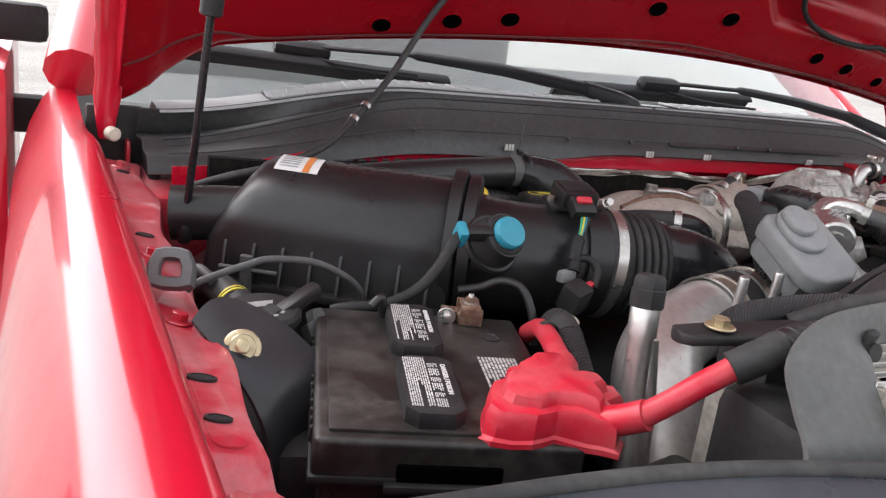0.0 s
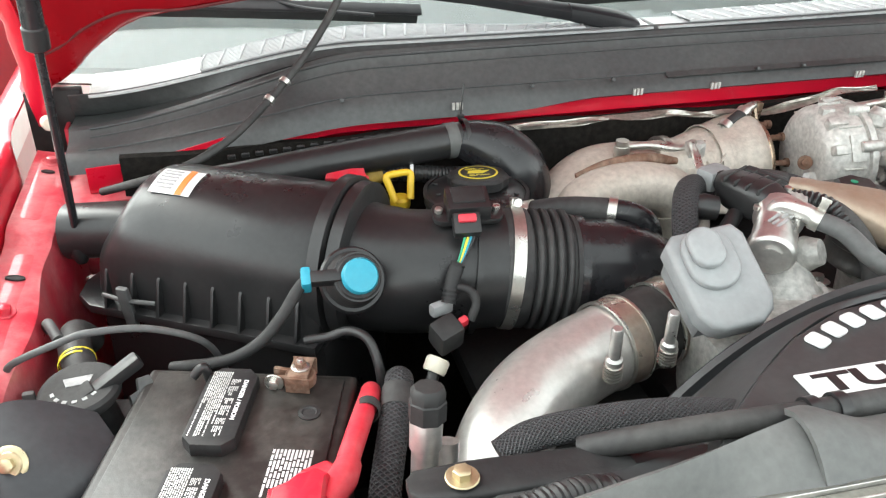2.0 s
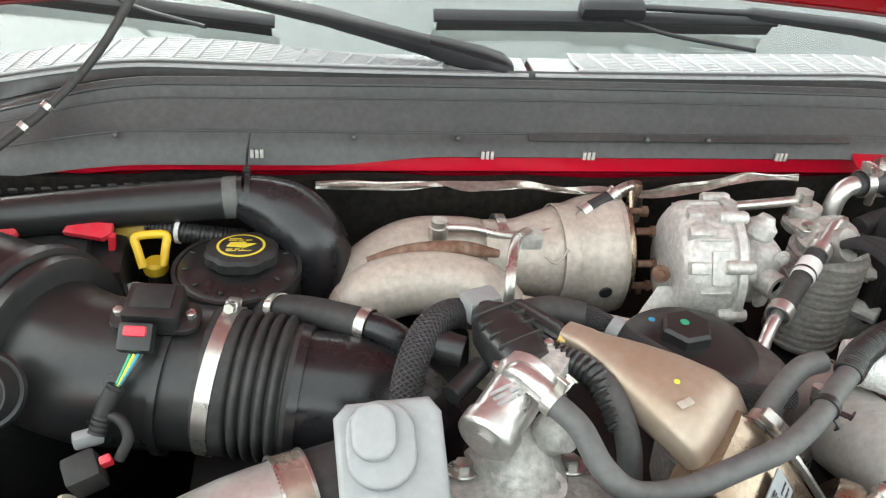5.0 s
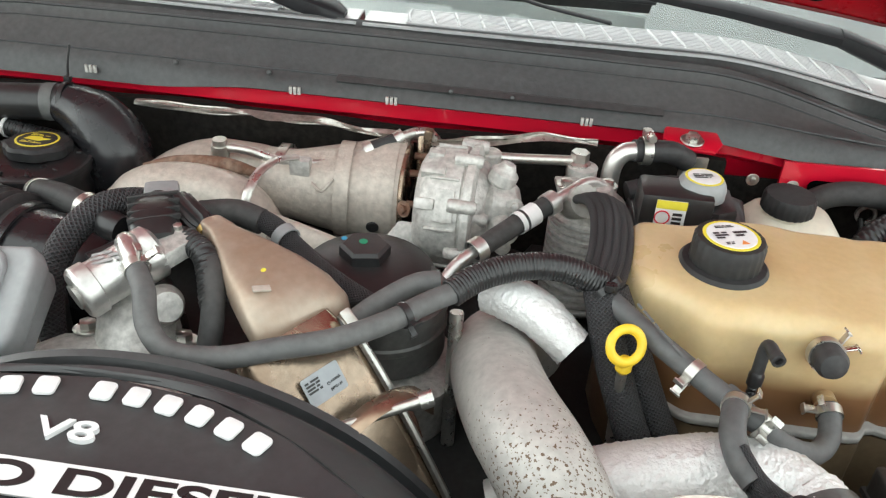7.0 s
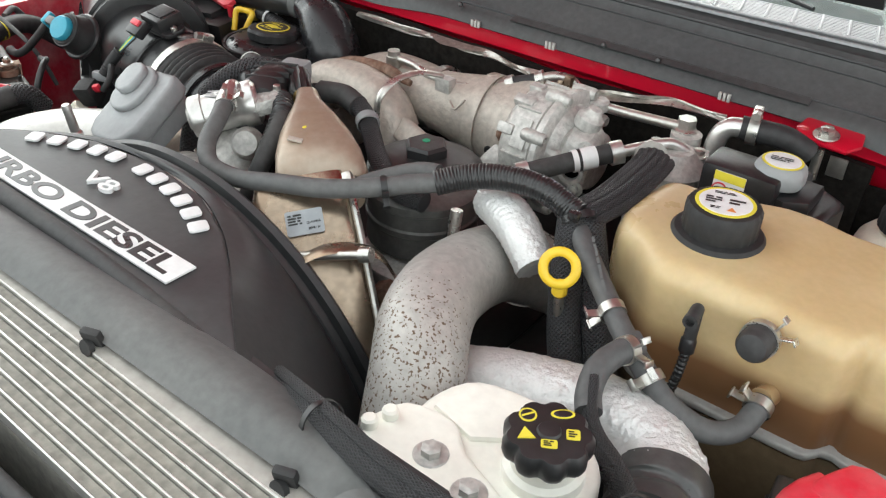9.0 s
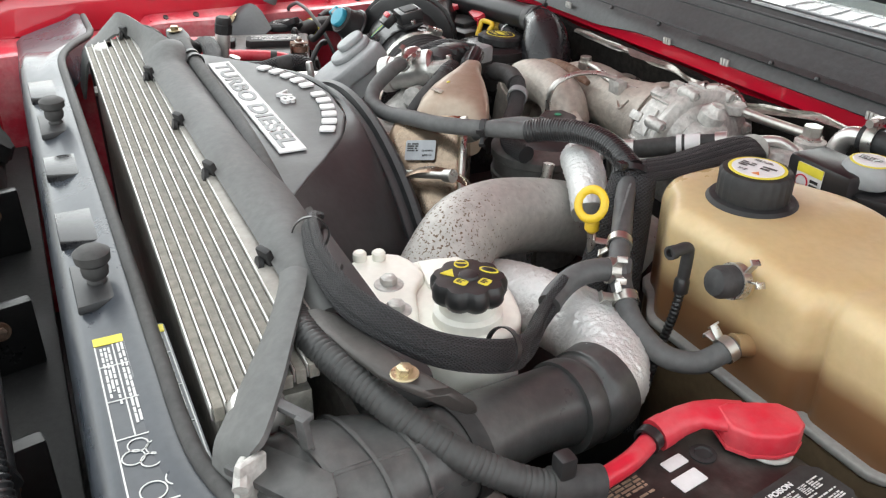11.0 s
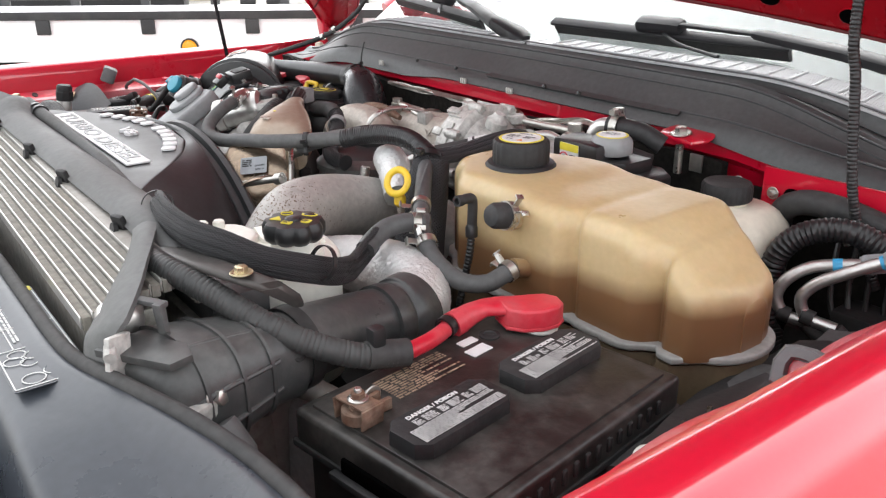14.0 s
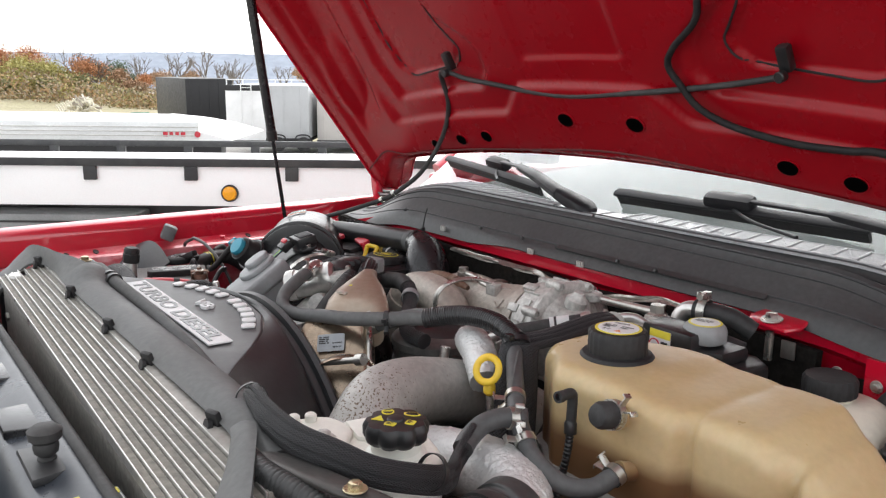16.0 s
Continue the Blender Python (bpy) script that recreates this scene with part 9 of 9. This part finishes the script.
YM = Matrix(((YL.x, YD.x, 0, YO.x), (YL.y, YD.y, 0, YO.y), (0, 0, 1, 0), (0, 0, 0, 1)))
BLACK_STEEL = mat("black_painted_steel", (0.017, 0.017, 0.019), 0.55, stain=0.4, stain_col=(0.035, 0.033, 0.031), bump=0.05)
GREY_STEEL = mat("worn_grey_steel", (0.075, 0.076, 0.078), 0.6, stain=0.6, stain_col=(0.15, 0.15, 0.145), bump=0.05)
WORN_STEEL = mat("chipped_black_steel", (0.022, 0.022, 0.024), 0.6, stain=0.6, stain_col=(0.075, 0.073, 0.07), bump=0.05, stain_scale=5)
# aluminium darkened to include the shade below the deck
BOX_GREY = mat("shaded_aluminium_box", (0.24, 0.245, 0.245), 0.5, metal=0.3, stain=0.4, stain_col=(0.15, 0.15, 0.15), bump=0.05, stain_scale=3)
WHITE_BOARD = mat("clean_white_board", (0.93, 0.93, 0.93), 0.4, stain=0.15, stain_col=(0.75, 0.75, 0.73), grain=0.02, bump=0.02, stain_scale=2)
fb1 = thing("flatbed", tuple(yard(-1.6, 5.6, ground_z(-3))), "white flatbed lorry deck with black rub rails", "flatbed")
part("side_board", box((6.2, 0.04, 0.235), YM @ pose(-2.4, 4.70, 0.938), 0.01), WHITE_BOARD, fb1, "white side board")
part("deck", box((6.2, 0.38, 0.04), YM @ pose(-2.4, 4.90, 1.062), 0.006), WHITE_BOARD, fb1, "white deck edge")
part("sunk_bed", box((6.2, 0.56, 0.03), YM @ pose(-2.4, 5.36, 0.985), 0.004), BLACK_STEEL, fb1, "dark sunken bed")
part("rub_rail", box((6.2, 0.022, 0.044), YM @ pose(-2.4, 4.668, 1.066), 0.004), WORN_STEEL, fb1)
part("far_rail", box((6.2, 0.03, 0.040), YM @ pose(-2.4, 5.62, 1.090), 0.004), GREY_STEEL, fb1)
for k in range(9):
    part("stake_pocket", box((0.072, 0.024, 0.078), YM @ pose(-0.284 - 0.560 * k, 4.668, 1.006), 0.006), WORN_STEEL, fb1)
for k in range(11):
    part("far_post", box((0.056, 0.03, 0.09), YM @ pose(-0.365 - 0.445 * k, 5.62, 1.034), 0.004), GREY_STEEL, fb1)
part("marker_lamp", lathe([(0.040, 0), (0.040, 0.012), (0.034, 0.020), (0.018, 0.024)], YM @ aim((-1.194, 4.675, 0.896), (0, -1, 0))), AMBER, fb1, "round amber lamp")
part("lamp_ring", ring_band(yard(-1.194, 4.672, 0.896), -YD, 0.040, 0.014, 0.008), BLACK_STEEL, fb1)
# frame rail made deep, a black fill for shade under the board
part("frame_and_shade_fill", box((6.0, 0.20, 0.40), YM @ pose(-2.4, 5.1, 0.62), 0.01), BLACK_STEEL, fb1)
part("tool_box", box((1.9, 0.24, 0.30), YM @ pose(-2.70, 4.86, 0.610), 0.02), BOX_GREY, fb1, "aluminium tool box")
part("box_seam", box((1.86, 0.01, 0.012), YM @ pose(-2.70, 4.738, 0.715), 0.002), BLACK_STEEL, fb1)
for x in (-2.35, -3.4):
    w_ = part("wheel", lathe([(0.42, 0), (0.47, 0.03), (0.47, 0.20), (0.42, 0.23)], YM @ aim((x, 5.0, 0.36), (0, 1, 0)), 36), RUBBER, fb1)
    part("rim", lathe([(0.27, -0.005), (0.26, 0.02), (0.12, 0.03)], YM @ aim((x, 4.99, 0.36), (0, 1, 0)), 30), ALU, w_)

fb2 = thing("aluminium_flatbed", tuple(yard(-4.5, 9.8, ground_z(-7))), "second flatbed with a ribbed aluminium side and red marks", "flatbed")
Y2 = YM @ Matrix.Translation((0, 0, -0.014))
part("side_rail", box((6.0, 0.06, 0.20), Y2 @ pose(-5.6, 9.0, 0.945), 0.01), mat("mill_aluminium", (0.80, 0.81, 0.81), 0.45, metal=0.2, stain=0.35, stain_col=(0.55, 0.56, 0.56), bump=0.05, stain_scale=3), fb2)
for z in (0.90, 0.945, 0.99):
    part("groove", box((6.0, 0.01, 0.012), Y2 @ pose(-5.6, 8.966, z), 0.002), ALU, fb2)
part("deck_load", box((5.4, 1.7, 0.06), Y2 @ pose(-6.06, 9.9, 1.030, 0, 0.5, 0), 0.02), WHITE_BOARD, fb2)
part("nose", slab([(-3.38, 0.845), (-3.38, 1.050), (-2.95, 1.010), (-2.62, 0.955), (-2.26, 0.858), (-2.26, 0.845)], -1.6, 0.028, Y2 @ pose(0, 9.0, 0, 90), 0.004), WHITE_BOARD, fb2, "white sloping tail")
for k, w in enumerate((0.05, 0.04, 0.04, 0.05)):
    part("logo_bar", box((w, 0.004, 0.055 if k in (0, 3) else 0.045), Y2 @ pose(-2.95 + 0.062 * k, 8.964, 0.918), 0.002), RED_PLASTIC, fb2)
part("red_disc", disc(0.032, 0.006, Y2 @ aim((-2.61, 8.962, 0.915), (0, -1, 0))), RED_PLASTIC, fb2)
part("frame", box((6.0, 0.2, 0.26), Y2 @ pose(-5.4, 9.2, 0.74), 0.01), BLACK_STEEL, fb2)
for x in (-3.3, -4.4):
    part("wheel", lathe([(0.40, 0), (0.46, 0.03), (0.46, 0.2), (0.40, 0.23)], Y2 @ aim((x, 9.2, 0.20), (0, 1, 0)), 30), RUBBER, fb2)


def trailer(side, away, w, h, base, depth, material, label, turn=0.0, wheels=True):
    t = thing("box_trailer", tuple(yard(side, away, base - 0.45)), label, "trailer", "trailers")
    M = YM @ pose(side, away, base, 0, 0, turn)
    part("body", box((w, depth, h), M @ pose(0, depth / 2, h / 2), 0.04), material, t)
    part("sill", box((w * 1.01, depth * 1.01, 0.10), M @ pose(0, depth / 2, 0.03), 0.01), BLACK_STEEL, t)
    for k in range(2 if wheels else 0):
        part("wheel", lathe([(0.17, 0), (0.22, 0.03), (0.22, 0.17), (0.17, 0.2)], M @ pose(w * 0.12 + 0.75 * k, -0.06, -0.10) @ aim((0, 0, 0), (0, 1, 0)), 24), RUBBER, t)
        part("mudguard", tube([M @ Vector((w * 0.12 + 0.75 * k - 0.28, -0.05, -0.05)), M @ Vector((w * 0.12 + 0.75 * k - 0.16, -0.06, 0.16)), M @ Vector((w * 0.12 + 0.75 * k + 0.16, -0.06, 0.16)), M @ Vector((w * 0.12 + 0.75 * k + 0.28, -0.05, -0.05))], 0.02, 8), BLACK_STEEL, t)
    for k in range(5):
        part("side_seam", box((0.03, 0.012, h * 0.94), M @ pose(-w / 2 + w * (k + 0.5) / 5, -0.004, h / 2), 0.004), material, t)
    return t, M


GREY_PANEL = mat("pale_grey_panel", (0.50, 0.51, 0.52), 0.35, stain=0.2, bump=0.02, stain_scale=1)
BEIGE_PANEL = mat("beige_panel", (0.58, 0.55, 0.52), 0.4, stain=0.2, bump=0.02, stain_scale=1)
trailer(-8.365, 30.37, 1.65, 1.60, -0.33, 6.7, BLACK_STEEL, "black steel box trailer with its long side in view", 27, False)
t2, M2 = trailer(-5.25, 25.2, 2.45, 1.62, -0.48, 4.5, GREY_PANEL, "white and grey enclosed trailer with a ladder rack")
part("white_front", box((1.15, 0.03, 1.60), M2 @ pose(-0.64, -0.02, 0.81), 0.01), WHITE_PAINT, t2, "white end wall")
for x in (-0.75, -0.45):
    part("ladder_rail", box((0.03, 0.03, 1.45), M2 @ pose(x, -0.06, 0.95), 0.006), WHITE_PAINT, t2)
for k in range(7):
    part("rung", box((0.30, 0.025, 0.02), M2 @ pose(-0.60, -0.06, 0.35 + 0.2 * k), 0.004), WHITE_PAINT, t2)
part("roof_nose", box((1.17, 0.10, 0.17), M2 @ pose(-0.64, -0.01, 1.545), 0.03), BLACK_STEEL, t2, "black roof nose")
part("rack_rail", box((2.45, 0.03, 0.03), M2 @ pose(0, 0.1, 1.78), 0.006), WHITE_PAINT, t2)
for k in range(6):
    part("rack_post", box((0.03, 0.03, 0.20), M2 @ pose(-1.2 + 0.48 * k, 0.1, 1.70), 0.006), WHITE_PAINT, t2)
trailer(-2.75, 25.6, 2.2, 1.58, -0.56, 4.5, BEIGE_PANEL, "beige enclosed box trailer on two wheels")

gp = thing("green_drum", tuple(yard(-15.2, 42, -0.95)), "green steel drum lying down", "drum")
part("drum", lathe([(0.20, 0), (0.22, 0.03), (0.22, 0.85), (0.20, 0.88)], YM @ aim((-15.5, 42, -0.72), (1, 0.2, 0)), 20), mat("green_paint", (0.05, 0.16, 0.10), 0.5), gp)

# trees and brush
# leaf colours lightened and dulled to stand in for haze
LEAF = [mat("leaf_" + n_, c, 0.7, stain=0.5, stain_scale=0.8, grain=0.3, grain_scale=6, bump=0) for n_, c in (("orange", (0.52, 0.25, 0.12)), ("yellow_green", (0.46, 0.42, 0.15)), ("olive", (0.27, 0.27, 0.13)), ("rust", (0.45, 0.29, 0.18)), ("dark_green", (0.13, 0.18, 0.11)))]
DRY_WOOD = mat("weathered_wood", (0.42, 0.37, 0.31), 0.8, stain=0.4, stain_scale=4, bump=0.2)
# bark tone is lifted as well, in place of distance haze
BARK = mat("grey_bark", (0.22, 0.195, 0.175), 0.9, bump=0.3, bump_scale=12, stain_scale=2)


def branches(bm, p, d, length, r, depth, rng, tips):
    q = p + d * length
    tube([(*p, r), (*((p + q) / 2 + Vector((rng.uniform(-1, 1), rng.uniform(-1, 1), 0)) * length * 0.06), r * 0.85), (*q, r * 0.65)], r, 5, 2, bm=bm)
    if depth == 0:
        tips.append(q)
        return
    for _ in range(rng.choice((2, 3, 3))):
        n = (d + Vector((rng.uniform(-1, 1), rng.uniform(-1, 1), rng.uniform(-0.3, 0.7))) * 0.75).normalized()
        branches(bm, q, n, length * rng.uniform(0.6, 0.8), r * 0.62, depth - 1, rng, tips)


def tree(at, h, seed, leaf, label, spread=1.15, leaves=80, size=0.075):
    rng = random.Random(seed)
    t = thing("tree", tuple(at), label, "tree", "trees along the yard")
    bm, tips = bmesh.new(), []
    branches(bm, Vector(at), Vector((0, 0, 1)), h * 0.30, h * 0.022, 4 if leaf is None else 3, rng, tips)
    part("trunk", bm, BARK, t)
    if leaf is not None:
        verts, faces = [], []
        for q in tips:
            for _ in range(leaves):
                c = q + Vector([max(-1.5, min(1.5, rng.gauss(0, k))) for k in (0.9, 0.9, 0.7)]) * h * 0.075 * spread
                u = Vector((rng.gauss(0, 1), rng.gauss(0, 1), rng.gauss(0, 1))).normalized() * size * rng.uniform(0.6, 1.4)
                v = u.cross(Vector((rng.gauss(0, 1), rng.gauss(0, 1), rng.gauss(0, 1)))).normalized() * size * 0.7
                b = len(verts)
                verts += [c - u, c + v, c + u, c - v]
                faces.append((b, b + 1, b + 2, b + 3))
        me = bpy.data.meshes.new("crown")
        me.from_pydata([tuple(x) for x in verts], [], faces)
        me.materials.append(leaf)
        ob = new("crown", me)
        ob.parent = t
        ob.matrix_parent_inverse = t.matrix_world.inverted()
    return t


rng = random.Random(3)
plan = [(-34.6, 66, 3.47, 0), (-34.5, 68, 3.62, 0), (-33.4, 68, 3.53, 0), (-32.4, 68, 3.17, 0), (-30.8, 66, 2.68, 3), (-31, 60, 2.01, 1), (-30.2, 60, 2.17, 1), (-30.4, 62, 2.4, 1), (-28.6, 60, 2.01, 1), (-28.8, 62, 2.03, 1), (-27.9, 62, 1.9, 1), (-26.4, 60, 1.37, 2), (-27.3, 56, 1.12, 1), (-28.8, 56, 0.93, 2), (-25.8, 56, 0.93, 2), (-24.8, 56, 0.56, 1), (-25.7, 62, 2.36, 0), (-25.6, 60, 1.29, 1), (-24.4, 60, 0.48, 1), (-24.2, 58, 0.44, 2), (-27.2, 68, 1.94, 4), (-27, 70, 2.32, 4), (-25.7, 68, 1.48, 4), (-24.4, 66, 1.61, 3), (-22.3, 62, 0.86, 3), (-23.4, 66, 1.26, 0), (-22, 60, 0.16, 2), (-34.4, 62, 3.15, 0), (-37.6, 64, 3.42, 3), (-32.9, 58, 2.08, 1), (-24.6, 74, 1.32, 3), (-22.8, 78, 1.47, 3), (-13.2, 80, 1.84, 3)]
names = ["orange autumn", "yellow-green autumn", "olive", "rust-brown autumn", "dark green"]
for i, (s_, a_, h, k) in enumerate(plan):
    q = yard(s_, a_, 0)
    q.z = ground_z(q.x) + 1.2
    tree(q, (h - q.z) / 0.86, 40 + i, LEAF[k], names[k] + " broadleaf tree at the yard edge")
for i, (s_, a_, h) in enumerate(((-26.5, 62, 3.11), (-26.5, 63, 2.88), (-28, 80, 2.64), (-26.5, 78, 2.04), (-25, 80, 3.4), (-25.8, 80, 2.27), (-22.1, 80, 3.45), (-21.5, 82, 3.11), (-19.9, 80, 2.91), (-19.4, 84, 2.3), (-16.1, 84, 2.3), (-12.7, 84, 2.19))):
    q = yard(s_, a_, 0)
    q.z = ground_z(q.x) + 0.3
    tree(q, (h - q.z) / 0.86, 90 + i, None, "bare grey tree without leaves")
# brush along the far edge
BRUSH = [("orange_brush", (0.44, 0.29, 0.15), "orange autumn brush along the yard edge"), ("olive_brush", (0.36, 0.32, 0.15), "yellow-green brush along the yard edge"), ("dry_brush", (0.38, 0.30, 0.20), "dry brown brush along the yard edge")]
for i, (nm, col, lab) in enumerate(BRUSH):
    rng = random.Random(70 + i)
    verts, faces = [], []
    for _ in range(26000):
        s_, a_ = rng.uniform(-60, 16), rng.uniform(51, 68)
        patch = noise.noise((s_ * 0.22 + 9 * i, a_ * 0.2, i * 5.0))
        if patch < -0.12 and rng.random() < 0.8:
            continue
        q = yard(s_, a_, 0)
        tall = (0.6 + 1.1 * smooth(-14, -32, s_)) * (0.75 + 0.6 * patch)
        c = Vector((q.x, q.y, ground_z(q.x) + 0.5 + 1.6 * smooth(2, 15, a_ - 33) * (0.35 + 0.65 * smooth(-14, -30, s_)) + tall * min(1.3, abs(rng.gauss(0, 0.75)))))
        u = Vector((rng.gauss(0, 1), rng.gauss(0, 1), rng.gauss(0, 1))).normalized() * rng.uniform(0.06, 0.15)
        v = u.cross(Vector((rng.gauss(0, 1), rng.gauss(0, 1), 1))).normalized() * 0.08
        b = len(verts)
        verts += [c - u, c + v, c + u, c - v]
        faces.append((b, b + 1, b + 2, b + 3))
    me = bpy.data.meshes.new("brush")
    me.from_pydata([tuple(x) for x in verts], [], faces)
    me.materials.append(mat(nm, col, 0.9, stain=0.7, stain_scale=0.5, grain=0.35, grain_scale=5, bump=0))
    tagged(new("brush", me), lab, "brush", kind="stuff")


def bank(side, v):
    """A low bank that rises to the wood."""
    return 1.6 * smooth(2, 15, v) * (0.35 + 0.65 * smooth(-14, -30, side)) * (1 - smooth(40, 60, v))


verge = sheet(lambda u, v: tuple(yard(u, 33 + v, 0) + Vector((0, 0, ground_z(yard(u, 33 + v, 0).x) + 0.03 + 0.5 * smooth(0, 10, v) + bank(u, v)))), [-700, -200, -100] + steps(-70, 30, 16) + [100, 400], [0, 3, 6, 10, 20, 30, 60, 200, 900, 1940])
tagged(part("verge", verge, mat("dry_grass", (0.36, 0.32, 0.20), 0.95, stain=0.6, stain_scale=0.5, stain_col=(0.27, 0.26, 0.13), grain=0.3, grain_scale=8, bump=0.3)), "strip of dry grass beyond the gravel", "grass", kind="structure")
# broken timber on the grass
q = yard(-19.1, 45, 0)
pz = ground_z(q.x) + 0.5 + bank(-19.1, 12)
lp = thing("timber_pile", (q.x, q.y, pz), "heap of pale broken timber", "timber pile")
rng = random.Random(5)
for k in range(64):
    a = rng.gauss(0, 0.42)
    part("plank", box((rng.uniform(0.35, 0.9), 0.07, 0.10), YM @ pose(-19.1 + a, 45 + rng.uniform(-0.4, 0.4), pz + 0.06 + rng.uniform(0, 0.75) * max(0.05, 1 - abs(a) * 0.95), rng.uniform(-40, 40), rng.uniform(-40, 40), rng.uniform(0, 180)), 0.008, 1), WHITE_PLASTIC if k % 4 else DRY_WOOD, lp)
for k in range(6):
    part("pallet_board", box((0.42, 0.05, 0.09), YM @ pose(-20.35 + 0.13 * k, 44.8, pz + 0.20 + 0.05 * k, 10, 62, 6), 0.006, 1), WHITE_PLASTIC, lp)
# far hills, the distance haze put into their blue colour
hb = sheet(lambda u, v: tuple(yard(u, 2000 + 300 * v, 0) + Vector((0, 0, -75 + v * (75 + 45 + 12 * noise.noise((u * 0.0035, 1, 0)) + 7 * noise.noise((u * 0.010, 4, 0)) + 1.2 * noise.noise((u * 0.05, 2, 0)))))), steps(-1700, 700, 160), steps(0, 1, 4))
tagged(part("hills", hb, mat("haze_blue_hills", (0.33, 0.37, 0.44), 1.0, stain=0.3, stain_scale=0.004, bump=0, grain=0.1, grain_scale=0.05)), "wooded hills with distance haze in their blue colour", "hills", kind="structure")
# side mirror on the passenger door
mi = thing("side_mirror", (-0.98, 0.80, 1.1), "black towing mirror on two arms", "mirror")
part("housing", box((0.20, 0.10, 0.24), pose(-1.16, 0.82, 1.27), 0.03), BLACK_MATT, mi)
for z in (1.17, 1.34):
    part("arm", box((0.24, 0.055, 0.07), pose(-0.98, 0.80, z), 0.015), BLACK_MATT, mi)
